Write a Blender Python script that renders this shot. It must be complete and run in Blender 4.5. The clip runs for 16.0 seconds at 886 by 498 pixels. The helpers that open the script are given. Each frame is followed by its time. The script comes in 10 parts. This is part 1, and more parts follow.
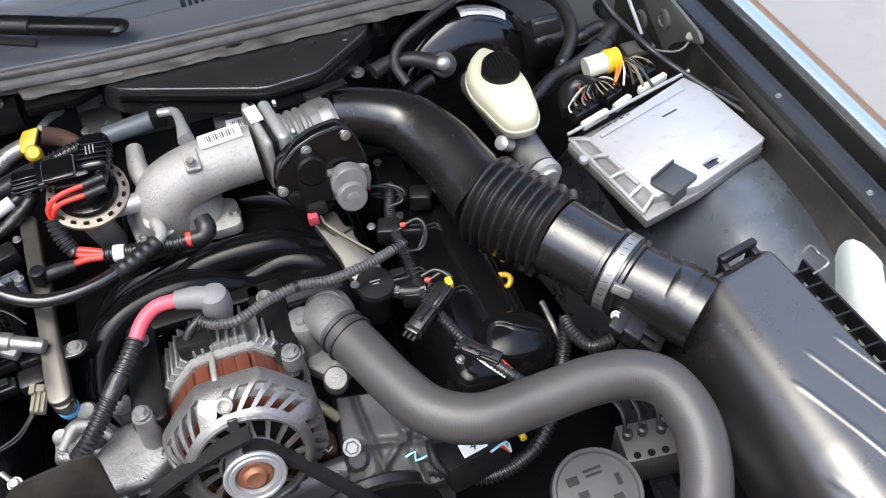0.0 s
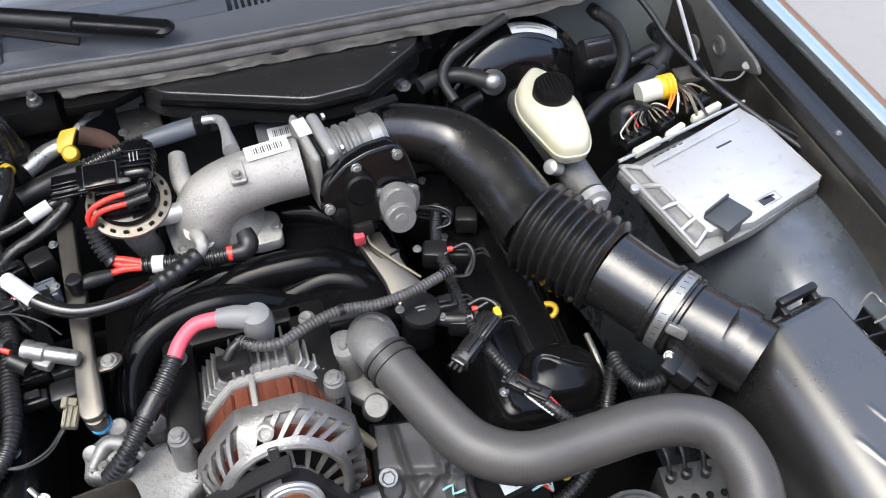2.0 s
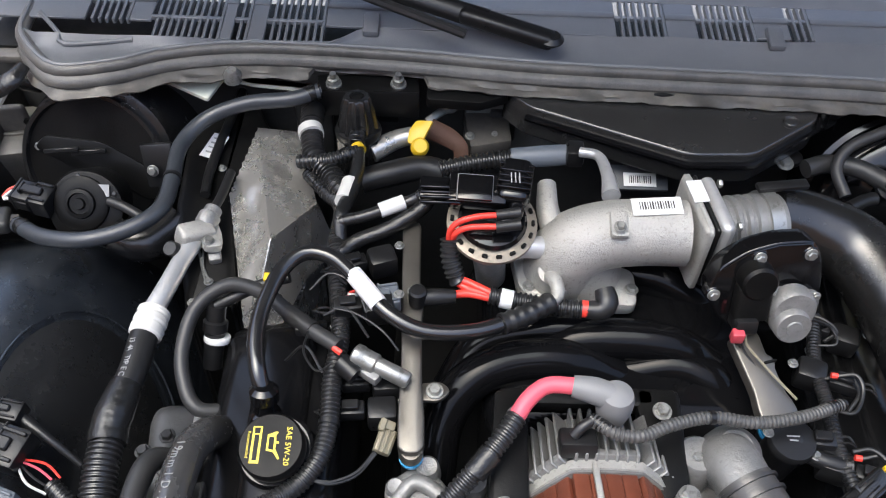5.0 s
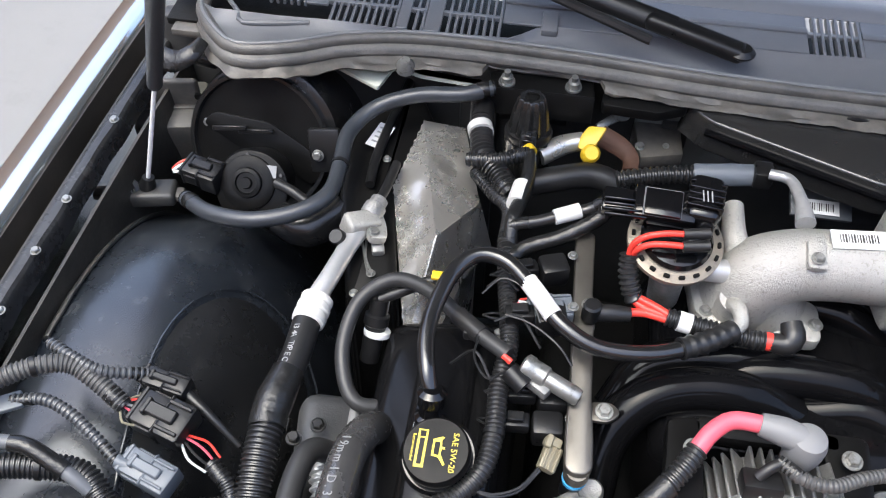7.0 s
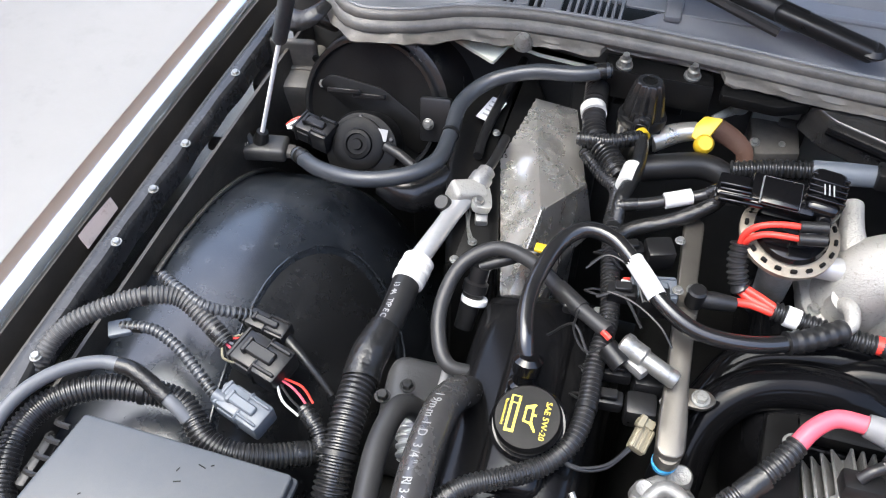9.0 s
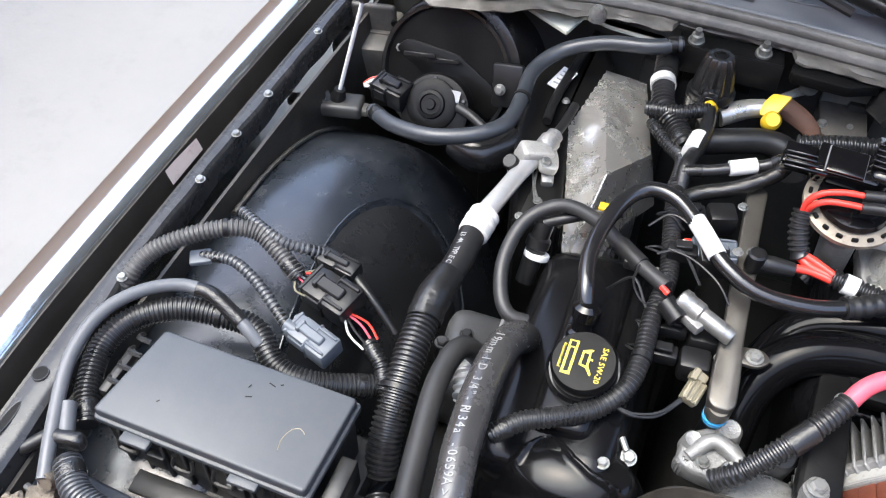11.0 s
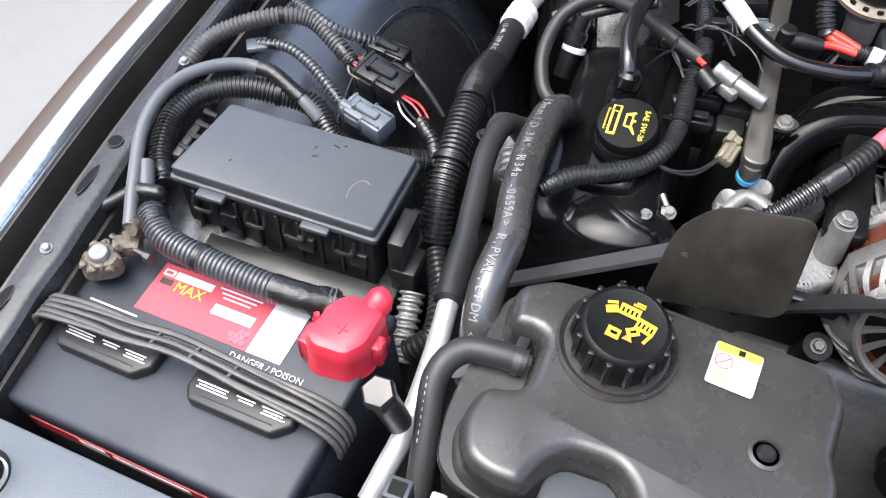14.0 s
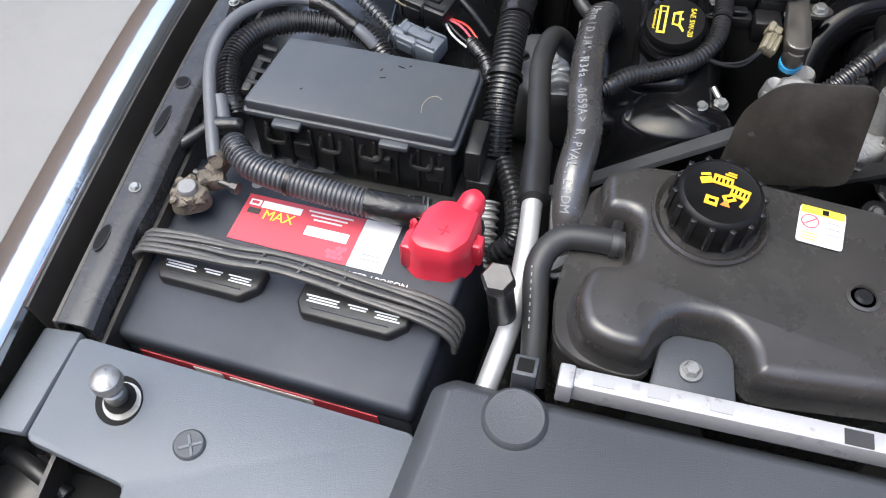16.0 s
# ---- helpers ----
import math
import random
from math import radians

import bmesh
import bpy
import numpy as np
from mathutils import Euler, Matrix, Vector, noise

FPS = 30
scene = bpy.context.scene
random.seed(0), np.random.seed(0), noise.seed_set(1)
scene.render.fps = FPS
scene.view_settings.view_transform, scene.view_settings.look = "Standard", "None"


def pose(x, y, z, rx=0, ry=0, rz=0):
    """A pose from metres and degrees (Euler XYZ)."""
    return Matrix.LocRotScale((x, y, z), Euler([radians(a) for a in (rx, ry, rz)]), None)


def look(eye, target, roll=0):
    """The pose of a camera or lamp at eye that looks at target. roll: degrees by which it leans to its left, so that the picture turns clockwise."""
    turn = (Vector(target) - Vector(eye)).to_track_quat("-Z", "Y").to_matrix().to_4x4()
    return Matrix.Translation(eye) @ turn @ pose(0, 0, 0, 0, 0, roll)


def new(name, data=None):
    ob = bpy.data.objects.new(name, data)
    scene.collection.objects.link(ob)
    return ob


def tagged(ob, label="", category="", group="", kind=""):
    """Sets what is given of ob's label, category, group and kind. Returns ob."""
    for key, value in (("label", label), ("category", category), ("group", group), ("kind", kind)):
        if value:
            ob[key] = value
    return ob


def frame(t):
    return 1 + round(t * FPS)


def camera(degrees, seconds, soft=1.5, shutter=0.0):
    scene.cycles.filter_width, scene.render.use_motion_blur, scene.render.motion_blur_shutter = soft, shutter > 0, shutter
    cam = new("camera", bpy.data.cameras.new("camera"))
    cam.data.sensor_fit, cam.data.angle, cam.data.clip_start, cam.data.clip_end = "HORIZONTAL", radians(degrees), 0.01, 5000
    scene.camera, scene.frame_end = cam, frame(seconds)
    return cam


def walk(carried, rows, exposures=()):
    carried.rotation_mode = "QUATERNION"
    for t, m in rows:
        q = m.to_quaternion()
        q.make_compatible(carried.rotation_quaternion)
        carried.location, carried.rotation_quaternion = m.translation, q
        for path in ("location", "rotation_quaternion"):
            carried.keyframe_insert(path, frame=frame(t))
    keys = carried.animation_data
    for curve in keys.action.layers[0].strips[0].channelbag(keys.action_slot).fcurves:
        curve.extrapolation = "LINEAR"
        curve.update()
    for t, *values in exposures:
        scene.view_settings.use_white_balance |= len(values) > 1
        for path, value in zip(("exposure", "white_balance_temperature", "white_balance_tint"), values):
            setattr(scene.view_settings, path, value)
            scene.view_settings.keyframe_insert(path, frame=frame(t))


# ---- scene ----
cam = camera(53.0, 16.0, soft=1.1)
PATH = [
    (0, (0.0, -0.054, 1.686), (0.37, 1.177, 0.154), -4.1),
    (0.5, (-0.002, -0.053, 1.689), (0.373, 1.177, 0.157), -3.9),
    (1, (-0.004, -0.049, 1.689), (0.366, 1.18, 0.155), -3.8),
    (1.5, (-0.011, -0.029, 1.685), (0.353, 1.198, 0.149), -3.4),
    (2, (-0.034, 0.003, 1.682), (0.328, 1.237, 0.15), -1.5),
    (2.5, (-0.056, 0.032, 1.677), (0.271, 1.284, 0.152), 0.2),
    (3, (-0.071, 0.069, 1.668), (0.225, 1.325, 0.14), 0.6),
    (3.5, (-0.119, 0.102, 1.651), (0.118, 1.39, 0.14), 1.5),
    (4, (-0.158, 0.12, 1.64), (0.005, 1.414, 0.124), 2.2),
    (4.5, (-0.201, 0.136, 1.631), (-0.134, 1.44, 0.116), 2.1),
    (5, (-0.229, 0.15, 1.624), (-0.219, 1.457, 0.11), 2.3),
    (5.2, (-0.241, 0.155, 1.624), (-0.257, 1.459, 0.107), 2.6),
    (7.3, (-0.321, 0.169, 1.598), (-0.524, 1.451, 0.076), 1.6),
    (7.5, (-0.322, 0.166, 1.593), (-0.539, 1.449, 0.075), 2.2),
    (8, (-0.326, 0.156, 1.586), (-0.603, 1.431, 0.071), 2.1),
    (8.5, (-0.331, 0.148, 1.582), (-0.648, 1.402, 0.057), 1.3),
    (9, (-0.338, 0.137, 1.584), (-0.69, 1.388, 0.063), 0.7),
    (11.3, (-0.333, 0.056, 1.575), (-0.804, 1.267, 0.055), 0.7),
    (11.5, (-0.335, 0.043, 1.579), (-0.802, 1.248, 0.053), 1.3),
    (12, (-0.329, 0.015, 1.579), (-0.819, 1.207, 0.049), 0.8),
    (12.5, (-0.328, -0.005, 1.575), (-0.818, 1.177, 0.038), 1.8),
    (13, (-0.315, -0.031, 1.559), (-0.776, 1.139, 0.004), 1.5),
    (13.5, (-0.31, -0.065, 1.533), (-0.75, 1.065, -0.057), 0.3),
    (14, (-0.336, -0.095, 1.517), (-0.73, 1.029, -0.09), 0.9),
    (14.5, (-0.381, -0.121, 1.514), (-0.721, 0.983, -0.118), 1.7),
    (15, (-0.406, -0.15, 1.519), (-0.723, 0.958, -0.115), 3.0),
    (15.5, (-0.426, -0.177, 1.525), (-0.739, 0.935, -0.107), 3.7),
    (16, (-0.424, -0.197, 1.504), (-0.713, 0.919, -0.131), -0.7),
]
walk(cam, [(t, look(eye, target, roll)) for t, eye, target, roll in PATH], [(0, 1.15), (2.5, 1.15), (4.5, 1.05), (5.2, 1.00), (7.3, 1.33), (9, 1.57), (13, 1.57), (14, 1.47), (14.7, 1.12), (16, 1.05)])

# ---- world, sun, exposure ----
SUN_EL, SUN_AZ = 72.0, -118.0
HOOD_ANGLE = 68.0
world = bpy.data.worlds.new("sky_world")
world.use_nodes = True
scene.world = world
wn = world.node_tree.nodes
sky = wn.new("ShaderNodeTexSky")
sky.sky_type = "NISHITA"
sky.sun_disc = False
sky.sun_elevation = radians(SUN_EL)
sky.sun_rotation = radians(SUN_AZ)
sky.air_density, sky.dust_density, sky.ozone_density = 0.9, 3.6, 0.8
wn["Background"].inputs["Strength"].default_value = 0.27
world.node_tree.links.new(sky.outputs["Color"], wn["Background"].inputs["Color"])
sun_data = bpy.data.lights.new("sun", "SUN")
sun_data.energy, sun_data.angle, sun_data.color = 0.9, radians(50.0), (0.78, 1.0, 1.0)
sun = new("sun", sun_data)
sun_dir = Vector((math.sin(radians(SUN_AZ)) * math.cos(radians(SUN_EL)), math.cos(radians(SUN_AZ)) * math.cos(radians(SUN_EL)), math.sin(radians(SUN_EL))))
sun.matrix_world = look(sun_dir * 10, (0, 0, 0))


# ---- materials ----
def mat(name, color, rough=0.5, metal=0.0, vary=0.15, scale=40.0, bump=0.05, bump_scale=300.0, dust=0.0, dust_color=(0.30, 0.27, 0.22), coat=0.0,
        spots=0.0, spot_color=(0.05, 0.05, 0.05), spot_scale=120.0, sss=0.0, trans=0.0, wave=0.0, per_object=0.0, spec=0.5):
    m = bpy.data.materials.new(name)
    m.use_nodes = True
    nt = m.node_tree
    b = nt.nodes["Principled BSDF"]
    b.inputs["Metallic"].default_value = metal
    b.inputs["Specular IOR Level"].default_value = spec
    b.inputs["Coat Weight"].default_value = coat
    b.inputs["Coat Roughness"].default_value = 0.06
    if sss:
        b.inputs["Subsurface Weight"].default_value = sss
        b.inputs["Subsurface Radius"].default_value = (0.02, 0.018, 0.012)
        b.inputs["Subsurface Scale"].default_value = 0.5
    b.inputs["Transmission Weight"].default_value = trans
    co = nt.nodes.new("ShaderNodeTexCoord")

    def noise_node(s, detail=4.0, rough_=0.6):
        n = nt.nodes.new("ShaderNodeTexNoise")
        n.inputs["Scale"].default_value, n.inputs["Detail"].default_value, n.inputs["Roughness"].default_value = s, detail, rough_
        nt.links.new(co.outputs["Object"], n.inputs["Vector"])
        return n

    def ramp(src, lo, hi, a, c):
        r = nt.nodes.new("ShaderNodeMapRange")
        r.inputs["From Min"].default_value, r.inputs["From Max"].default_value = lo, hi
        r.inputs["To Min"].default_value, r.inputs["To Max"].default_value = a, c
        nt.links.new(src, r.inputs["Value"])
        return r.outputs["Result"]

    def mix(fac, a, c):
        n = nt.nodes.new("ShaderNodeMix")
        n.data_type = "RGBA"
        nt.links.new(fac, n.inputs["Factor"])
        for sock, v in ((n.inputs["A"], a), (n.inputs["B"], c)):
            if isinstance(v, tuple):
                sock.default_value = (*v, 1.0)
            else:
                nt.links.new(v, sock)
        return n.outputs["Result"]

    big, fine = noise_node(scale * 0.25, 3.0), noise_node(scale, 6.0, 0.7)
    lo = tuple(max(0.0, c * (1 - vary)) for c in color)
    hi = tuple(min(1.0, c * (1 + vary)) for c in color)
    col = mix(ramp(big.outputs["Fac"], 0.3, 0.7, 0.0, 1.0), lo, hi)
    mid = tuple(c for c in color)
    col = mix(ramp(fine.outputs["Fac"], 0.35, 0.75, 0.0, 0.5), col, mid)
    if dust:
        d = noise_node(scale * 0.6, 8.0, 0.75)
        col = mix(ramp(d.outputs["Fac"], 0.42, 0.78, 0.0, dust), col, dust_color)
    if spots:
        v = noise_node(spot_scale, 4.0, 0.7)
        col = mix(ramp(v.outputs["Fac"], 0.56, 0.66, 0.0, spots), col, spot_color)
    if per_object:
        oi = nt.nodes.new("ShaderNodeObjectInfo")
        col = mix(ramp(oi.outputs["Random"], 0.0, 1.0, 0.0, per_object), col, tuple(c * 0.4 for c in color))
    nt.links.new(col, b.inputs["Base Color"])
    nt.links.new(ramp(fine.outputs["Fac"], 0.3, 0.7, max(0.02, rough * 0.8), min(1.0, rough * 1.25)), b.inputs["Roughness"])
    if bump:
        bn = nt.nodes.new("ShaderNodeBump")
        bn.inputs["Strength"].default_value, bn.inputs["Distance"].default_value = bump, 0.002
        h = noise_node(bump_scale, 5.0, 0.65)
        nt.links.new(h.outputs["Fac"], bn.inputs["Height"])
        nt.links.new(bn.outputs["Normal"], b.inputs["Normal"])
    return m


M_PLASTIC = mat("black_plastic", (0.009, 0.009, 0.0095), 0.33, dust=0.04, bump=0.10, dust_color=(0.09, 0.085, 0.08), spec=0.38)
M_GLOSS = mat("gloss_black_plastic", (0.004, 0.004, 0.0045), 0.11, dust=0.015, bump=0.04, bump_scale=90, dust_color=(0.09, 0.08, 0.07), spec=0.5)
M_SATIN = mat("satin_black_plastic", (0.010, 0.0099, 0.0098), 0.24, dust=0.03, bump=0.07, bump_scale=500, dust_color=(0.12, 0.11, 0.10), spec=0.75)
# the bluish dust colour also carries part of the liner's sky sheen
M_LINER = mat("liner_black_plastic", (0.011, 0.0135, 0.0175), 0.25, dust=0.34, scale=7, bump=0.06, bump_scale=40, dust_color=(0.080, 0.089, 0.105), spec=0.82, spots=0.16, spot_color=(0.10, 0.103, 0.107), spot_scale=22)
M_AIRBOX = mat("worn_satin_plastic", (0.011, 0.0108, 0.0106), 0.29, dust=0.03, vary=0.06, scale=12, bump=0.03, bump_scale=700, dust_color=(0.04, 0.038, 0.036), spec=0.9)
M_AIRBOX.node_tree.nodes["Principled BSDF"].inputs["IOR"].default_value = 1.80
M_AIRBOX.node_tree.nodes["Principled BSDF"].inputs["Specular Tint"].default_value = (1.0, 0.95, 0.87, 1.0)
M_BROWN = mat("dirty_brown_gutter_paint", (0.026, 0.023, 0.019), 0.34, vary=0.35, scale=14, dust=0.4, dust_color=(0.105, 0.09, 0.07), bump=0.15)
M_CASTDARK = mat("grimy_die_cast", (0.085, 0.085, 0.086), 0.42, metal=0.3, vary=0.3, scale=40, dust=0.3, dust_color=(0.06, 0.052, 0.045), bump=0.25)
M_CONDUIT = mat("corrugated_black_plastic", (0.013, 0.013, 0.0135), 0.30, dust=0.16, scale=25, bump=0.04, dust_color=(0.10, 0.098, 0.095), spec=0.65)
M_CONDUIT_D = mat("greyed_corrugated_plastic", (0.050, 0.053, 0.058), 0.36, dust=0.3, scale=25, bump=0.04, dust_color=(0.15, 0.15, 0.152), spec=0.7)
M_CONDUIT_GREY = mat("dusty_corrugated_plastic", (0.058, 0.057, 0.056), 0.45, dust=0.25, bump=0.05, dust_color=(0.16, 0.155, 0.15))
M_RUBBER = mat("black_rubber", (0.012, 0.012, 0.0125), 0.40, dust=0.07, bump=0.08, dust_color=(0.09, 0.083, 0.075))
M_HOSE = mat("aged_grey_rubber", (0.050, 0.048, 0.046), 0.40, vary=0.25, scale=14, dust=0.22, bump=0.12, bump_scale=600, dust_color=(0.11, 0.095, 0.08))
M_HOSE_S = mat("satin_grey_rubber", (0.022, 0.022, 0.0225), 0.45, dust=0.2, scale=22, bump=0.10, dust_color=(0.075, 0.072, 0.070), spec=0.45)
M_STEELPAINT = mat("dirty_black_sheet_metal", (0.050, 0.047, 0.043), 0.45, vary=0.4, dust=0.55, scale=22, dust_color=(0.21, 0.185, 0.15), bump=0.25, bump_scale=80)
M_FIREWALL = mat("black_painted_firewall", (0.026, 0.026, 0.0255), 0.42, dust=0.2, scale=18, bump=0.1, dust_color=(0.12, 0.115, 0.105))
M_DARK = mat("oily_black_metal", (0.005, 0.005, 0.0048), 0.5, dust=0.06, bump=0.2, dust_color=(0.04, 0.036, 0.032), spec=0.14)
M_CAST = mat("cast_aluminium", (0.43, 0.42, 0.39), 0.40, metal=0.45, vary=0.12, scale=60, spots=0.5, spot_color=(0.20, 0.19, 0.165), spot_scale=220, bump=0.8, bump_scale=420)
M_CASTGREY = mat("dull_cast_aluminium", (0.24, 0.238, 0.232), 0.45, metal=0.5, vary=0.25, scale=60, dust=0.45, dust_color=(0.085, 0.078, 0.070), bump=0.5, bump_scale=250, spots=0.3, spot_color=(0.07, 0.065, 0.06), spot_scale=120)
M_ALU = mat("machined_aluminium", (0.46, 0.46, 0.46), 0.38, metal=0.5, vary=0.14, scale=30, bump=0.15, spots=0.35, spot_color=(0.30, 0.30, 0.295), spot_scale=40)
M_STEEL = mat("satin_steel", (0.135, 0.125, 0.110), 0.36, metal=0.75, vary=0.2, scale=60, bump=0.06, spots=0.3, spot_color=(0.10, 0.09, 0.08), spot_scale=50)
M_ZINC = mat("zinc_plated_steel", (0.30, 0.30, 0.285), 0.36, metal=0.75, vary=0.3, scale=120, bump=0.1, spots=0.5, spot_color=(0.10, 0.09, 0.08), spot_scale=110)
M_DKSTEEL = mat("dark_phosphated_steel", (0.075, 0.073, 0.072), 0.42, metal=0.7, vary=0.2, bump=0.1)
M_COPPER = mat("lacquered_copper_winding", (0.17, 0.050, 0.028), 0.38, metal=0.3, vary=0.3, scale=120, bump=0.15, per_object=0.35)
M_FOIL = mat("crinkled_foil", (0.60, 0.575, 0.53), 0.27, metal=0.75, vary=0.14, scale=14, bump=0.75, bump_scale=34, dust=0.2, dust_color=(0.24, 0.22, 0.18))
M_WHITE = mat("white_paper_label", (0.64, 0.64, 0.63), 0.5, vary=0.03, bump=0.0)
M_WHITEPL = mat("white_plastic", (0.60, 0.59, 0.56), 0.4, vary=0.06, bump=0.02, dust=0.15)
M_NYLON = mat("yellowed_nylon", (0.62, 0.605, 0.455), 0.36, vary=0.10, scale=16, bump=0.05, sss=0.3, dust=0.12, dust_color=(0.36, 0.32, 0.2))
M_CREAM = mat("cream_connector_plastic", (0.62, 0.63, 0.52), 0.4, vary=0.08, dust=0.1)
M_BOTTLE = mat("white_translucent_bottle", (0.60, 0.66, 0.63), 0.35, vary=0.08, scale=8, bump=0.03, sss=0.3)
M_CYAN = mat("washer_fluid_cyan", (0.35, 0.72, 0.74), 0.3, vary=0.06, bump=0.0, sss=0.2)
M_YELLOW = mat("yellow_plastic", (0.72, 0.46, 0.02), 0.4, vary=0.12, bump=0.05, dust=0.2, dust_color=(0.30, 0.22, 0.06))
M_YPRINT = mat("yellow_print", (0.80, 0.62, 0.05), 0.5, vary=0.04, bump=0.0)
M_OPRINT = mat("orange_print", (0.85, 0.22, 0.03), 0.5, vary=0.04, bump=0.0)
M_RED = mat("red_plastic", (0.60, 0.030, 0.055), 0.34, vary=0.1, bump=0.04, sss=0.1)
M_REDLABEL = mat("red_label", (0.52, 0.060, 0.080), 0.42, vary=0.05, bump=0.0)
M_REDWIRE = mat("red_wire", (0.75, 0.05, 0.035), 0.4, vary=0.06, bump=0.0)
M_PINK = mat("faded_red_cable", (0.72, 0.10, 0.14), 0.45, vary=0.08, bump=0.02)
M_GREYBOOT = mat("grey_rubber_boot", (0.185, 0.185, 0.188), 0.5, vary=0.1, bump=0.05)
M_GREYCON = mat("blue_grey_connector", (0.095, 0.108, 0.125), 0.4, vary=0.1, bump=0.02, dust=0.2, dust_color=(0.19, 0.195, 0.20))
M_PANEL = mat("grained_grey_plastic", (0.108, 0.120, 0.132), 0.42, vary=0.06, scale=10, bump=0.25, bump_scale=900, dust=0.1, dust_color=(0.22, 0.23, 0.24))
M_PANEL_D = mat("dark_grained_plastic", (0.046, 0.050, 0.056), 0.42, vary=0.08, scale=10, bump=0.25, bump_scale=900, dust=0.12, dust_color=(0.14, 0.145, 0.15))
M_COWL = mat("weathered_cowl_plastic", (0.120, 0.125, 0.135), 0.38, vary=0.2, scale=16, bump=0.2, bump_scale=500, dust=0.28, dust_color=(0.20, 0.20, 0.205))
M_SEAL = mat("weathered_rubber_seal", (0.065, 0.063, 0.060), 0.42, vary=0.25, dust=0.4, dust_color=(0.24, 0.22, 0.19), bump=0.25)
M_HEATER = mat("greyed_heater_hose_rubber", (0.034, 0.033, 0.0325), 0.25, vary=0.25, scale=18, dust=0.2, bump=0.06, bump_scale=400, dust_color=(0.13, 0.125, 0.12), spec=1.0)
M_BATT = mat("battery_black_plastic", (0.027, 0.031, 0.039), 0.5, vary=0.15, scale=7, bump=0.03, dust=0.25, dust_color=(0.10, 0.11, 0.13), spec=0.4)
M_LID = mat("fuse_lid_plastic", (0.050, 0.056, 0.063), 0.42, vary=0.06, scale=8, bump=0.12, bump_scale=900, dust=0.10, spec=0.5)
M_LEAD = mat("corroded_lead", (0.155, 0.130, 0.100), 0.5, metal=0.4, vary=0.5, scale=260, bump=1.0, bump_scale=260, spots=0.9, spot_color=(0.03, 0.024, 0.02), spot_scale=150)
M_SHIELD = mat("dark_olive_sheet", (0.013, 0.0118, 0.0098), 0.36, vary=0.3, scale=24, dust=0.12, bump=0.08, spec=0.4, spots=0.3, spot_color=(0.034, 0.031, 0.027), spot_scale=34)
M_TANK = mat("moulded_black_tank", (0.028, 0.0265, 0.025), 0.27, vary=0.35, scale=10, dust=0.32, bump=0.05, bump_scale=200, dust_color=(0.10, 0.092, 0.082), spec=0.6)
M_PLENUM = mat("satin_black_plenum", (0.020, 0.0196, 0.0192), 0.24, vary=0.3, scale=10, dust=0.2, bump=0.04, bump_scale=200, dust_color=(0.07, 0.066, 0.06), spec=0.8)
M_PAINT = mat("pale_metallic_car_paint", (0.60, 0.64, 0.64), 0.16, metal=0.92, vary=0.05, bump=0.55, bump_scale=12, coat=1.0)
M_STICKER = mat("aged_pink_paper", (0.58, 0.48, 0.42), 0.6, vary=0.12, scale=40, spots=0.4, spot_color=(0.3, 0.2, 0.15), spot_scale=70)
M_PCM = mat("weathered_silver_case", (0.48, 0.48, 0.485), 0.42, metal=0.4, vary=0.12, scale=30, bump=0.2, bump_scale=120, spots=0.5, spot_color=(0.36, 0.36, 0.355), spot_scale=55)
M_RAIL = mat("dull_white_aluminium", (0.33, 0.33, 0.335), 0.55, metal=0.25, vary=0.1, scale=30, bump=0.1, dust=0.25, dust_color=(0.3, 0.29, 0.28), spots=0.5, spot_color=(0.12, 0.12, 0.12), spot_scale=60)
M_GUTTER = mat("dusty_dark_paint", (0.012, 0.012, 0.0115), 0.3, vary=0.25, scale=16, dust=0.14, dust_color=(0.09, 0.085, 0.075), bump=0.15)
# driver-side liner: sky reflection painted in as paler blue-grey over some dust
M_LINER_SHEEN = mat("dust_and_sheen_liner_plastic", (0.035, 0.040, 0.047), 0.28, dust=0.7, scale=6, bump=0.06, bump_scale=40, dust_color=(0.15, 0.165, 0.19), spec=0.9, spots=0.12, spot_color=(0.2, 0.21, 0.215), spot_scale=22)
M_SHEET = mat("dusty_primer_sheet", (0.115, 0.116, 0.108), 0.45, vary=0.5, scale=10, dust=0.6, dust_color=(0.10, 0.088, 0.07), spots=0.5, spot_color=(0.045, 0.038, 0.032), spot_scale=16, bump=0.3)
M_BOOSTER = mat("gloss_black_enamel", (0.004, 0.004, 0.0045), 0.12, dust=0.02, bump=0.03, bump_scale=60, dust_color=(0.09, 0.085, 0.075), spec=0.6)
M_FLANGE = mat("dusty_grey_flange", (0.024, 0.0245, 0.025), 0.26, vary=0.4, scale=26, dust=0.26, dust_color=(0.11, 0.108, 0.104), bump=0.10, bump_scale=120, spots=0.4, spot_color=(0.012, 0.011, 0.010), spot_scale=60)
M_GROUND = mat("pale_concrete", (0.215, 0.213, 0.208), 0.8, vary=0.10, scale=3.0, bump=0.3, bump_scale=60, spots=0.22, spot_color=(0.175, 0.172, 0.168), spot_scale=6)
M_WALL = mat("brown_unseen_wall", (0.33, 0.165, 0.090), 0.8, vary=0.2, scale=2.0, bump=0.3, bump_scale=20)
M_TEXT = mat("white_print", (0.72, 0.72, 0.70), 0.5, vary=0.03, bump=0.0)
M_HOSEPRINT = mat("worn_white_print", (0.25, 0.25, 0.245), 0.5, vary=0.2, scale=60, dust=0.4, dust_color=(0.2, 0.2, 0.2), bump=0.0)
M_TEXTDIM = mat("grey_print", (0.30, 0.30, 0.30), 0.5, vary=0.03, bump=0.0)
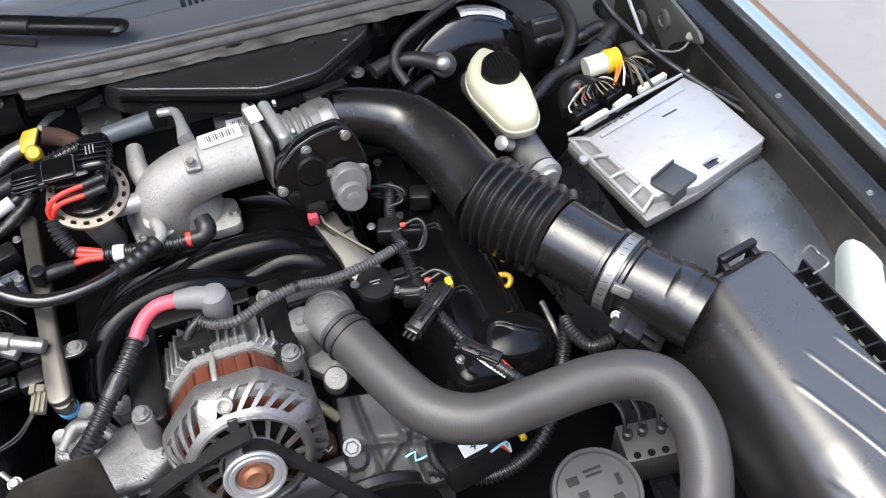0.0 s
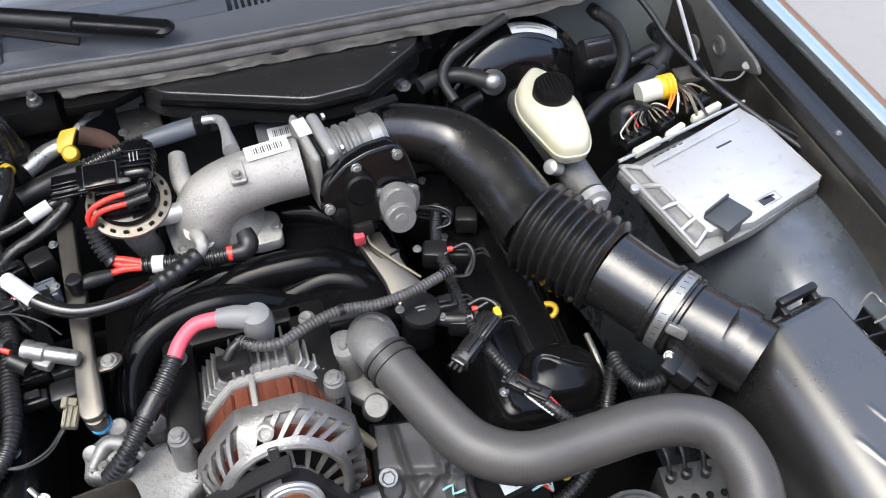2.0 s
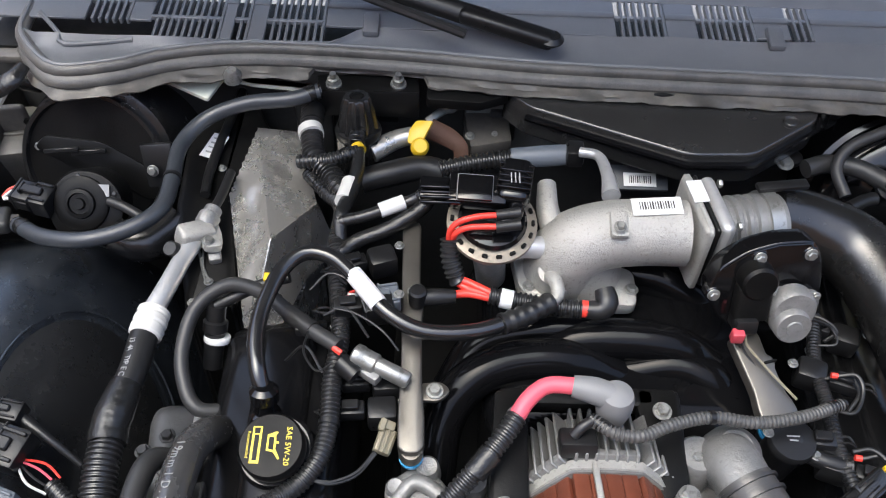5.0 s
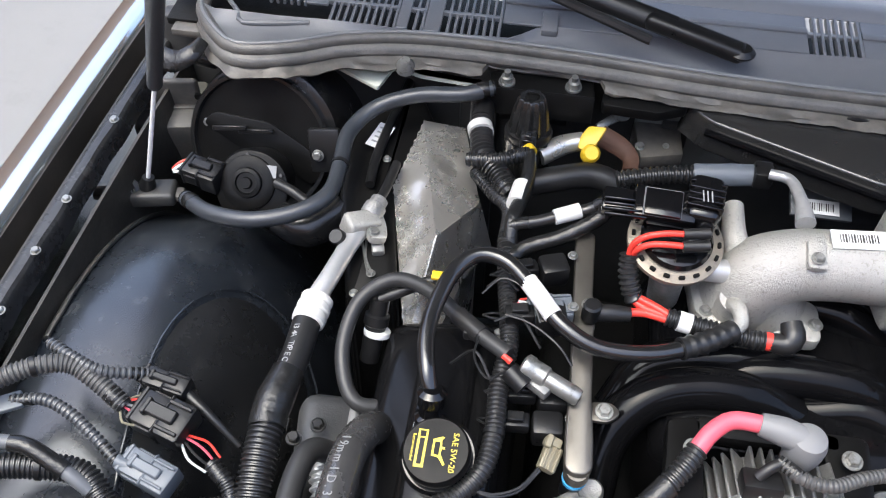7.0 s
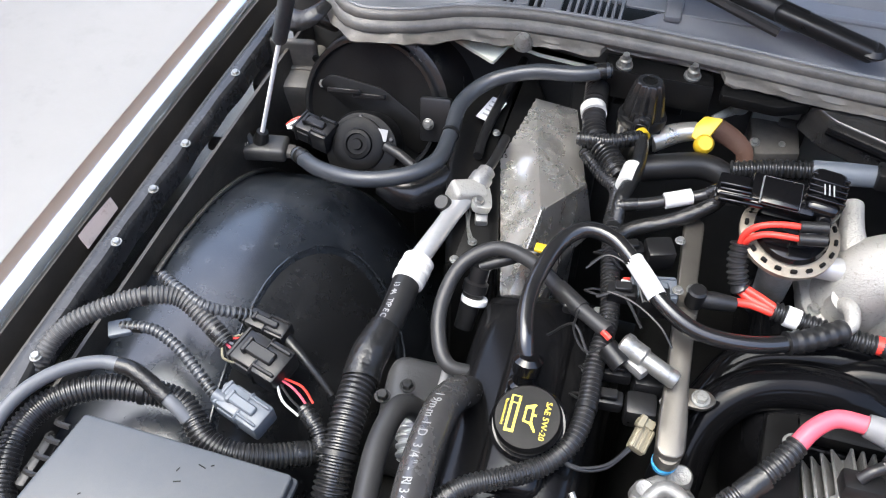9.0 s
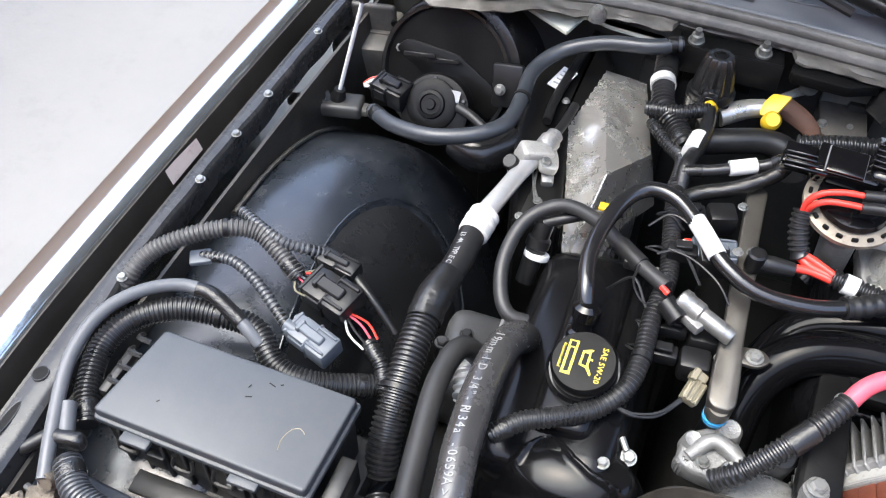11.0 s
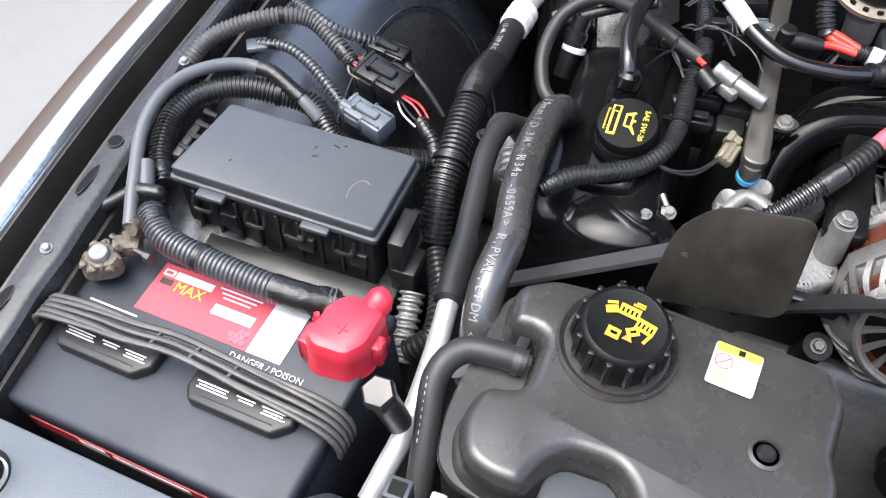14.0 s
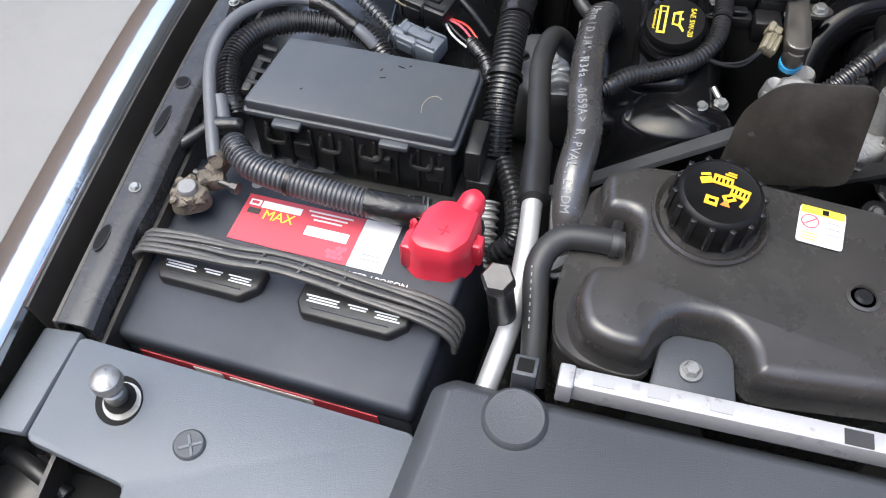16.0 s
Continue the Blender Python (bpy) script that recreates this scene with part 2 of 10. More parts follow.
M_BLUE = mat("blue_seal_ring", (0.05, 0.35, 0.65), 0.3, vary=0.05, bump=0.0)
M_TAN = mat("tan_connector", (0.21, 0.185, 0.125), 0.45, vary=0.15, bump=0.02, dust=0.15, dust_color=(0.10, 0.085, 0.06))
M_BRACKET = mat("black_painted_bracket", (0.0045, 0.0045, 0.0045), 0.4, vary=0.3, dust=0.08, bump=0.15, dust_color=(0.05, 0.045, 0.04), spec=0.18)
M_HUB = mat("brown_rusted_hub", (0.24, 0.10, 0.055), 0.45, metal=0.3, vary=0.3, scale=90, bump=0.2)
M_RUST = mat("rusty_strap", (0.075, 0.035, 0.022), 0.6, metal=0.3, vary=0.4, bump=0.3)
M_PAD = mat("dark_felt_pad", (0.030, 0.030, 0.031), 0.9, vary=0.2, scale=20, bump=0.4, bump_scale=150)
M_CAPGREY = mat("greyed_cap_plastic", (0.060, 0.062, 0.063), 0.36, vary=0.2, scale=30, bump=0.15, bump_scale=200, dust=0.2, dust_color=(0.13, 0.125, 0.12))
M_BODY = mat("dirty_body_colour_sheet", (0.24, 0.26, 0.24), 0.4, vary=0.2, scale=14, dust=0.4, dust_color=(0.16, 0.14, 0.11), bump=0.1)
M_DUSTY = mat("dusty_black_plastic", (0.011, 0.0108, 0.0105), 0.40, vary=0.3, scale=24, dust=0.35, dust_color=(0.055, 0.052, 0.047), bump=0.1)
M_BLOWER = mat("moulded_black_housing", (0.010, 0.010, 0.0103), 0.24, dust=0.12, scale=16, bump=0.06, bump_scale=300, dust_color=(0.04, 0.039, 0.037), spec=0.6)
M_CHROME = mat("polished_rod", (0.78, 0.78, 0.77), 0.25, metal=0.1, vary=0.05, bump=0.0)
M_OYELLOW = mat("orange_yellow_print", (0.82, 0.43, 0.02), 0.5, vary=0.05, bump=0.0)
M_TANSTEEL = mat("pale_stamped_steel", (0.25, 0.215, 0.17), 0.45, metal=0.4, vary=0.2, bump=0.1, spots=0.35, spot_color=(0.12, 0.10, 0.08), spot_scale=80)
M_GLOSSHOSE = mat("glossy_black_hose", (0.010, 0.010, 0.0105), 0.20, dust=0.03, bump=0.04, bump_scale=120, dust_color=(0.10, 0.09, 0.08), spec=0.8)
M_BELL = mat("weathered_bell_casting", (0.31, 0.30, 0.285), 0.38, metal=0.8, vary=0.2, scale=70, dust=0.3, dust_color=(0.13, 0.12, 0.105), spots=0.45, spot_color=(0.15, 0.14, 0.12), spot_scale=160, bump=0.6, bump_scale=260)
M_STRAP = mat("brownish_grey_strap", (0.055, 0.053, 0.050), 0.46, vary=0.2, dust=0.2, bump=0.05)
M_TAPE = mat("glossy_black_tape", (0.012, 0.012, 0.012), 0.16, vary=0.1, bump=0.8, bump_scale=110)
M_CABLE = mat("grey_cable_jacket", (0.095, 0.100, 0.108), 0.42, vary=0.15, scale=30, dust=0.25, dust_color=(0.17, 0.17, 0.17), bump=0.05)
M_RECESS = mat("dull_recess_plastic", (0.012, 0.0125, 0.0135), 0.28, dust=0.25, scale=10, bump=0.05, bump_scale=60, dust_color=(0.045, 0.044, 0.044), spec=0.5)
M_COVER = mat("black_cover_moulding", (0.0046, 0.0046, 0.005), 0.17, dust=0.03, bump=0.04, bump_scale=90, dust_color=(0.07, 0.065, 0.06), spec=0.24)
M_LOOM = mat("blue_grey_loom_wrap", (0.030, 0.034, 0.040), 0.33, vary=0.15, scale=40, dust=0.2, dust_color=(0.09, 0.095, 0.10), bump=0.12, bump_scale=500, spec=0.6)
M_RUNNER = mat("deep_black_moulding", (0.0042, 0.0042, 0.0047), 0.09, dust=0.012, bump=0.03, bump_scale=60, dust_color=(0.06, 0.055, 0.05), spec=0.14)
M_CAPBLACK = mat("matt_black_cap", (0.0055, 0.0055, 0.0057), 0.40, dust=0.05, bump=0.1, dust_color=(0.04, 0.038, 0.036), spec=0.14)
M_APRON = mat("grimy_apron_paint", (0.020, 0.0185, 0.016), 0.42, vary=0.4, scale=20, dust=0.55, dust_color=(0.11, 0.095, 0.073), bump=0.3, bump_scale=90)
M_PALEWALL = mat("grey_green_bulkhead_paint", (0.17, 0.18, 0.175), 0.45, vary=0.2, scale=20, dust=0.4, dust_color=(0.13, 0.12, 0.10), bump=0.1)
M_BELT = mat("worn_grey_belt_back", (0.050, 0.051, 0.053), 0.5, vary=0.2, scale=40, dust=0.2, dust_color=(0.11, 0.108, 0.105), bump=0.1)
M_GLASS = mat("windshield_glass", (0.10, 0.14, 0.17), 0.06, vary=0.05, bump=0.0, coat=0.5)


# ---- mesh helpers ----
def thing(name, loc, label="", category="", group="", kind=""):
    """An empty at the base of a thing."""
    e = new(name)
    e.empty_display_size = 0.01
    e.location = loc
    return tagged(e, label, category, group, kind)


def part(name, bm, material, parent=None, label="", smooth=True, kind=""):
    me = bpy.data.meshes.new(name)
    bmesh.ops.recalc_face_normals(bm, faces=bm.faces[:])
    bm.to_mesh(me)
    bm.free()
    me.materials.append(material)
    if smooth:
        me.shade_smooth()
        me.set_sharp_from_angle(angle=radians(38))
    ob = new(name, me)
    if parent is not None:
        ob.parent = parent
        ob.matrix_parent_inverse = parent.matrix_basis.inverted() if parent.parent is None else Matrix()
    return tagged(ob, label, "", "", kind)


def V(*a):
    return Vector(a[0]) if len(a) == 1 else Vector(a)


def frame_z(n, up=(0, 1, 0)):
    """A rotation whose z axis is n."""
    n = Vector(n).normalized()
    x = Vector(up).cross(n)
    if x.length < 1e-4:
        x = Vector((1, 0, 0)).cross(n)
    x.normalize()
    return Matrix((x, n.cross(x), n)).transposed()


def at(loc, n=(0, 0, 1), up=(0, 1, 0)):
    return Matrix.Translation(loc) @ frame_z(n, up).to_4x4()


def box(size, m=Matrix(), bev=0.003, seg=2, bm=None, taper=0.0):
    """A bevelled box centred on m."""
    b = bmesh.new()
    bmesh.ops.create_cube(b, size=1.0)
    for v in b.verts:
        k = 1 - taper if v.co.z > 0 else 1
        v.co = Vector((v.co.x * size[0] * k, v.co.y * size[1] * k, v.co.z * size[2]))
    if bev:
        bmesh.ops.bevel(b, geom=b.edges[:], offset=bev, segments=seg, affect="EDGES", profile=0.5)
    bmesh.ops.transform(b, matrix=m, verts=b.verts[:])
    return merge(bm, b)


def merge(bm, b):
    if bm is None:
        return b
    me = bpy.data.meshes.new("tmp")
    b.to_mesh(me)
    b.free()
    bm.from_mesh(me)
    bpy.data.meshes.remove(me)
    return bm


def lathe(profile, m=Matrix(), seg=28, bm=None, lobes=0, lobe=0.0):
    """Turns (radius, height) pairs about m's z axis, closed at both ends."""
    b = bmesh.new()
    rings = []
    for r, h in profile:
        ring = []
        for i in range(seg):
            a = 2 * math.pi * i / seg
            k = 1 + (lobe * math.cos(lobes * a) if lobes else 0)
            ring.append(b.verts.new(m @ Vector((r * k * math.cos(a), r * k * math.sin(a), h))))
        rings.append(ring)
    for p, q in zip(rings, rings[1:]):
        for i in range(seg):
            b.faces.new((p[i], p[(i + 1) % seg], q[(i + 1) % seg], q[i]))
    b.faces.new(rings[0][::-1])
    b.faces.new(rings[-1])
    return merge(bm, b)


def disc(r, h, m, bev=0.002, seg=28, bm=None):
    return lathe([(r - bev, 0), (r, bev), (r, h - bev), (r - bev, h)], m, seg, bm)


def prism(outline, z0, z1, bev=0.003, seg=2, m=Matrix(), bm=None, inset=0.0):
    """A plate with the outline [(x, y)] between two heights, its rims bevelled."""
    b = bmesh.new()
    lo = [b.verts.new((x, y, z0)) for x, y in outline]
    b.faces.new(lo)
    geo = bmesh.ops.extrude_face_region(b, geom=b.faces[:])
    top = [g for g in geo["geom"] if isinstance(g, bmesh.types.BMVert)]
    for v in top:
        v.co.z = z1
    if inset:
        c = sum((v.co for v in top), Vector()) / len(top)
        for v in top:
            v.co.x, v.co.y = c.x + (v.co.x - c.x) * (1 - inset), c.y + (v.co.y - c.y) * (1 - inset)
    bmesh.ops.recalc_face_normals(b, faces=b.faces[:])
    if bev:
        bmesh.ops.bevel(b, geom=b.edges[:], offset=bev, segments=seg, affect="EDGES", profile=0.5)
    bmesh.ops.transform(b, matrix=m, verts=b.verts[:])
    return merge(bm, b)


def rounded(outline, r, n=5):
    """Rounds the corners of an outline [(x, y)]."""
    out = []
    k = len(outline)
    for i in range(k):
        p, a, c = Vector(outline[i]), Vector(outline[i - 1]), Vector(outline[(i + 1) % k])
        u, w = (a - p), (c - p)
        d = min(r, u.length * 0.45, w.length * 0.45)
        s, e = p + u.normalized() * d, p + w.normalized() * d
        for j in range(n + 1):
            t = j / n
            out.append(tuple((1 - t) ** 2 * s + 2 * t * (1 - t) * p + t * t * e))
    return out


def moulded(outline, layers, bm=None):
    """A moulded body: the outline drawn in by each layer's (inset, height), closed above and below."""
    k = len(outline)
    area = sum(outline[i - 1][0] * outline[i][1] - outline[i][0] * outline[i - 1][1] for i in range(k))
    sgn = 1.0 if area > 0 else -1.0
    normals = []
    for i in range(k):
        n = Vector((0, 0))
        for j in range(-2, 3):
            d = Vector(outline[(i + j + 1) % k]) - Vector(outline[(i + j - 1) % k])
            n += Vector((-d.y, d.x)).normalized() * sgn
        normals.append(n.normalized())
    b = bmesh.new()
    rings = [[b.verts.new((p[0] + n.x * s, p[1] + n.y * s, z)) for p, n in zip(outline, normals)] for s, z in layers]
    for p, q in zip(rings, rings[1:]):
        for i in range(k):
            b.faces.new((p[i], p[(i + 1) % k], q[(i + 1) % k], q[i]))
    b.faces.new(rings[0][::-1])
    b.faces.new(rings[-1])
    return merge(bm, b)


def spline(points, step):
    """Points along a smooth curve through the given ones."""
    p = [Vector(q) for q in points]
    p = [p[0] * 2 - p[1]] + p + [p[-1] * 2 - p[-2]]
    out = []
    for i in range(1, len(p) - 2):
        n = max(2, int((p[i + 1] - p[i]).length / step))
        for j in range(n):
            t = j / n
            a, b, c, d = p[i - 1 : i + 3]
            out.append(0.5 * ((2 * b) + (c - a) * t + (2 * a - 5 * b + 4 * c - d) * t * t + (3 * b - a - 3 * c + d) * t ** 3))
    out.append(p[-2])
    return out


def tube(points, r, seg=14, step=0.006, ribs=0.0, depth=0.0, bm=None, flat=1.0, smooth_curve=True):
    """A hose along points. r: one radius or one for each point; ribs: the pitch of its corrugation."""
    radii = list(r) if isinstance(r, (list, tuple)) else [r] * len(points)
    if ribs:
        step = ribs / 4
    line = spline(points, step) if smooth_curve else [Vector(q) for q in points]
    # radius by length along the control points
    ctrl = [Vector(q) for q in points]
    cl = [0.0]
    for a, c in zip(ctrl, ctrl[1:]):
        cl.append(cl[-1] + (c - a).length)
    ll = [0.0]
    for a, c in zip(line, line[1:]):
        ll.append(ll[-1] + (c - a).length)
    b = bmesh.new()
    tang = [(line[min(i + 1, len(line) - 1)] - line[max(i - 1, 0)]).normalized() for i in range(len(line))]
    x = tang[0].orthogonal().normalized()
    rings = []
    for i, (q, t) in enumerate(zip(line, tang)):
        x = (x - t * x.dot(t)).normalized()
        y = t.cross(x)
        rad = float(np.interp(ll[i] / max(ll[-1], 1e-9) * cl[-1], cl, radii))
        if ribs:
            rad += depth * (0.5 if (i % 4) in (0, 1) else -0.5)
        rings.append([b.verts.new(q + (x * math.cos(2 * math.pi * k / seg) + y * math.sin(2 * math.pi * k / seg) * flat) * rad) for k in range(seg)])
    for p, q in zip(rings, rings[1:]):
        for k in range(seg):
            b.faces.new((p[k], p[(k + 1) % seg], q[(k + 1) % seg], q[k]))
    b.faces.new(rings[0][::-1])
    b.faces.new(rings[-1])
    return merge(bm, b)


def sheet(fn, nu, nv, thick=0.004):
    """A thick sheet over fn(u, v), u and v from 0 to 1."""
    b = bmesh.new()
    g = [[b.verts.new(fn(i / nu, j / nv)) for j in range(nv + 1)] for i in range(nu + 1)]
    for i in range(nu):
        for j in range(nv):
            b.faces.new((g[i][j], g[i + 1][j], g[i + 1][j + 1], g[i][j + 1]))
    bmesh.ops.recalc_face_normals(b, faces=b.faces[:])
    bmesh.ops.solidify(b, geom=b.faces[:], thickness=thick)
    return b


def hexbolt(parent, loc, n=(0, 0, 1), r=0.007, name="bolt", material=None, washer=True):
    m = at(loc, n)
    r = r * 0.78
    b = lathe([(r * 0.92, 0), (r, r * 0.1), (r, r * 0.75), (r * 0.8, r * 0.95)], m, 6)
    if washer:
        b = disc(r * 1.36, r * 0.25, m @ Matrix.Translation((0, 0, -r * 0.1)), 0.0004, 20, b)
    return part(name, b, material or M_ZINC, parent)


def lettering(body, size, m, material, parent, name="lettering", squeeze=1.0, label=""):
    """Flat writing, its middle at m, facing m's z axis."""
    cu = bpy.data.curves.new(name, "FONT")
    cu.body, cu.size, cu.align_x, cu.align_y, cu.extrude = body, size, "CENTER", "CENTER", 0.0002
    cu.resolution_u = 2
    tmp = new("tmp", cu)
    bpy.context.view_layer.update()
    me = bpy.data.meshes.new_from_object(tmp.evaluated_get(bpy.context.evaluated_depsgraph_get()))
    bpy.data.objects.remove(tmp)
    b = bmesh.new()
    b.from_mesh(me)
    bpy.data.meshes.remove(me)
    bmesh.ops.transform(b, matrix=m @ Matrix.Diagonal((squeeze, 1, 1, 1)), verts=b.verts[:])
    return part(name, b, material, parent, label, smooth=False)


def bar(parent, m, sx, sy, material, name="print_bar"):
    return part(name, box((sx, sy, 0.0006), m, 0), material, parent, smooth=False)


def hose_writing(body, points, r, size, material, parent, start=0.02, toward=(0, -0.5, 1), flip=False):
    """Writing letter by letter along the side of a hose that faces toward."""
    line = spline(points, 0.003)
    s, k = 0.0, 0
    want = start
    for ch in body:
        while k < len(line) - 2 and s < want:
            s += (line[k + 1] - line[k]).length
            k += 1
        if k >= len(line) - 2:
            break
        want += size * (0.31 if ch in " .,I\"-/" else 0.66 if ch in "Mm" else 0.51)
        if ch == " ":
            continue
        t = (line[k + 1] - line[k - 1]).normalized()
        if flip:
            t = -t
        n = Vector(toward)
        n = (n - t * n.dot(t)).normalized()
        m = Matrix.Translation(line[k] + n * (r + 0.0004)) @ Matrix((t, n.cross(t), n)).transposed().to_4x4()
        lettering(ch, size, m, material, parent, "letter", 0.86)


# ---- ground and bay shell ----
def build_ground():
    b = bmesh.new()
    bmesh.ops.create_grid(b, x_segments=8, y_segments=8, size=150)
    tagged(part("ground", b, M_GROUND, None, smooth=False), "pale grey concrete ground with faint stains", "ground", "", "structure")


def rail_z(y):
    return 0.897 - 0.10 * max(0.0, 0.42 - y) ** 1.3


def fender(side):
    """side -1: passenger side of the bay, +1: driver side. The dark gutter and the painted skin."""
    xi = -0.800 if side < 0 else 0.672

    def strip(prof, name, material, y0, y1, thick):
        def fn(u, v):
            y = y0 + (y1 - y0) * u
            k = v * (len(prof) - 1)
            i = min(int(k), len(prof) - 2)
            f = k - i
            dx = prof[i][0] * (1 - f) + prof[i + 1][0] * f
            dz = prof[i][1] * (1 - f) + prof[i + 1][1] * f
            bow = 0.012 * ((y - 0.5) / 0.6) ** 2
            return Vector((xi + side * (dx - bow), y, rail_z(y) + dz))
        return part(name, sheet(fn, 40, (len(prof) - 1) * 3, thick), material, f)

    f = thing("fender_wall", (xi, 0.4, 0.0), "car fender with pale glossy paint and a dusty dark inner gutter", "fender", "", "structure")
    inner = [(0.0, -0.03), (0.003, -0.004), (0.009, 0.0), (0.022, 0.001), (0.033, 0.0), (0.036, -0.003)]
    if side < 0:
        def flange(u, v):
            y = 0.088 + 1.032 * u
            k = min(1.0, max(0.0, (y - 0.33) / 0.17))
            cut = 0.018 * k * k * (3 - 2 * k) + 0.0016 * math.sin(y * 61) * math.sin(y * 23)
            g = v * (len(inner) - 1)
            i = min(int(g), len(inner) - 2)
            dx = inner[i][0] * (1 - g + i) + inner[i + 1][0] * (g - i)
            dz = inner[i][1] * (1 - g + i) + inner[i + 1][1] * (g - i)
            return Vector((xi - cut * (1 - dx / 0.036) - dx + 0.012 * ((y - 0.5) / 0.6) ** 2, y, rail_z(y) + dz))
        part("inner_flange", sheet(flange, 90, 15, 0.003), M_FLANGE, f)
    else:
        strip(inner, "inner_flange", M_GUTTER, -0.35, 1.12, 0.003)
    strip([(0.035, -0.002), (0.037, -0.022), (0.042, -0.030), (0.047, -0.028), (0.052, -0.008), (0.056, 0.014)], "gutter", M_BROWN if side < 0 else M_GUTTER, 0.088 if side < 0 else -0.35, 1.12, 0.003)
    strip([(0.055, 0.010), (0.0575, 0.0175), (0.063, 0.0215), (0.072, 0.0235), (0.080, 0.0227), (0.089, 0.0200), (0.098, 0.0160), (0.107, 0.0105), (0.115, -0.004), (0.126, -0.045), (0.142, -0.12), (0.152, -0.25), (0.154, -0.60)], "skin", M_PAINT, -0.38, 1.6, 0.004)
    strip([(0.0, -0.02), (-0.004, -0.10), (-0.004, -0.45)], "apron", M_APRON, -0.35, 1.12, 0.004)
    ys = (0.225, 0.47, 0.615, 0.693, 0.768, 0.90) if side < 0 else (0.40, 0.47, 0.66)
    for y in ys:
        hexbolt(f, (xi + side * 0.018, y, rail_z(y) + 0.001), (0, 0, 1), 0.0055 if side < 0 else 0.004)
    for y, w, l in ((0.351, 0.0070, 0.0075), (0.303, 0.0042, 0.019), (0.17, 0.005, 0.014)) if side < 0 else ((0.17, 0.007, 0.007),):
        part("hole", disc(1.0, 0.002, at((xi + side * 0.0245, y, rail_z(y) + 0.0002)) @ Matrix.Diagonal((w, l, 1, 1)), 0.0005, 20), M_DARK, f)
        if side < 0:
            part("hole_lip", tube([(xi - 0.0245 + w * math.cos(k * math.pi / 10), y + l * math.sin(k * math.pi / 10), rail_z(y) + 0.0016) for k in range(21)], 0.0008, 6, 0.01, smooth_curve=False), M_FLANGE, f)
    if side < 0:
        part("sticker", box((0.019, 0.060, 0.001), Matrix.Translation((xi - 0.0495, 0.634, rail_z(0.6) + 0.002)) @ pose(0, 0, 0, 0, 72, 0), 0), M_STICKER, f, "yellowed paper sticker")
    return f


def liner(side):
    """The smooth black wheel arch liner."""
    x0, x1 = (-0.802, -0.50) if side < 0 else (0.674, 0.42)
    yc = 0.62 if side < 0 else 0.60
    top = 0.845 if side < 0 else 0.822

    def fn(u, v):
        y = yc + (0.37 if u > 0.5 or side > 0 else 0.66) * (2 * u - 1)
        a = min(1.0, abs(2 * u - 1))
        arch = math.sqrt(max(0.0, 1 - a ** 2.2))
        x = x0 + (x1 - x0) * v
        fall = max(0.0, v - 0.42) / 0.58
        lift = 0.012 * math.sin(min(1.0, v / 0.5) * math.pi)
        return Vector((x, y, 0.50 + (top - 0.50) * arch - 0.30 * fall ** 1.8 + lift))

    # the driver side gets the copy with more sheen in its colour
    ob = part("wheel_liner", sheet(fn, 48, 36, 0.004), M_LINER if side < 0 else M_LINER_SHEEN)
    if side < 0:
        ring = [fn(0.5 + 0.185 * math.sin(a), 0.66 + 0.24 * math.cos(a)) + Vector((0.003, -0.002, 0.004)) for a in [2 * math.pi * i / 40 for i in range(41)]]
        part("recess_rim", tube(ring, 0.0015, 8, 0.03, smooth_curve=False), M_LINER, ob)
        part("recess_pad", sheet(lambda u, v: fn(0.5 + 0.165 * v * math.sin(6.2832 * u), 0.66 + 0.215 * v * math.cos(6.2832 * u)) + Vector((-0.001, 0, 0.003 + 0.006 * (1 - v) ** 0.5)), 36, 8, 0.001), M_RECESS, ob)
    if side < 0:
        lip = [fn(0.50 + 0.48 * k / 24, 0.035) + Vector((0.002, 0, 0.003 + 0.0015 * noise.noise(Vector((k * 0.9, 0, 0))))) for k in range(25)]
        part("dirty_edge", tube(lip, 0.0060, 8, 0.02, flat=0.5, smooth_curve=False), M_STEELPAINT, ob, "dirt-caked outer edge")
    tagged(ob, "smooth black plastic wheel arch liner with dust and painted-in sky sheen", "wheel liner", "", "structure")
    return ob


def build_hood():
    """The raised hood that the two gas struts hold over the bay."""
    h = thing("hood", (-0.06, 1.10, 1.0), "raised car hood with a black padded underside", "hood", "", "structure")
    ang = radians(HOOD_ANGLE)

    def fn(u, v, drop=0.0):
        s = 1.16 * v
        w = 0.76 - 0.05 * v - 0.02 * v * v
        x = -0.062 + w * (2 * u - 1)
        bow = 0.035 * (1 - (2 * u - 1) ** 2) + 0.045 * math.sin(v * math.pi * 0.5) - drop
        return Vector((x, 1.135 - s * math.cos(ang) + bow * math.sin(ang), 1.005 + s * math.sin(ang) + bow * math.cos(ang)))

    part("skin", sheet(fn, 24, 24, 0.003), M_PAINT, h)
    part("inner_panel", sheet(lambda u, v: fn(0.02 + 0.96 * u, 0.02 + 0.96 * v, 0.012), 24, 24, 0.003), M_PAD, h)
    part("pad", sheet(lambda u, v: fn(0.13 + 0.74 * u, 0.12 + 0.74 * v, 0.022 + 0.006 * math.sin(u * 25) * math.sin(v * 19)), 40, 32, 0.008), M_PAD, h, "dark grey insulation pad")
    for u0, v0, u1, v1 in ((0.12, 0.08, 0.30, 0.94), (0.88, 0.08, 0.70, 0.94), (0.06, 0.90, 0.94, 0.90), (0.5, 0.10, 0.5, 0.92)):
        part("inner_rib", tube([fn(u0 + (u1 - u0) * k / 8, v0 + (v1 - v0) * k / 8, 0.034) for k in range(9)], 0.022, 10, 0.05, flat=0.4), M_PAD, h)


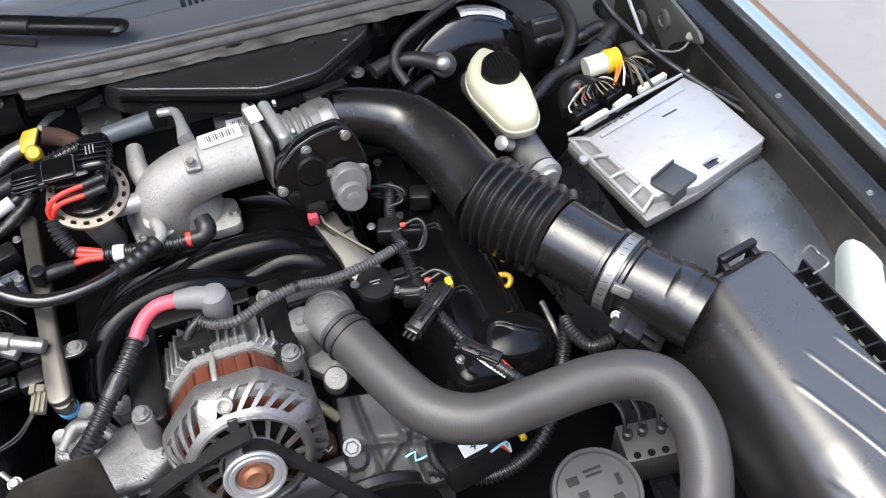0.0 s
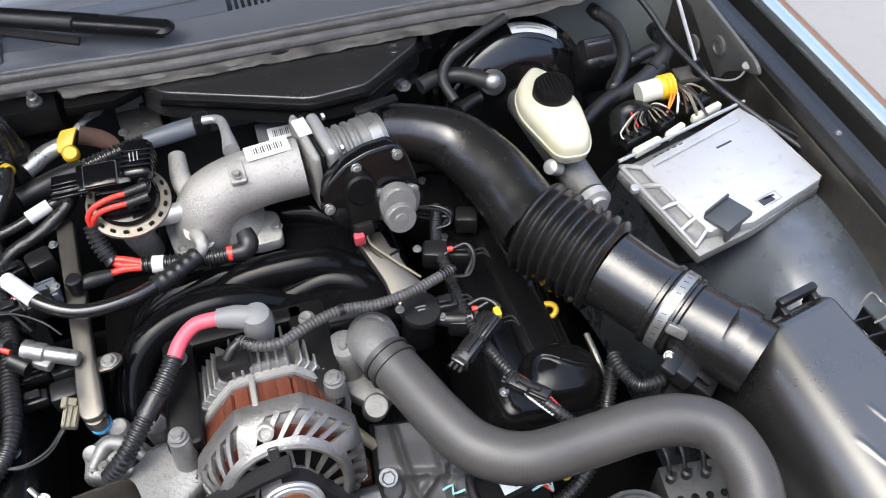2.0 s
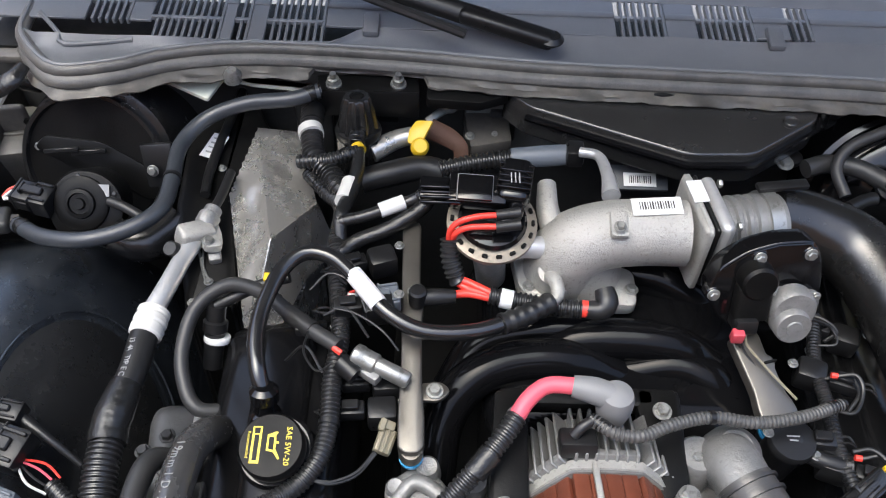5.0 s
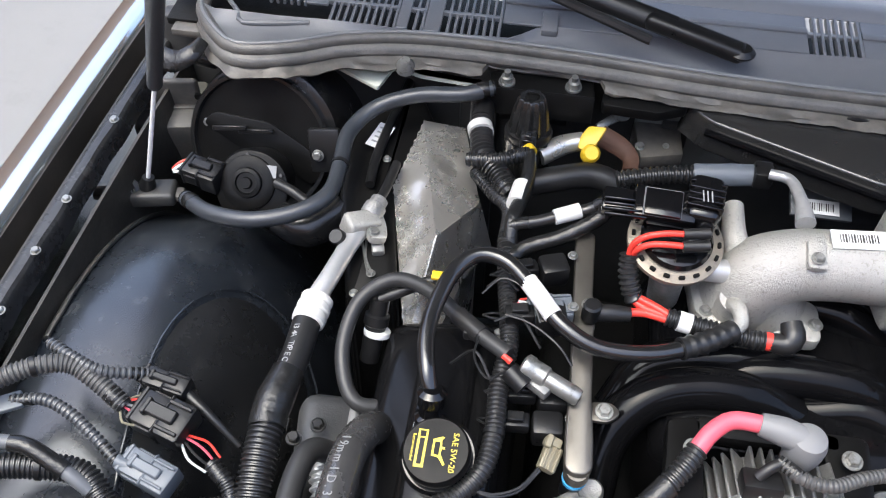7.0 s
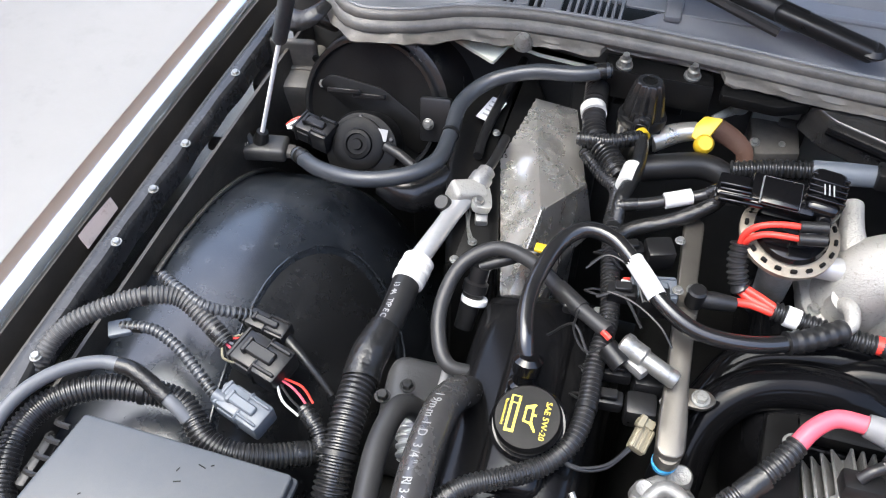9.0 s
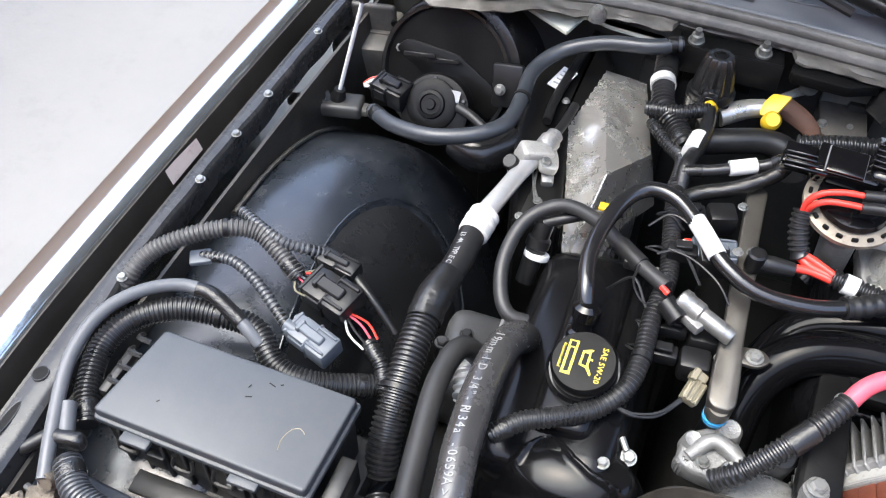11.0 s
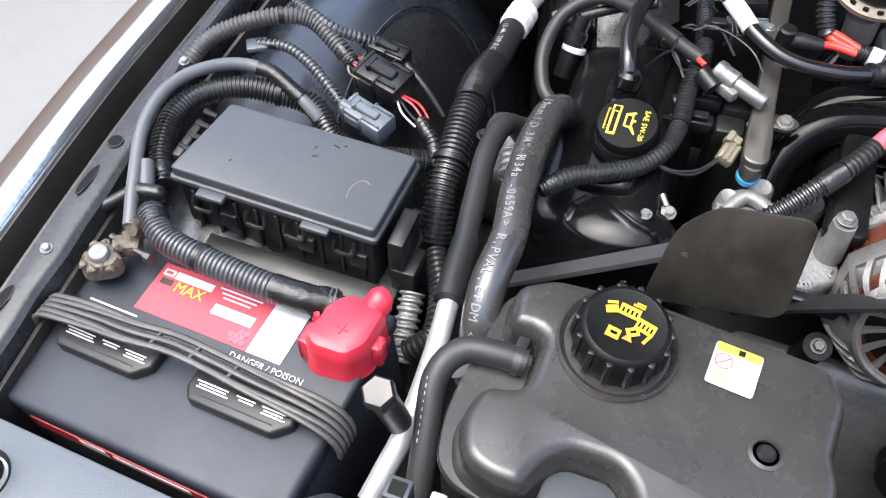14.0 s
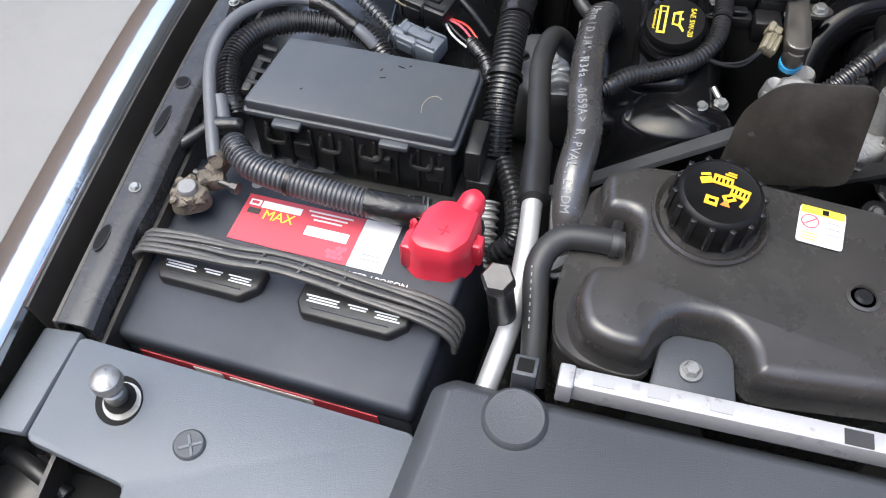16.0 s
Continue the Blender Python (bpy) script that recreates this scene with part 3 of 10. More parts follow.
def build_surroundings():
    # added walls, never in view: they close the place and tint reflections brown
    w = thing("wall_front", (0, -4.5, 0), "plain brown wall added out of view across the drive", "wall", "", "structure")
    part("wall", box((16, 0.3, 4.2), Matrix.Translation((0, -4.6, 2.1)), 0.02), M_WALL, w)
    # side walls set so that the fender paint picks up a brown strip
    for name, x in (("wall_west", -3.5), ("wall_east", 5.0)):
        s = thing(name, (x, 0, 0), "plain brown wall added out of view to reflect in the paint", "wall", "", "structure")
        part("wall", box((0.3, 18, 2.4), Matrix.Translation((x, 1.0, 1.2)), 0.02), M_WALL, s)


def build_shell():
    fender(-1)
    fender(1)
    liner(-1)
    liner(1)
    fw = thing("firewall", (-0.06, 1.06, 0.4), "black painted steel firewall under the cowl", "firewall", "", "structure")
    part("panel", box((1.52, 0.03, 0.56), Matrix.Translation((-0.06, 1.075, 0.655)), 0.01), M_FIREWALL, fw)
    part("ledge", box((1.46, 0.03, 0.012), Matrix.Translation((-0.06, 1.048, 0.930)), 0.004), M_STEELPAINT, fw)
    for x in (-0.62, -0.40, 0.30, 0.52):
        part("stiffener", box((0.05, 0.014, 0.40), Matrix.Translation((x, 1.056, 0.66)), 0.006), M_FIREWALL, fw)
    part("rear_panel", box((0.27, 0.006, 0.19), Matrix.Translation((0.535, 1.044, 0.835)), 0.002), M_BODY, fw, "pale dusty sheet metal beside the booster")
    yz = [(1.045, 0.785), (1.045, 0.915), (0.815, 0.902), (0.800, 0.890), (0.835, 0.872), (0.872, 0.845), (0.900, 0.785)]
    part("corner_panel", prism(rounded(yz, 0.012, 4), 0.0, 0.006, 0.0015, m=Matrix(((0, 0, -1, 0.666), (1, 0, 0, 0), (0, 1, 0, 0), (0, 0, 0, 1)))), M_SHEET, fw, "pale stained sheet metal in the corner")
    for y, z in ((0.90, 0.87), (0.96, 0.83)):
        part("dimple", lathe([(0.016, -0.002), (0.016, 0.003), (0.011, 0.0045), (0.009, 0.002)], at((0.6585, y, z), (-1, 0, 0)), 20), M_SHEET, fw)
    part("pale_panel", box((0.205, 0.006, 0.125), Matrix.Translation((-0.098, 1.056, 0.846)), 0.002), M_PALEWALL, fw, "pale grey bulkhead panel")
    part("panel_step", box((0.036, 0.010, 0.052), Matrix.Translation((-0.150, 1.050, 0.838)), 0.004), M_FIREWALL, fw)
    part("panel_dimple", lathe([(0.009, -0.002), (0.008, 0.003), (0.004, 0.004)], at((-0.163, 1.044, 0.815), (0, -1, 0.2)), 18), M_PALEWALL, fw)
    fl = thing("bay_floor", (-0.06, 0.4, 0.36), "oily dark undertray below the engine", "undertray", "", "structure")
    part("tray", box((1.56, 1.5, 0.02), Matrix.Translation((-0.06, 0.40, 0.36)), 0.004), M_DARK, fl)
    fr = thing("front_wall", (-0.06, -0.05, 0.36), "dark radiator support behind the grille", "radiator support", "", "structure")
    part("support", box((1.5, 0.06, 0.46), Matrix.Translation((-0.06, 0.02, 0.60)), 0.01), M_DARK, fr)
    # front bumper and hood edge beyond, under the camera
    part("bumper_skin", box((1.78, 0.12, 0.45), Matrix.Translation((-0.06, -0.30, 0.55)), 0.05, 4), M_PAINT, fr)
    part("grille_shelf", box((1.5, 0.26, 0.02), Matrix.Translation((-0.06, -0.13, 0.80)), 0.005), M_PLASTIC, fr)


# ---- cowl and windshield ----
SEAL_X = (-0.748, -0.722, -0.685, -0.623, -0.562, -0.463, -0.29, -0.118, 0.053, 0.26, 0.352, 0.513, 0.556)
SEAL_Y = (1.048, 1.012, 0.985, 0.997, 1.024, 1.041, 1.037, 1.022, 1.017, 1.012, 1.006, 1.014, 1.045)


def seal_y(x):
    return float(np.interp(x, SEAL_X, SEAL_Y))


def vent_y(x):
    k = min(1.0, max(0.0, (x + 0.375) / 0.05))
    return 1.047 + 0.032 * k * k * (3 - 2 * k)


def build_cowl():
    c = thing("cowl", (-0.05, 1.1, 0.95), "weathered dark grey plastic cowl with slotted air vents", "cowl", "", "structure")

    def front(u, v):
        x = -0.745 + 1.30 * u
        y0 = seal_y(x) + 0.006
        y = y0 + (max(vent_y(x), y0 + 0.004) - y0) * v
        return Vector((x, y, 0.952 + 0.011 * v - 0.004 * math.sin(v * math.pi) + 0.0016 * math.sin(x * 31)))

    part("front_strip", sheet(front, 90, 8, 0.003), M_COWL, c)
    part("back_strip", sheet(lambda u, v: Vector((-0.80 + 1.50 * u, 1.146 + 0.085 * v, 0.970 + 0.028 * v + 0.006 * math.sin(v * 9))), 60, 10, 0.003), M_COWL, c)
    # the vent band: solid stretches between groups of slots
    groups = [(-0.678, 6, 1.078), (-0.596, 10, 1.047), (-0.492, 2, 1.047), (-0.452, 8, 1.047), (-0.016, 7, 1.079), (0.087, 8, 1.079), (0.204, 3, 1.084)]
    pitch = 0.0088
    edge, low = -0.80, 1.078

    def rib(x0, x1, y0):
        part("vent_rib", box((x1 - x0, 1.150 - y0, 0.004), Matrix.Translation(((x0 + x1) / 2, (1.150 + y0) / 2, 0.9655)) @ pose(0, 0, 0, 4), 0.001, 1), M_COWL, c)
        part("rib_ridge", box((x1 - x0, 0.010, 0.004), Matrix.Translation(((x0 + x1) / 2, 1.118, 0.9685)) @ pose(0, 0, 0, 4), 0.0015, 2), M_COWL, c)

    for gx, n, y0 in groups:
        rib(edge, gx, max(low, y0))
        for i in range(n):
            x = gx + pitch * (i + 0.5)
            part("slat", box((0.0038, 1.150 - y0, 0.008), Matrix.Translation((x + pitch * 0.5, (1.150 + y0) / 2, 0.9640)) @ pose(0, 0, 0, 4), 0.0006, 1), M_COWL, c)
        part("cross_bar", box((n * pitch, 0.006, 0.006), Matrix.Translation((gx + n * pitch / 2, y0 + 0.038, 0.9645)), 0.001, 1), M_COWL, c)
        edge, low = gx + n * pitch + 0.002, y0
    rib(edge, 0.60, 1.079)
    part("pocket_ridge", tube([(-0.735, 1.085, 0.966), (-0.700, 1.046, 0.962), (-0.690, 1.030, 0.960), (-0.610, 1.040, 0.962)], 0.003, 8, 0.01), M_COWL, c)
    part("drain_tray", box((1.5, 0.11, 0.01), Matrix.Translation((-0.05, 1.105, 0.935)), 0.002), M_DARK, c)
    for x in (-0.322, 0.182):
        part("clip_tab", box((0.020, 0.036, 0.010), Matrix.Translation((x, 1.082, 0.967)) @ pose(0, 0, 0, 8), 0.003), M_COWL, c)
    s = thing("hood_seal", (0, 1.03, 0.95), "weathered black rubber hood seal along the cowl", "rubber seal", "", "structure")
    line = [(-0.752, 1.105, 0.960), (-0.752, 1.072, 0.958)] + [(x, y, 0.956) for x, y in zip(SEAL_X, SEAL_Y)] + [(0.566, 1.075, 0.958), (0.568, 1.105, 0.960)]
    part("bulb", tube(line, 0.0085, 12, 0.012), M_SEAL, s)
    part("ridge", tube([(x, y + 0.001, z + 0.0075) for x, y, z in line], 0.0030, 8, 0.012), M_COWL, s)
    part("lip", tube([(x, y - 0.010, z - 0.009) for x, y, z in line[2:-2]], 0.0085, 10, 0.012, flat=0.6), M_SEAL, s)

    def ledge(u, v):
        x = -0.735 + 1.29 * u
        wob = 0.004 * noise.noise(Vector((x * 26, 3.0, v * 2))) + 0.003 * noise.noise(Vector((x * 70, 1.0, 0)))
        deep = 0.004 if -0.394 < x < -0.252 else 0.022
        return Vector((x, seal_y(x) - 0.008 - deep * v + wob * v, 0.944 - 0.010 * v + 0.003 * noise.noise(Vector((x * 40, v * 4, 5.0)))))

    part("dirty_ledge", sheet(ledge, 220, 6, 0.002), M_STEELPAINT, s, "dirt-caked ledge under the seal")
    w = thing("windshield", (-0.05, 1.23, 0.99), "lower edge of a dark tinted windshield", "windshield", "", "structure")
    part("glass", sheet(lambda u, v: Vector((-0.80 + 1.5 * u, 1.225 + 0.9 * v, 0.998 + 0.48 * v)), 8, 8, 0.005), M_GLASS, w)


def wiper(pivot, tip, name="wiper_arm"):
    w = thing(name, pivot, "matte black wiper arm resting above the cowl", "wiper")
    p, t = V(pivot), V(tip)
    d = (t - p).normalized()
    side = d.cross(Vector((0, 0, 1))).normalized()
    m = Matrix.Translation(p + d * 0.055) @ Matrix((d, side, d.cross(side) * -1)).transposed().to_4x4()
    part("head", box((0.12, 0.027, 0.020), m, 0.008, 3), M_PLASTIC, w)
    part("arm", tube([p + d * 0.08, p + d * 0.2, t], [0.0135, 0.0125, 0.0105], 12, 0.03, flat=0.6), M_PLASTIC, w)
    part("pivot_cap", disc(0.0155, 0.012, at(p + V(0, 0, -0.004)), 0.005, 20), M_PLASTIC, w)
    part("blade", tube([p + d * 0.10 + side * -0.03 + V(0, 0, -0.006), t + side * -0.02], 0.006, 8, 0.05), M_RUBBER, w)


# ---- air intake ----
def build_plenum_cover():
    t = thing("plenum_cover", (0.06, 0.95, 0.90), "glossy black plastic plenum cover bolted under the cowl", "plenum cover")
    pts = [(-0.129, 0.980, 0.950), (0.056, 0.904, 0.938), (0.132, 0.908, 0.936), (0.224, 0.975, 0.930), (0.234, 1.008, 0.932)]
    out = [(p[0], p[1]) for p in pts] + [(0.26, 1.015), (-0.16, 1.015)]
    part("shell", prism(rounded(out, 0.012), 0.885, 0.930, 0.004, 3, inset=0.02), M_PLENUM, t)
    rim = [(x, y - 0.004) for x, y in out[:5]]
    part("rim", tube([(x, y + 0.002, 0.915) for x, y in rim], 0.0045, 8, 0.01, smooth_curve=False), M_GLOSS, t)
    part("top_bead", tube([(-0.092, 1.003, 0.932), (-0.013, 1.006, 0.934), (0.126, 1.009, 0.934), (0.240, 1.011, 0.933)], 0.0022, 8, 0.01), M_GLOSS, t)
    part("back_lip", box((0.40, 0.020, 0.004), Matrix.Translation((0.06, 1.018, 0.925)), 0.001), M_PLENUM, t)
    part("screw_dimple", lathe([(0.010, -0.002), (0.009, 0.002), (0.006, 0.001), (0.004, 0.002)], at((0.186, 0.966, 0.931), (0, -0.2, 1)), 20), M_PLENUM, t)
    cl = part("clip", box((0.026, 0.010, 0.030), Matrix.Translation((0.040, 1.000, 0.926)) @ pose(0, 0, 0, -40), 0.002), M_PLASTIC, t)
    part("clip_head", box((0.032, 0.016, 0.006), Matrix.Translation((0.040, 1.006, 0.937)), 0.002), M_PLASTIC, cl)
    part("lug", prism(rounded([(0.165, 0.95), (0.215, 0.955), (0.222, 0.975), (0.18, 0.99)], 0.012), 0.868, 0.876, 0.002), M_PLASTIC, t)
    hexbolt(t, (0.193, 0.953, 0.877), (0, -0.2, 1), 0.010)


def build_intake_tube():
    t = thing("intake_tube", (0.3, 0.6, 0.80), "satin black plastic air intake duct with a ribbed bellows", "intake duct")
    a = [(0.123, 0.806, 0.940), (0.168, 0.799, 0.930), (0.213, 0.777, 0.918), (0.243, 0.722, 0.908), (0.260, 0.659, 0.898), (0.266, 0.633, 0.895)]
    part("elbow", tube(a, [0.034, 0.036, 0.040, 0.043, 0.044, 0.046], 28, 0.008), M_SATIN, t)
    p, q = V((0.264, 0.639, 0.896)), V((0.322, 0.552, 0.892))
    n = (q - p).normalized()
    length = (q - p).length
    prof = []
    rings = 8
    for i in range(rings):
        h0 = length * i / rings
        h = length / rings
        prof += [(0.0492, h0), (0.0510, h0 + h * 0.14), (0.0555, h0 + h * 0.28), (0.0578, h0 + h * 0.42), (0.0582, h0 + h * 0.5), (0.0578, h0 + h * 0.58), (0.0555, h0 + h * 0.72), (0.0510, h0 + h * 0.86)]
    prof.append((0.0492, length))
    part("bellows", lathe(prof, at(p, n), 40), M_SATIN, t, "ribbed flexible bellows")
    b = [q, (0.345, 0.517, 0.888), (0.374, 0.474, 0.884)]
    part("cuff", tube(b, [0.047, 0.045, 0.045], 32, 0.01), M_SATIN, t)
    k = V((0.368, 0.482, 0.884))
    d = (V(b[2]) - V(b[0])).normalized()
    part("lip", lathe([(0.044, -0.018), (0.049, -0.016), (0.049, -0.011), (0.046, -0.009), (0.046, 0.010), (0.049, 0.012), (0.049, 0.016), (0.044, 0.018)], at(k, d), 40), M_SATIN, t)
    part("hose_clamp", lathe([(0.0468, -0.0065), (0.0485, -0.0065), (0.0485, 0.0065), (0.0468, 0.0065)], at(k, d), 40), M_ZINC, t, "zinc worm drive hose clamp")
    for i in range(34):
        part("clamp_slot", box((0.0007, 0.0010, 0.0060), at(k, d) @ pose(0, 0, 0, 0, 0, i * 360 / 34) @ Matrix.Translation((0.0484, 0, 0)) @ pose(0, 0, 0, 12), 0), M_DKSTEEL, t)
    side = d.cross(Vector((0, 0, 1))).normalized()
    e = k + (side * 0.25 + Vector((-0.25, -0.75, 0.55))).normalized() * 0.0505
    part("clamp_screw", box((0.012, 0.022, 0.010), Matrix.Translation(e) @ frame_z((e - k), d).to_4x4(), 0.002), M_ZINC, t)
    b2 = [(0.374, 0.473, 0.884), (0.400, 0.440, 0.880), (0.428, 0.400, 0.876)]
    part("outlet", tube(b2, [0.0435, 0.0435, 0.0435], 40, 0.01), M_SATIN, t)
    s = V((0.356, 0.430, 0.845))
    sen = part("sensor_body", box((0.040, 0.026, 0.030), Matrix.Translation(s) @ pose(0, 0, 0, 20, 10, 40), 0.003), M_PLASTIC, t)
    part("plug", box((0.030, 0.020, 0.022), Matrix.Translation(s + V(-0.020, -0.024, -0.006)) @ pose(0, 0, 0, 20, 10, 40), 0.002), M_PLASTIC, sen)
    hexbolt(t, (0.341, 0.435, 0.873), (0, -0.4, 1), 0.005)


def build_air_box():
    t = thing("air_box", (0.47, 0.2, 0.62), "satin black plastic air filter box with moulded ribs", "air filter box")

    RIBS = ((0.519, 0.310, 0.13), (0.482, 0.306, 0.15), (0.451, 0.279, 0.16), (0.431, 0.184, 0.10), (0.470, 0.145, 0.10))

    def fn(u, v):
        # u across from the inner to the outer side, v from the back to the front
        y = 0.440 - 0.56 * v
        x1 = 0.529 + 0.10 * (0.438 - y)
        x = 0.397 + (x1 - 0.397) * u
        y -= 0.20 * (x1 - x) * max(0.0, 1 - v / 0.25)
        c = min(1.0, u / 0.46)
        z = 0.795 + 0.117 * math.sqrt(max(0.0, 1 - (1 - c) ** 2.3))
        z += 0.004 * (u - 0.46) - 0.012 * max(0.0, (u - 0.93) / 0.07) ** 2
        z -= 0.014 * max(0.0, 1 - v / 0.03) ** 2 + 0.05 * max(0.0, v - 0.42) * (0.4 + 0.6 * (1 - u))
        for rx, ry, rl in RIBS:
            k = (ry - y) / rl
            if -0.05 < k < 1.05:
                d = abs(x - rx - 0.36 * (ry - y))
                z += 0.0010 * max(0.0, 1 - (d / 0.0042) ** 2) ** 1.5 * min(1.0, max(0.0, 1.05 - abs(2 * k - 1) * 1.05) * 8)
        return Vector((x, y, z))

    part("lid", sheet(fn, 170, 150, 0.004), M_AIRBOX, t)
    part("base", box((0.130, 0.53, 0.22), Matrix.Translation((0.472, 0.140, 0.700)), 0.012, 3), M_PLASTIC, t)
    back = [(0.399, 0.797), (0.403, 0.840), (0.415, 0.872), (0.434, 0.892), (0.458, 0.900), (0.527, 0.899), (0.527, 0.797)]
    part("back_wall", prism(back, 0.0, 0.008, 0.002, 2, m=Matrix.Translation((0.0, 0.418, 0.0)) @ Matrix.Translation((0.399, 0, 0)) @ pose(0, 0, 0, 0, 0, 11.3) @ Matrix.Translation((-0.399, 0, 0)) @ pose(0, 0, 0, 90)), M_AIRBOX, t)
    part("outer_wall", box((0.008, 0.52, 0.060), Matrix.Translation((0.5555, 0.155, 0.868)) @ pose(0, 0, 0, 0, 0, 5.7), 0.003), M_AIRBOX, t)
    for i in range(16):
        yy = 0.405 - i * 0.022
        part("edge_fin", box((0.024, 0.0030, 0.028), Matrix.Translation((0.553 + 0.10 * (0.405 - yy), yy, 0.876)), 0.0008, 1), M_PLASTIC, t)
    part("edge_rail", box((0.004, 0.37, 0.026), Matrix.Translation((0.584, 0.235, 0.877)) @ pose(0, 0, 0, 0, 0, 5.7), 0.001, 1), M_PLASTIC, t)
    part("mouth_ring", lathe([(0.0430, -0.004), (0.0442, -0.002), (0.0446, 0.004), (0.0446, 0.020)], at((0.4085, 0.432, 0.880), (0.56, -0.82, -0.06)), 48), M_SATIN, t)
    part("catch", box((0.052, 0.010, 0.012), Matrix.Translation((0.492, 0.444, 0.908)) @ pose(0, 0, 0, 0, 0, 11), 0.003), M_PLASTIC, t)
    for x in (0.471, 0.513):
        part("catch_leg", box((0.008, 0.016, 0.026), Matrix.Translation((x, 0.437 + 0.2 * (x - 0.49), 0.894)), 0.002), M_PLASTIC, t)
    q = thing("airflow_sensor", (0.351, 0.418, 0.865), "black plastic air flow sensor plug on the intake tube", "sensor")
    sm = Matrix.Translation((0.351, 0.417, 0.868)) @ pose(0, 0, 0, 20, 0, 38)
    part("body", box((0.030, 0.030, 0.024), sm, 0.004, 3), M_PLASTIC, q)
    part("flange", box((0.044, 0.018, 0.006), sm @ Matrix.Translation((0.0, 0.016, 0.010)), 0.003), M_PLASTIC, q)
    part("plug", box((0.026, 0.026, 0.020), sm @ Matrix.Translation((0.002, -0.026, -0.004)), 0.004, 3), M_BRACKET, q)
    part("latch", box((0.010, 0.020, 0.005), sm @ Matrix.Translation((0.002, -0.020, 0.010)), 0.002), M_BRACKET, q)
    hexbolt(q, (0.337, 0.429, 0.885), (-0.3, -0.5, 0.8), 0.0055)
    part("wire_clip", tube([(0.560, 0.420, 0.890), (0.575, 0.425, 0.902), (0.583, 0.415, 0.895), (0.577, 0.395, 0.905), (0.562, 0.395, 0.892)], 0.0015, 6, 0.004), M_ZINC, t)


# ---- battery corner ----
BT = Matrix.Translation((-0.6645, 0.193, 0.8605)) @ pose(0, 0, 0, 2.0, -4.6, -5.0)


def build_battery():
    t = thing("battery", (-0.665, 0.205, 0.66), "black car battery with a red and white label", "battery")
    L, W = 0.300, 0.192
    part("case", box((L - 0.006, W + 0.000, 0.18), BT @ Matrix.Translation((0, -0.003, -0.110)), 0.006), M_BATT, t)
    part("front_lid", box((L, 0.096, 0.024), BT @ Matrix.Translation((0, -0.052, -0.016)), 0.006, 3), M_BATT, t)
    part("back_lid", box((L, 0.104, 0.018), BT @ Matrix.Translation((0, 0.044, -0.0125)), 0.004, 3), M_BATT, t)
    for x in (-0.063, 0.074):
        cap = part("vent_cap", prism([(-0.050, 0.017), (0.050, 0.017), (0.050, -0.004), (0.036, -0.017), (-0.042, -0.017), (-0.050, -0.006)], -0.006, 0.007, 0.003, 3, m=BT @ Matrix.Translation((x, -0.028, 0.0))), M_DUSTY, t, "black vent cap with small white print")
        for gx, gw in ((-0.028, 0.030), (0.004, 0.018), (0.030, 0.022)):
            for i in range(3 if gw > 0.02 else 2):
                bar(cap, BT @ Matrix.Translation((x + gx + 0.001 * i, -0.0265 - 0.0026 * i, 0.0073)), gw - 0.004 * (i % 2), 0.0012, M_TEXT)
        part("cap_ridge", box((0.070, 0.0012, 0.0010), BT @ Matrix.Translation((x, -0.0375, 0.0073)), 0.0003, 1), M_BATT, cap)
    part("label", box((0.118, 0.052, 0.001), BT @ Matrix.Translation((-0.012, 0.041, -0.0032)), 0), M_REDLABEL, t, "red label with a yellow word bar")
    part("label_white", box((0.034, 0.052, 0.0012), BT @ Matrix.Translation((0.0645, 0.041, -0.0032)), 0), M_WHITE, t, "white label panel")
    bar(t, BT @ Matrix.Translation((-0.034, 0.058, -0.0022)), 0.040, 0.0075, M_TEXT)
    bar(t, BT @ Matrix.Translation((-0.061, 0.058, -0.0018)), 0.011, 0.0065, M_TEXT)
    bar(t, BT @ Matrix.Translation((-0.061, 0.058, -0.0014)), 0.007, 0.003, M_REDLABEL)
    lettering("MAX", 0.0145, BT @ Matrix.Translation((-0.033, 0.0470, -0.0022)), M_YPRINT, t)
    bar(t, BT @ Matrix.Translation((-0.059, 0.049, -0.0022)), 0.012, 0.006, M_DKSTEEL)
    bar(t, BT @ Matrix.Translation((0.018, 0.041, -0.0022)), 0.042, 0.010, M_TEXT)
    for i in range(3):
        bar(t, BT @ Matrix.Translation((0.014, 0.062 - 0.0042 * i, -0.0022)), 0.044 - 0.008 * i, 0.0014, M_TEXT)
    for i in range(3):
        for j in range(3):
            if (i, j) != (0, 2):
                part("hexagon_mark", lathe([(0.0030, 0), (0.0030, 0.0006), (0.0020, 0.0006)], BT @ Matrix.Translation((0.029 + 0.0055 * i - 0.0027 * (j % 2), 0.020 + 0.0048 * j, -0.0026)), 6), M_PINK, t)
    for i in range(2):
        bar(t, BT @ Matrix.Translation((0.066, 0.030 - 0.005 * i, -0.0020)), 0.018, 0.0010, M_TEXTDIM)
    lettering("DANGER / POISON", 0.0085, BT @ Matrix.Translation((0.072, 0.0075, -0.0028)), M_TEXT, t)
    for i in range(3):
        bar(t, BT @ Matrix.Translation((-0.088 + 0.002 * i, 0.008 - 0.0035 * i, -0.0030)), 0.052 - 0.01 * i, 0.0018, M_TEXT)
    part("minus_mark", disc(0.006, 0.0008, BT @ Matrix.Translation((-0.070, 0.080, -0.0035)), 0.0002, 20), M_TEXTDIM, t)
    part("front_stripe", box((0.225, 0.001, 0.018), BT @ Matrix.Translation((0.005, -0.0998, -0.039)), 0), M_REDLABEL, t, "red stripe with a white word bar")
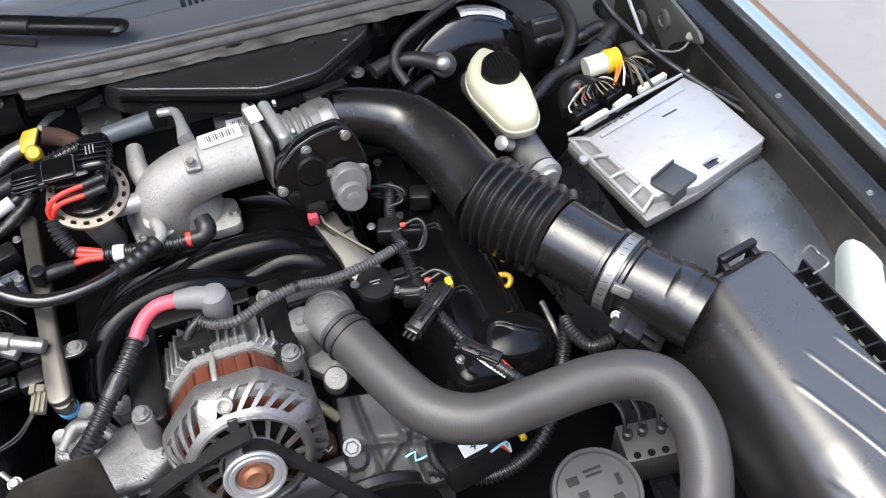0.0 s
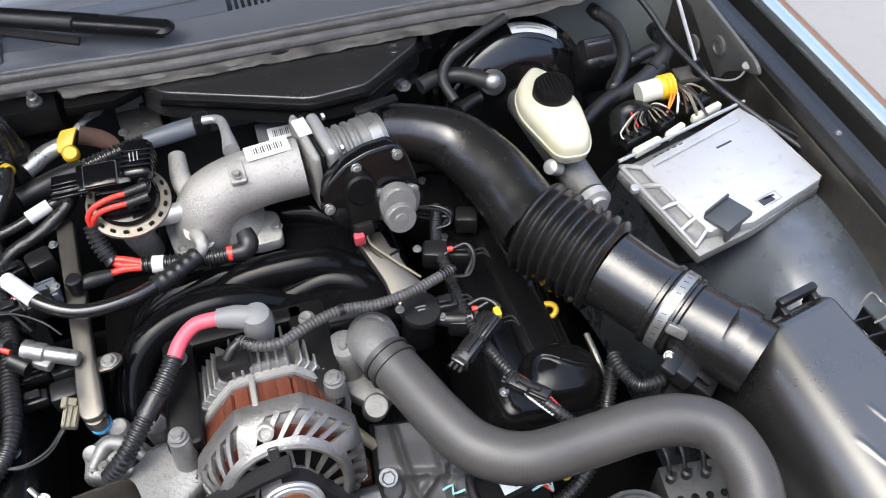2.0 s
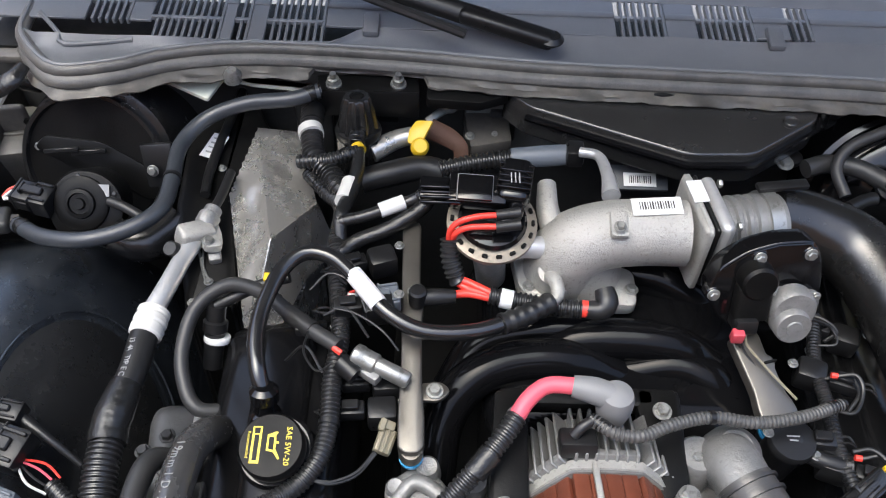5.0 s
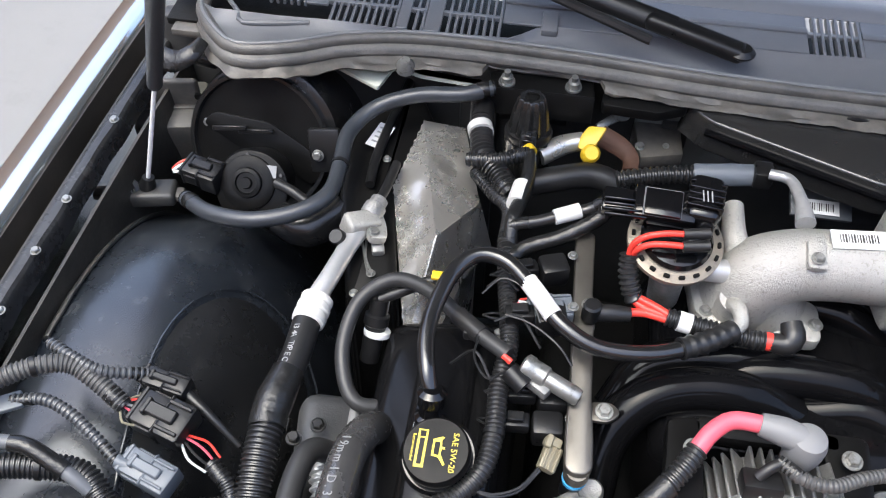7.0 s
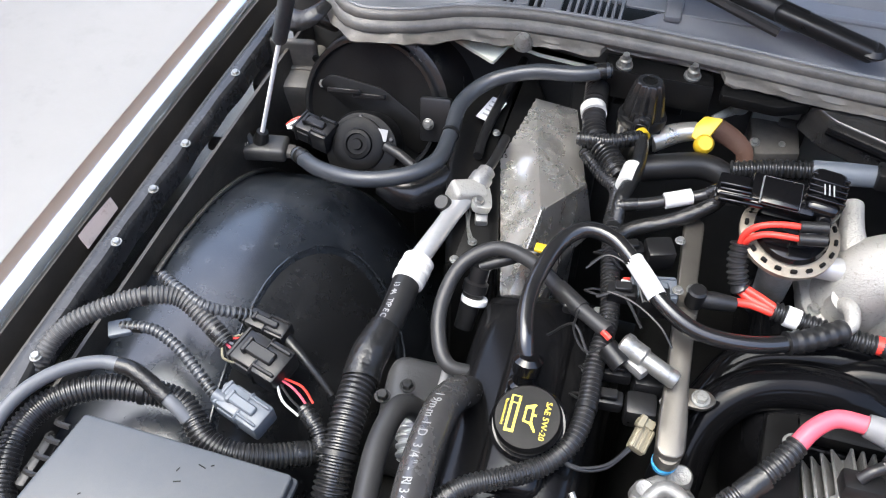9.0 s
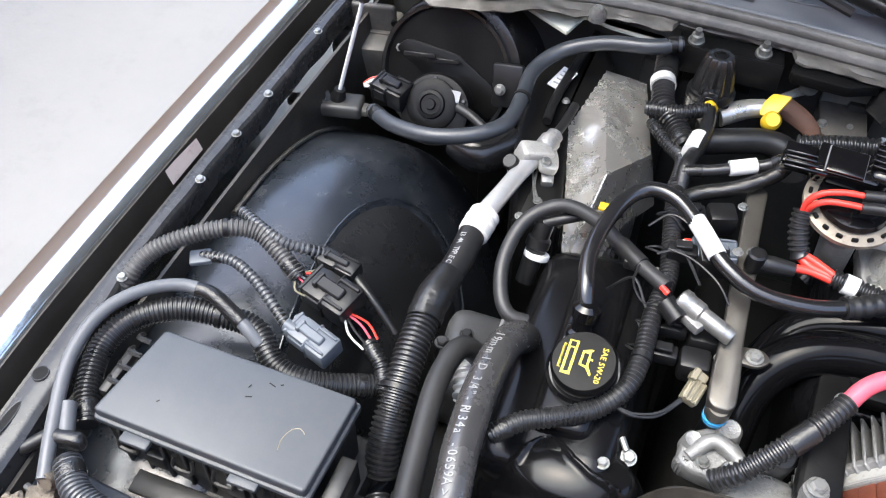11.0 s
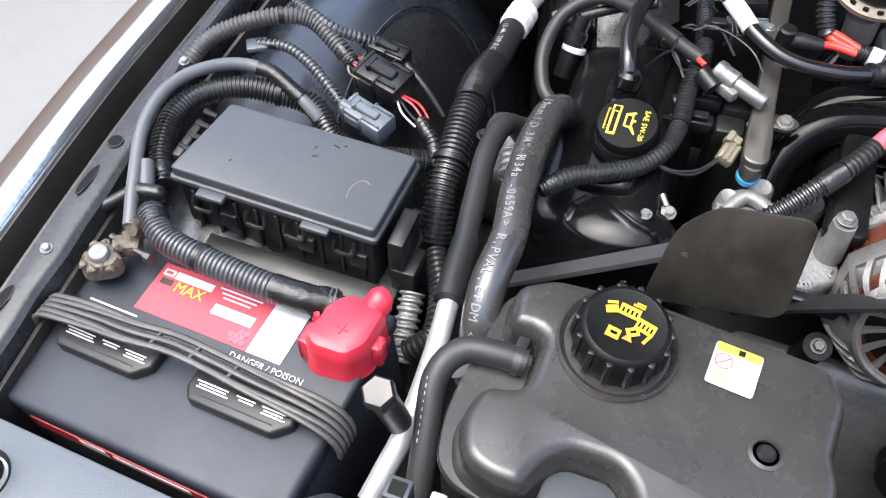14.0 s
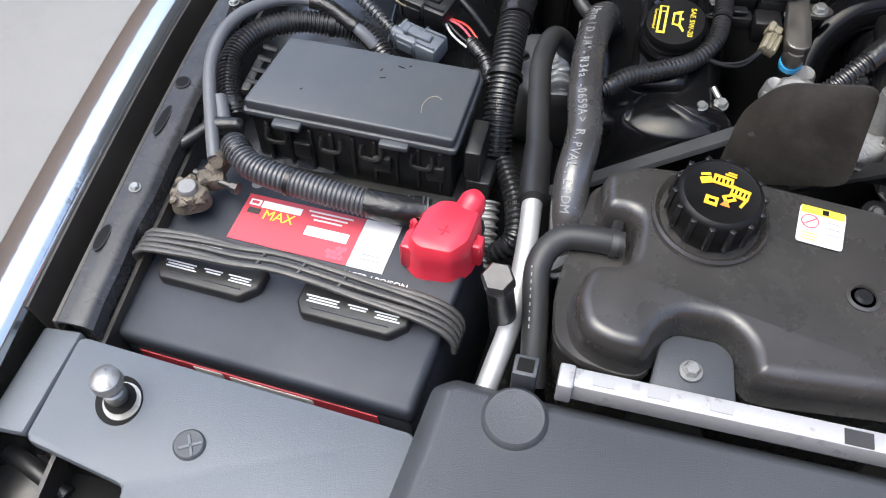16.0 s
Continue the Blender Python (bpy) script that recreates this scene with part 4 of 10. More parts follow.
    bar(t, BT @ Matrix.Translation((0.020, -0.1008, -0.0365)) @ pose(0, 0, 0, 90), 0.078, 0.007, M_TEXT)
    bar(t, BT @ Matrix.Translation((-0.040, -0.1008, -0.0365)) @ pose(0, 0, 0, 90), 0.028, 0.010, M_TEXT)
    # carrying strap across the top
    line = [(-0.7985, 0.1785, 0.846), (-0.797, 0.179, 0.862), (-0.789, 0.180, 0.876), (-0.745, 0.180, 0.882), (-0.705, 0.1785, 0.883), (-0.667, 0.1805, 0.883), (-0.626, 0.1765, 0.883), (-0.592, 0.172, 0.883), (-0.540, 0.167, 0.881), (-0.515, 0.164, 0.874), (-0.5055, 0.162, 0.862), (-0.5045, 0.161, 0.850)]
    s = thing("carry_strap", (-0.665, 0.20, 0.87), "ribbed grey plastic carrying strap over the battery", "battery strap")
    for i in range(5):
        o = (i - 2) / 2.0
        mid = (-1.0, -0.93, 0.0, 0.93, 1.0)[i]
        spread = (0.0105, 0.0105, 0.0105, 0.0105, 0.0090, 0.0085, 0.0085, 0.0095, 0.0112, 0.0118, 0.0115, 0.0110)
        open_ = (0, 0, 0, 0.25, 0.85, 1, 1, 0.8, 0.2, 0, 0, 0)
        pts = [V(p) + V(0.10, 0.99, 0) * w * (o * (1 - k) + mid * k) for p, w, k in zip(line, spread, open_)]
        part("strand", tube(pts, 0.0031, 10, 0.006, flat=0.85), M_STRAP, s)
    for p in ((-0.682, 0.178, 0.883), (-0.645, 0.1775, 0.883), (-0.608, 0.1715, 0.883)):
        part("bridge", box((0.0032, 0.0185, 0.0045), Matrix.Translation(p) @ pose(0, 0, 0, 0, 0, -18), 0.001, 1), M_STRAP, s)
    # terminals
    n = thing("negative_terminal", (-0.776, 0.239, 0.872), "corroded lead battery clamp on the negative post", "battery terminal")
    c = V((-0.774, 0.238, 0.872))
    part("clamp_ring", lathe([(0.014, -0.012), (0.0175, -0.008), (0.0165, 0.003), (0.014, 0.008), (0.009, 0.009)], at(c), 28, lobes=3, lobe=0.12), M_LEAD, n)
    part("post", lathe([(0.010, -0.012), (0.0095, 0.012), (0.008, 0.014)], at(c), 20), M_CASTGREY, n)
    for i in range(9):
        a = 2.4 * i
        part("corrosion", lathe([(0.0025, -0.002), (0.0042, 0.0), (0.0036, 0.0026), (0.0012, 0.004)], at(c + V((0.013 + 0.004 * (i % 2)) * math.cos(a), 0.015 * math.sin(a), 0.004 + 0.0012 * (i % 4)), (math.cos(a) * 0.6, math.sin(a) * 0.6, 1)), 9, lobes=3, lobe=0.25), M_LEAD, n)
    part("clamp_ear", box((0.026, 0.018, 0.016), Matrix.Translation(c + V(0.012, 0.022, 0.0)) @ pose(0, 0, 0, 0, 0, 25), 0.004), M_LEAD, n)
    part("clamp_bolt", lathe([(0.0035, -0.024), (0.0035, 0.018), (0.006, 0.018), (0.006, 0.024)], at(c + V(0.018, 0.020, 0.003), (1, -0.2, 0)), 8), M_DKSTEEL, n)
    part("cable_lug", tube([c + V(0.012, 0.028, 0.002), c + V(0.020, 0.045, 0.012), (-0.755, 0.265, 0.895)], [0.010, 0.008, 0.008], 10, 0.006), M_LEAD, n)
    p = thing("positive_cover", (-0.531, 0.220, 0.900), "glossy red plastic cover over the positive terminal", "terminal cover")
    out = [(-0.556, 0.249), (-0.545, 0.263), (-0.531, 0.265), (-0.505, 0.256), (-0.508, 0.221), (-0.521, 0.204), (-0.551, 0.204), (-0.563, 0.214)]
    part("cap", moulded(rounded(out, 0.006, 3), [(-0.002, 0.866), (-0.0005, 0.870), (0.0, 0.890), (0.001, 0.902), (0.004, 0.9075), (0.008, 0.909)]), M_RED, p)
    part("rear_slope", prism(rounded([(-0.566, 0.236), (-0.552, 0.262), (-0.535, 0.268), (-0.540, 0.240)], 0.005, 3), 0.872, 0.899, 0.005, 3), M_RED, p)
    part("side_flap", prism(rounded([(-0.568, 0.212), (-0.566, 0.232), (-0.556, 0.236), (-0.555, 0.210)], 0.003, 3), 0.866, 0.897, 0.003, 2), M_RED, p)
    part("nose", tube([(-0.524, 0.250, 0.890), (-0.519, 0.262, 0.899), (-0.516, 0.268, 0.904), (-0.514, 0.272, 0.904)], [0.012, 0.0125, 0.0120, 0.009], 20, 0.003), M_RED, p)
    part("step", prism(rounded([(-0.512, 0.225), (-0.500, 0.226), (-0.500, 0.240), (-0.510, 0.242)], 0.003, 3), 0.868, 0.896, 0.003, 2), M_RED, p)
    for a in (0, 90):
        part("plus_mark", box((0.011, 0.0018, 0.0012), Matrix.Translation((-0.533, 0.228, 0.9092)) @ pose(0, 0, 0, 0, 0, a - 12), 0.0004, 1), M_RED, p)


def build_fuse_box():
    t = thing("fuse_box", (-0.65, 0.38, 0.72), "black fuse box with a flat satin lid and side clips", "fuse box")
    x0, x1, y0, y1, z = -0.755, -0.545, 0.333, 0.428, 0.905
    cx, cy = (x0 + x1) / 2, (y0 + y1) / 2
    edge = [(x0 + 0.001, y0 + 0.001), (x1 - 0.004, y0 - 0.003), (x1, y1 - 0.003), (x0 + 0.015, y1)]
    part("lid", prism(rounded(edge, 0.004, 3), z - 0.012, z, 0.0022, 3), M_LID, t)
    part("lid_skirt", prism(rounded([(cx + (x - cx) * 1.03, cy + (y - cy) * 1.06) for x, y in edge], 0.005, 3), z - 0.018, z - 0.011, 0.002), M_LID, t)
    for dx, dy, l, ang in ((0.012, 0.022, 0.004, 70), (0.016, 0.012, 0.006, 20), (0.030, 0.030, 0.007, -15), (0.038, 0.033, 0.003, 30), (-0.055, -0.02, 0.003, 50)):
        part("gouge", box((l, 0.0011, 0.0004), Matrix.Translation((cx + dx, cy + dy, z + 0.0001)) @ pose(0, 0, 0, 0, 0, ang), 0), M_DARK, t)
    part("scratch", tube([(cx + 0.072 + 0.010 * math.cos(q), cy - 0.016 + 0.016 * math.sin(q), z + 0.0001) for q in (0.9, 1.5, 2.2, 3.0, 3.7)], 0.0005, 5, 0.003), M_TAN, t, "pale curved scratch")
    for i in range(4):
        part("hinge_loop", tube([(x0 + 0.003, cy - 0.012 + 0.016 * i, z - 0.012), (x0 - 0.009, cy - 0.012 + 0.016 * i, z - 0.010), (x0 - 0.011, cy - 0.004 + 0.016 * i, z - 0.016)], 0.0028, 6, 0.004), M_DUSTY, t)
    for x in (x0 + 0.03, x0 + 0.085, x1 - 0.085, x1 - 0.035):
        part("latch_loop", tube([(x - 0.009, y0 - 0.001, z - 0.030), (x - 0.009, y0 - 0.006, z - 0.042), (x + 0.009, y0 - 0.006, z - 0.042), (x + 0.009, y0 - 0.001, z - 0.030)], 0.0022, 6, 0.004), M_DUSTY, t)
    part("tray_lip", box((x1 - x0 - 0.03, 0.022, 0.006), Matrix.Translation((cx + 0.015, y0 - 0.016, z - 0.082)) @ pose(0, 0, 0, 8), 0.002), M_DUSTY, t)
    part("body", prism([(cx + (x - cx) * 0.97, cy + (y - cy) * 0.95) for x, y in edge], z - 0.094, z - 0.018, 0.003), M_DUSTY, t)
    part("foot", box((x1 - x0 + 0.03, y1 - y0 + 0.02, 0.03), Matrix.Translation((cx, cy, z - 0.105)), 0.006), M_DUSTY, t)
    part("bracket", box((x1 - x0 - 0.06, y1 - y0 - 0.03, 0.10), Matrix.Translation((cx, cy, z - 0.165)), 0.006), M_DARK, t)
    for i in range(9):
        part("wall_rib", box((0.004, 0.006, 0.055), Matrix.Translation((x0 + 0.02 + 0.0215 * i, y0 + 0.001, z - 0.052)), 0.001, 1), M_DUSTY, t)
    for x in (x0 + 0.055, x1 - 0.075, x1 - 0.022):
        part("clip", box((0.018, 0.008, 0.020), Matrix.Translation((x, y0 - 0.001, z - 0.052)), 0.002), M_DUSTY, t)
    for x in (x0 + 0.045, x1 - 0.06):
        part("lid_tab", box((0.028, 0.012, 0.006), Matrix.Translation((x, y0 - 0.006, z - 0.016)), 0.002), M_LID, t)
    part("side_latch", box((0.016, 0.045, 0.040), Matrix.Translation((x1 + 0.012, cy - 0.022, z - 0.040)), 0.003), M_DUSTY, t)
    part("side_latch", box((0.010, 0.05, 0.012), Matrix.Translation((x0 - 0.008, cy, z - 0.016)), 0.003), M_DUSTY, t)
    part("relay_plug", box((0.024, 0.034, 0.030), Matrix.Translation((x1 + 0.018, cy - 0.028, z - 0.075)), 0.003), M_DUSTY, t)


# ---- front panels and coolant bottle ----
def build_front_panels():
    t = thing("sight_shield", (-0.67, 0.03, 0.80), "flat grained grey plastic cover beside the radiator", "radiator cover")
    out = [(-0.806, 0.083), (-0.515, 0.065), (-0.505, -0.10), (-0.713, -0.10), (-0.715, -0.026), (-0.806, -0.010)]
    part("panel", prism(rounded(out, 0.006, 2), 0.855, 0.867, 0.003), M_PANEL, t)
    part("end_wing", box((0.040, 0.093, 0.010), Matrix.Translation((-0.826, 0.0405, 0.858)) @ pose(0, 0, 0, 0, -14, -2), 0.003), M_PANEL, t)
    m = at((-0.750, 0.038, 0.872))
    part("stud_hole", disc(1.0, 0.0016, at((-0.7485, 0.0365, 0.8662)) @ pose(0, 0, 0, 0, 0, 28) @ Matrix.Diagonal((0.0185, 0.0215, 1, 1)), 0.0004, 32), M_DARK, t)
    part("stud_plate", disc(1.0, 0.0012, at((-0.7455, 0.036, 0.8676)) @ pose(0, 0, 0, 0, 0, 28) @ Matrix.Diagonal((0.0150, 0.0165, 1, 1)), 0.0003, 32), M_ZINC, t)
    part("stud_gap", disc(1.0, 0.0012, at((-0.7475, 0.0375, 0.8688)) @ pose(0, 0, 0, 0, 0, 28) @ Matrix.Diagonal((0.0125, 0.0135, 1, 1)), 0.0003, 32), M_DARK, t)
    b = thing("hood_bumper", (-0.753, 0.042, 0.868), "steel ball stud hood bumper in an oval hole", "hood bumper")
    part("stem", lathe([(0.009, -0.02), (0.009, 0.010), (0.006, 0.012), (0.006, 0.016)], m, 20), M_ZINC, b)
    part("ball", lathe([(0.004, 0.012), (0.010, 0.016), (0.0125, 0.023), (0.0115, 0.030), (0.006, 0.034)], m, 24), M_ZINC, b)
    c = thing("push_clip", (-0.679, 0.014, 0.868), "grey plastic push clip with a cross slot", "clip")
    part("head", disc(0.0125, 0.004, at((-0.680, 0.015, 0.866)), 0.0015), M_PANEL_D, c)
    for a in (30, 120):
        part("slot", box((0.018, 0.0025, 0.002), Matrix.Translation((-0.678, 0.014, 0.870)) @ pose(0, 0, 0, 0, 0, a), 0.0004, 1), M_PANEL, c)
    r = thing("radiator_cover", (-0.2, 0.0, 0.80), "dark grained plastic radiator cover with a moulded dome", "radiator cover")
    out = [(-0.510, 0.099), (-0.494, 0.110), (-0.44, 0.107), (0.36, 0.104), (0.36, -0.14), (-0.535, -0.14), (-0.516, 0.035)]
    part("panel", moulded(rounded(out, 0.006, 3), [(-0.002, 0.840), (0.0, 0.882), (0.014, 0.9005), (0.018, 0.902)]), M_PANEL_D, r)
    part("dome", lathe([(0.0255, -0.004), (0.0245, 0.003), (0.0215, 0.0060), (0.018, 0.0058), (0.008, 0.0052)], at((-0.443, 0.079, 0.901)), 40), M_PANEL_D, r)
    part("square_tube", box((0.019, 0.018, 0.03), Matrix.Translation((-0.443, 0.121, 0.893)), 0.002), M_PANEL_D, r)
    part("tube_opening", box((0.0135, 0.0125, 0.0016), Matrix.Translation(V((-0.443, 0.121, 0.893)) + V(0, 0, 0.0145)), 0.0008, 1), M_DARK, r)
    a = thing("radiator_tank_rail", (-0.1, 0.112, 0.86), "bare white-grey aluminium rail behind the radiator cover", "radiator rail")
    part("rail", box((0.80, 0.016, 0.022), Matrix.Translation((-0.010, 0.116, 0.905)), 0.0015), M_RAIL, a)
    part("end_block", box((0.012, 0.020, 0.026), Matrix.Translation((-0.412, 0.115, 0.905)), 0.002), M_RAIL, a)
    for x in (-0.385, -0.345, -0.300):
        part("print_mark", box((0.016, 0.008, 0.0006), Matrix.Translation((x, 0.116, 0.9164)), 0), M_TEXTDIM, a)
    part("print_bar", box((0.02, 0.012, 0.0008), Matrix.Translation((-0.205, 0.115, 0.9164)), 0), M_DKSTEEL, a)
    part("core", box((0.78, 0.05, 0.34), Matrix.Translation((0, 0.08, 0.69)), 0.004), M_DARK, a)


def build_coolant_bottle():
    t = thing("coolant_bottle", (-0.28, 0.23, 0.78), "black plastic coolant bottle with rounded moulded edges", "coolant bottle")
    arch = [(-0.282, 0.139), (-0.288, 0.166), (-0.302, 0.180), (-0.336, 0.180), (-0.350, 0.165), (-0.357, 0.140)]
    right = [(-0.166, 0.318), (-0.150, 0.29), (-0.156, 0.240), (-0.150, 0.225), (-0.150, 0.150), (-0.262, 0.139)]
    out = rounded([(-0.414, 0.307), (-0.385, 0.325), (-0.30, 0.330)] + right + arch + [(-0.385, 0.140), (-0.409, 0.150), (-0.4195, 0.180), (-0.411, 0.213), (-0.381, 0.219), (-0.380, 0.268), (-0.409, 0.266)], 0.012, 4)
    rim = rounded([(-0.421, 0.312), (-0.385, 0.331), (-0.30, 0.335)] + right + [(-0.282, 0.136), (-0.289, 0.162), (-0.304, 0.175), (-0.334, 0.175), (-0.347, 0.162), (-0.354, 0.136), (-0.375, 0.133), (-0.410, 0.140), (-0.428, 0.156), (-0.434, 0.198), (-0.427, 0.262)], 0.014, 4)
    part("body", moulded(rim, [(0.003, 0.78), (0.003, 0.890)]), M_TANK, t)
    part("flange", moulded(rim, [(0.002, 0.888), (0.0, 0.890), (0.0, 0.896), (0.0015, 0.898)]), M_TANK, t)
    part("top", moulded(out, [(-0.004, 0.897), (-0.001, 0.901), (0.0, 0.910), (0.001, 0.918), (0.003, 0.9235), (0.006, 0.9275), (0.010, 0.9295), (0.013, 0.930)]), M_TANK, t)
    part("hose_cradle", box((0.010, 0.030, 0.006), Matrix.Translation((-0.3935, 0.262, 0.912)) @ pose(0, 0, 0, 0, 0, -4), 0.0015), M_PLASTIC, t)
    m = at((-0.324, 0.274, 0.935), (0.05, -0.05, 1))
    part("neck_ring", lathe([(0.0455, -0.010), (0.0470, -0.002), (0.0470, 0.0015), (0.0450, 0.0035), (0.0435, 0.0022), (0.0405, -0.001), (0.034, -0.001)], m, 64), M_TANK, t)
    cap = part("cap", lathe([(0.0345, -0.001), (0.0352, 0.006), (0.0345, 0.028), (0.0325, 0.0315), (0.0295, 0.0328), (0.0285, 0.0325), (0.006, 0.0322)], m, 64), M_BRACKET, t, "black ribbed cap with yellow warning print")
    for i in range(14):
        a = 2 * math.pi * (i + 0.3) / 14
        part("grip_rib", box((0.0045, 0.0050, 0.027), m @ Matrix.Translation((0.0352 * math.cos(a), 0.0352 * math.sin(a), 0.0165)) @ pose(0, 0, 0, 0, 0, math.degrees(a) + 32) @ pose(0, 0, 0, 0, -2, 0), 0.0010, 2), M_PLASTIC, cap)
    top_m = m @ Matrix.Translation((0, 0, 0.0328)) @ pose(0, 0, 0, 0, 0, -8) @ Matrix.Scale(0.78, 4)
    for x, y, sx, sy, ang in ((0.002, 0.019, 0.020, 0.012, 0), (0.021, 0.010, 0.019, 0.013, -6), (-0.014, 0.014, 0.012, 0.008, 30), (-0.016, 0.021, 0.010, 0.003, 25), (0.012, 0.000, 0.012, 0.009, 35), (-0.004, -0.009, 0.013, 0.011, 0), (0.008, 0.028, 0.012, 0.0022, 0), (0.009, 0.031, 0.009, 0.0018, 0), (0.026, -0.002, 0.003, 0.010, -20)):
        im = top_m @ Matrix.Translation((x - 0.004, y - 0.006, 0.0008)) @ pose(0, 0, 0, 0, 0, ang)
        bar(cap, im, sx, sy, M_OYELLOW)
        if sx > 0.015:
            for k in range(4):
                bar(cap, im @ Matrix.Translation((-sx * 0.33 + sx * 0.22 * k, -0.0005, 0.0004)), sx * 0.09, sy * 0.42, M_GLOSS)
        elif sx > 0.0115 and sy > 0.008:
            bar(cap, im @ Matrix.Translation((0.0005, 0.0, 0.0004)), sx * 0.5, sy * 0.28, M_GLOSS)
    tri = prism([(-0.005, -0.004), (0.005, -0.004), (0, 0.005)], 0, 0.0007, 0, m=top_m @ Matrix.Translation((0.006, -0.013, 0.0006)))
    part("warning_triangle", tri, M_OPRINT, cap, smooth=False)
    lm = Matrix.Translation((-0.237, 0.285, 0.932)) @ pose(0, 0, 0, 0, 0, -6)
    lab = part("label", prism(rounded([(-0.018, -0.019), (0.018, -0.019), (0.018, 0.019), (-0.018, 0.019)], 0.003, 3), -0.0004, 0.0004, 0, m=lm), M_WHITE, t, "white warning label with a yellow header", smooth=False)
    bar(lab, lm @ Matrix.Translation((0, 0.0150, 0.0006)), 0.034, 0.0075, M_YPRINT)
    bar(lab, lm @ Matrix.Translation((0.002, 0.0150, 0.001)), 0.005, 0.005, M_PLASTIC)
    ring = [lm @ Vector((-0.009 + 0.0066 * math.cos(k * math.pi / 12), 0.003 + 0.0066 * math.sin(k * math.pi / 12), 0.0010)) for k in range(25)]
    part("stop_ring", tube(ring, 0.0005, 6, 0.01, smooth_curve=False), M_PINK, lab)
    bar(lab, lm @ Matrix.Translation((-0.009, 0.003, 0.0010)) @ pose(0, 0, 0, 0, 0, 40), 0.012, 0.001, M_PINK)
    for i in range(3):
        bar(lab, lm @ Matrix.Translation((0.009, 0.006 - 0.006 * i, 0.0006)), 0.012, 0.001, M_TEXTDIM)
        bar(lab, lm @ Matrix.Translation((-0.008, -0.009 - 0.003 * i, 0.0006)), 0.013, 0.0008, M_YPRINT)
    part("pin_recess", lathe([(0.013, 0.0), (0.013, 0.0014), (0.010, 0.002), (0.008, -0.004)], at((-0.205, 0.226, 0.930)), 28), M_TANK, t)
    part("pin", disc(0.007, 0.005, at((-0.205, 0.226, 0.929)), 0.002), M_PLASTIC, t)
    b = thing("bottle_bracket", (-0.319, 0.16, 0.85), "grey steel bracket with a bolt beside the coolant bottle", "bracket")
    part("plate", prism(rounded([(-0.352, 0.12), (-0.347, 0.168), (-0.336, 0.178), (-0.302, 0.178), (-0.291, 0.168), (-0.286, 0.12)], 0.008, 3), 0.896, 0.903, 0.002), M_PANEL_D, b)
    hexbolt(b, (-0.322, 0.147, 0.905), (0, 0, 1), 0.0085)
    n = thing("overflow_hose", (-0.434, 0.136, 0.850), "soft black rubber overflow hose to the coolant bottle", "hose")
    part("hose", tube([(-0.387, 0.251, 0.905), (-0.410, 0.250, 0.907), (-0.437, 0.245, 0.905), (-0.451, 0.221, 0.895), (-0.444, 0.180, 0.870), (-0.437, 0.139, 0.840)], 0.0110, 18), M_HOSE_S, n)
    for k in range(9):
        f = k / 8
        q = V((-0.4505, 0.219, 0.8945)).lerp(V((-0.4435, 0.178, 0.8690)), f)
        part("print_bar", box((0.0010, 0.0030 if k % 3 else 0.0018, 0.0006), Matrix.Translation(q + V(-0.0050, -0.0055, 0.0085)) @ pose(0, 0, 0, 34, -25, -8), 0), M_TEXTDIM, n)
    part("clamp", lathe([(0.0112, -0.003), (0.0120, -0.003), (0.0120, 0.003), (0.0112, 0.003)], at((-0.394, 0.250, 0.906), V((-0.387, 0.251, 0.905)) - V((-0.410, 0.250, 0.907))), 24), M_DKSTEEL, n)
    g = thing("long_bolt", (-0.479, 0.176, 0.930), "dull grey steel hex bolt standing on its shank", "bolt")
    bm_ = at(V((-0.476, 0.172, 0.935)), (-0.05, -0.25, 1))
    part("shank", lathe([(0.011, -0.11), (0.011, -0.006), (0.012, -0.004)], bm_, 20), M_DKSTEEL, g)
    part("hex_head", lathe([(0.0125, -0.006), (0.0135, -0.004), (0.0135, 0.008), (0.0115, 0.011)], bm_, 6), M_DKSTEEL, g)


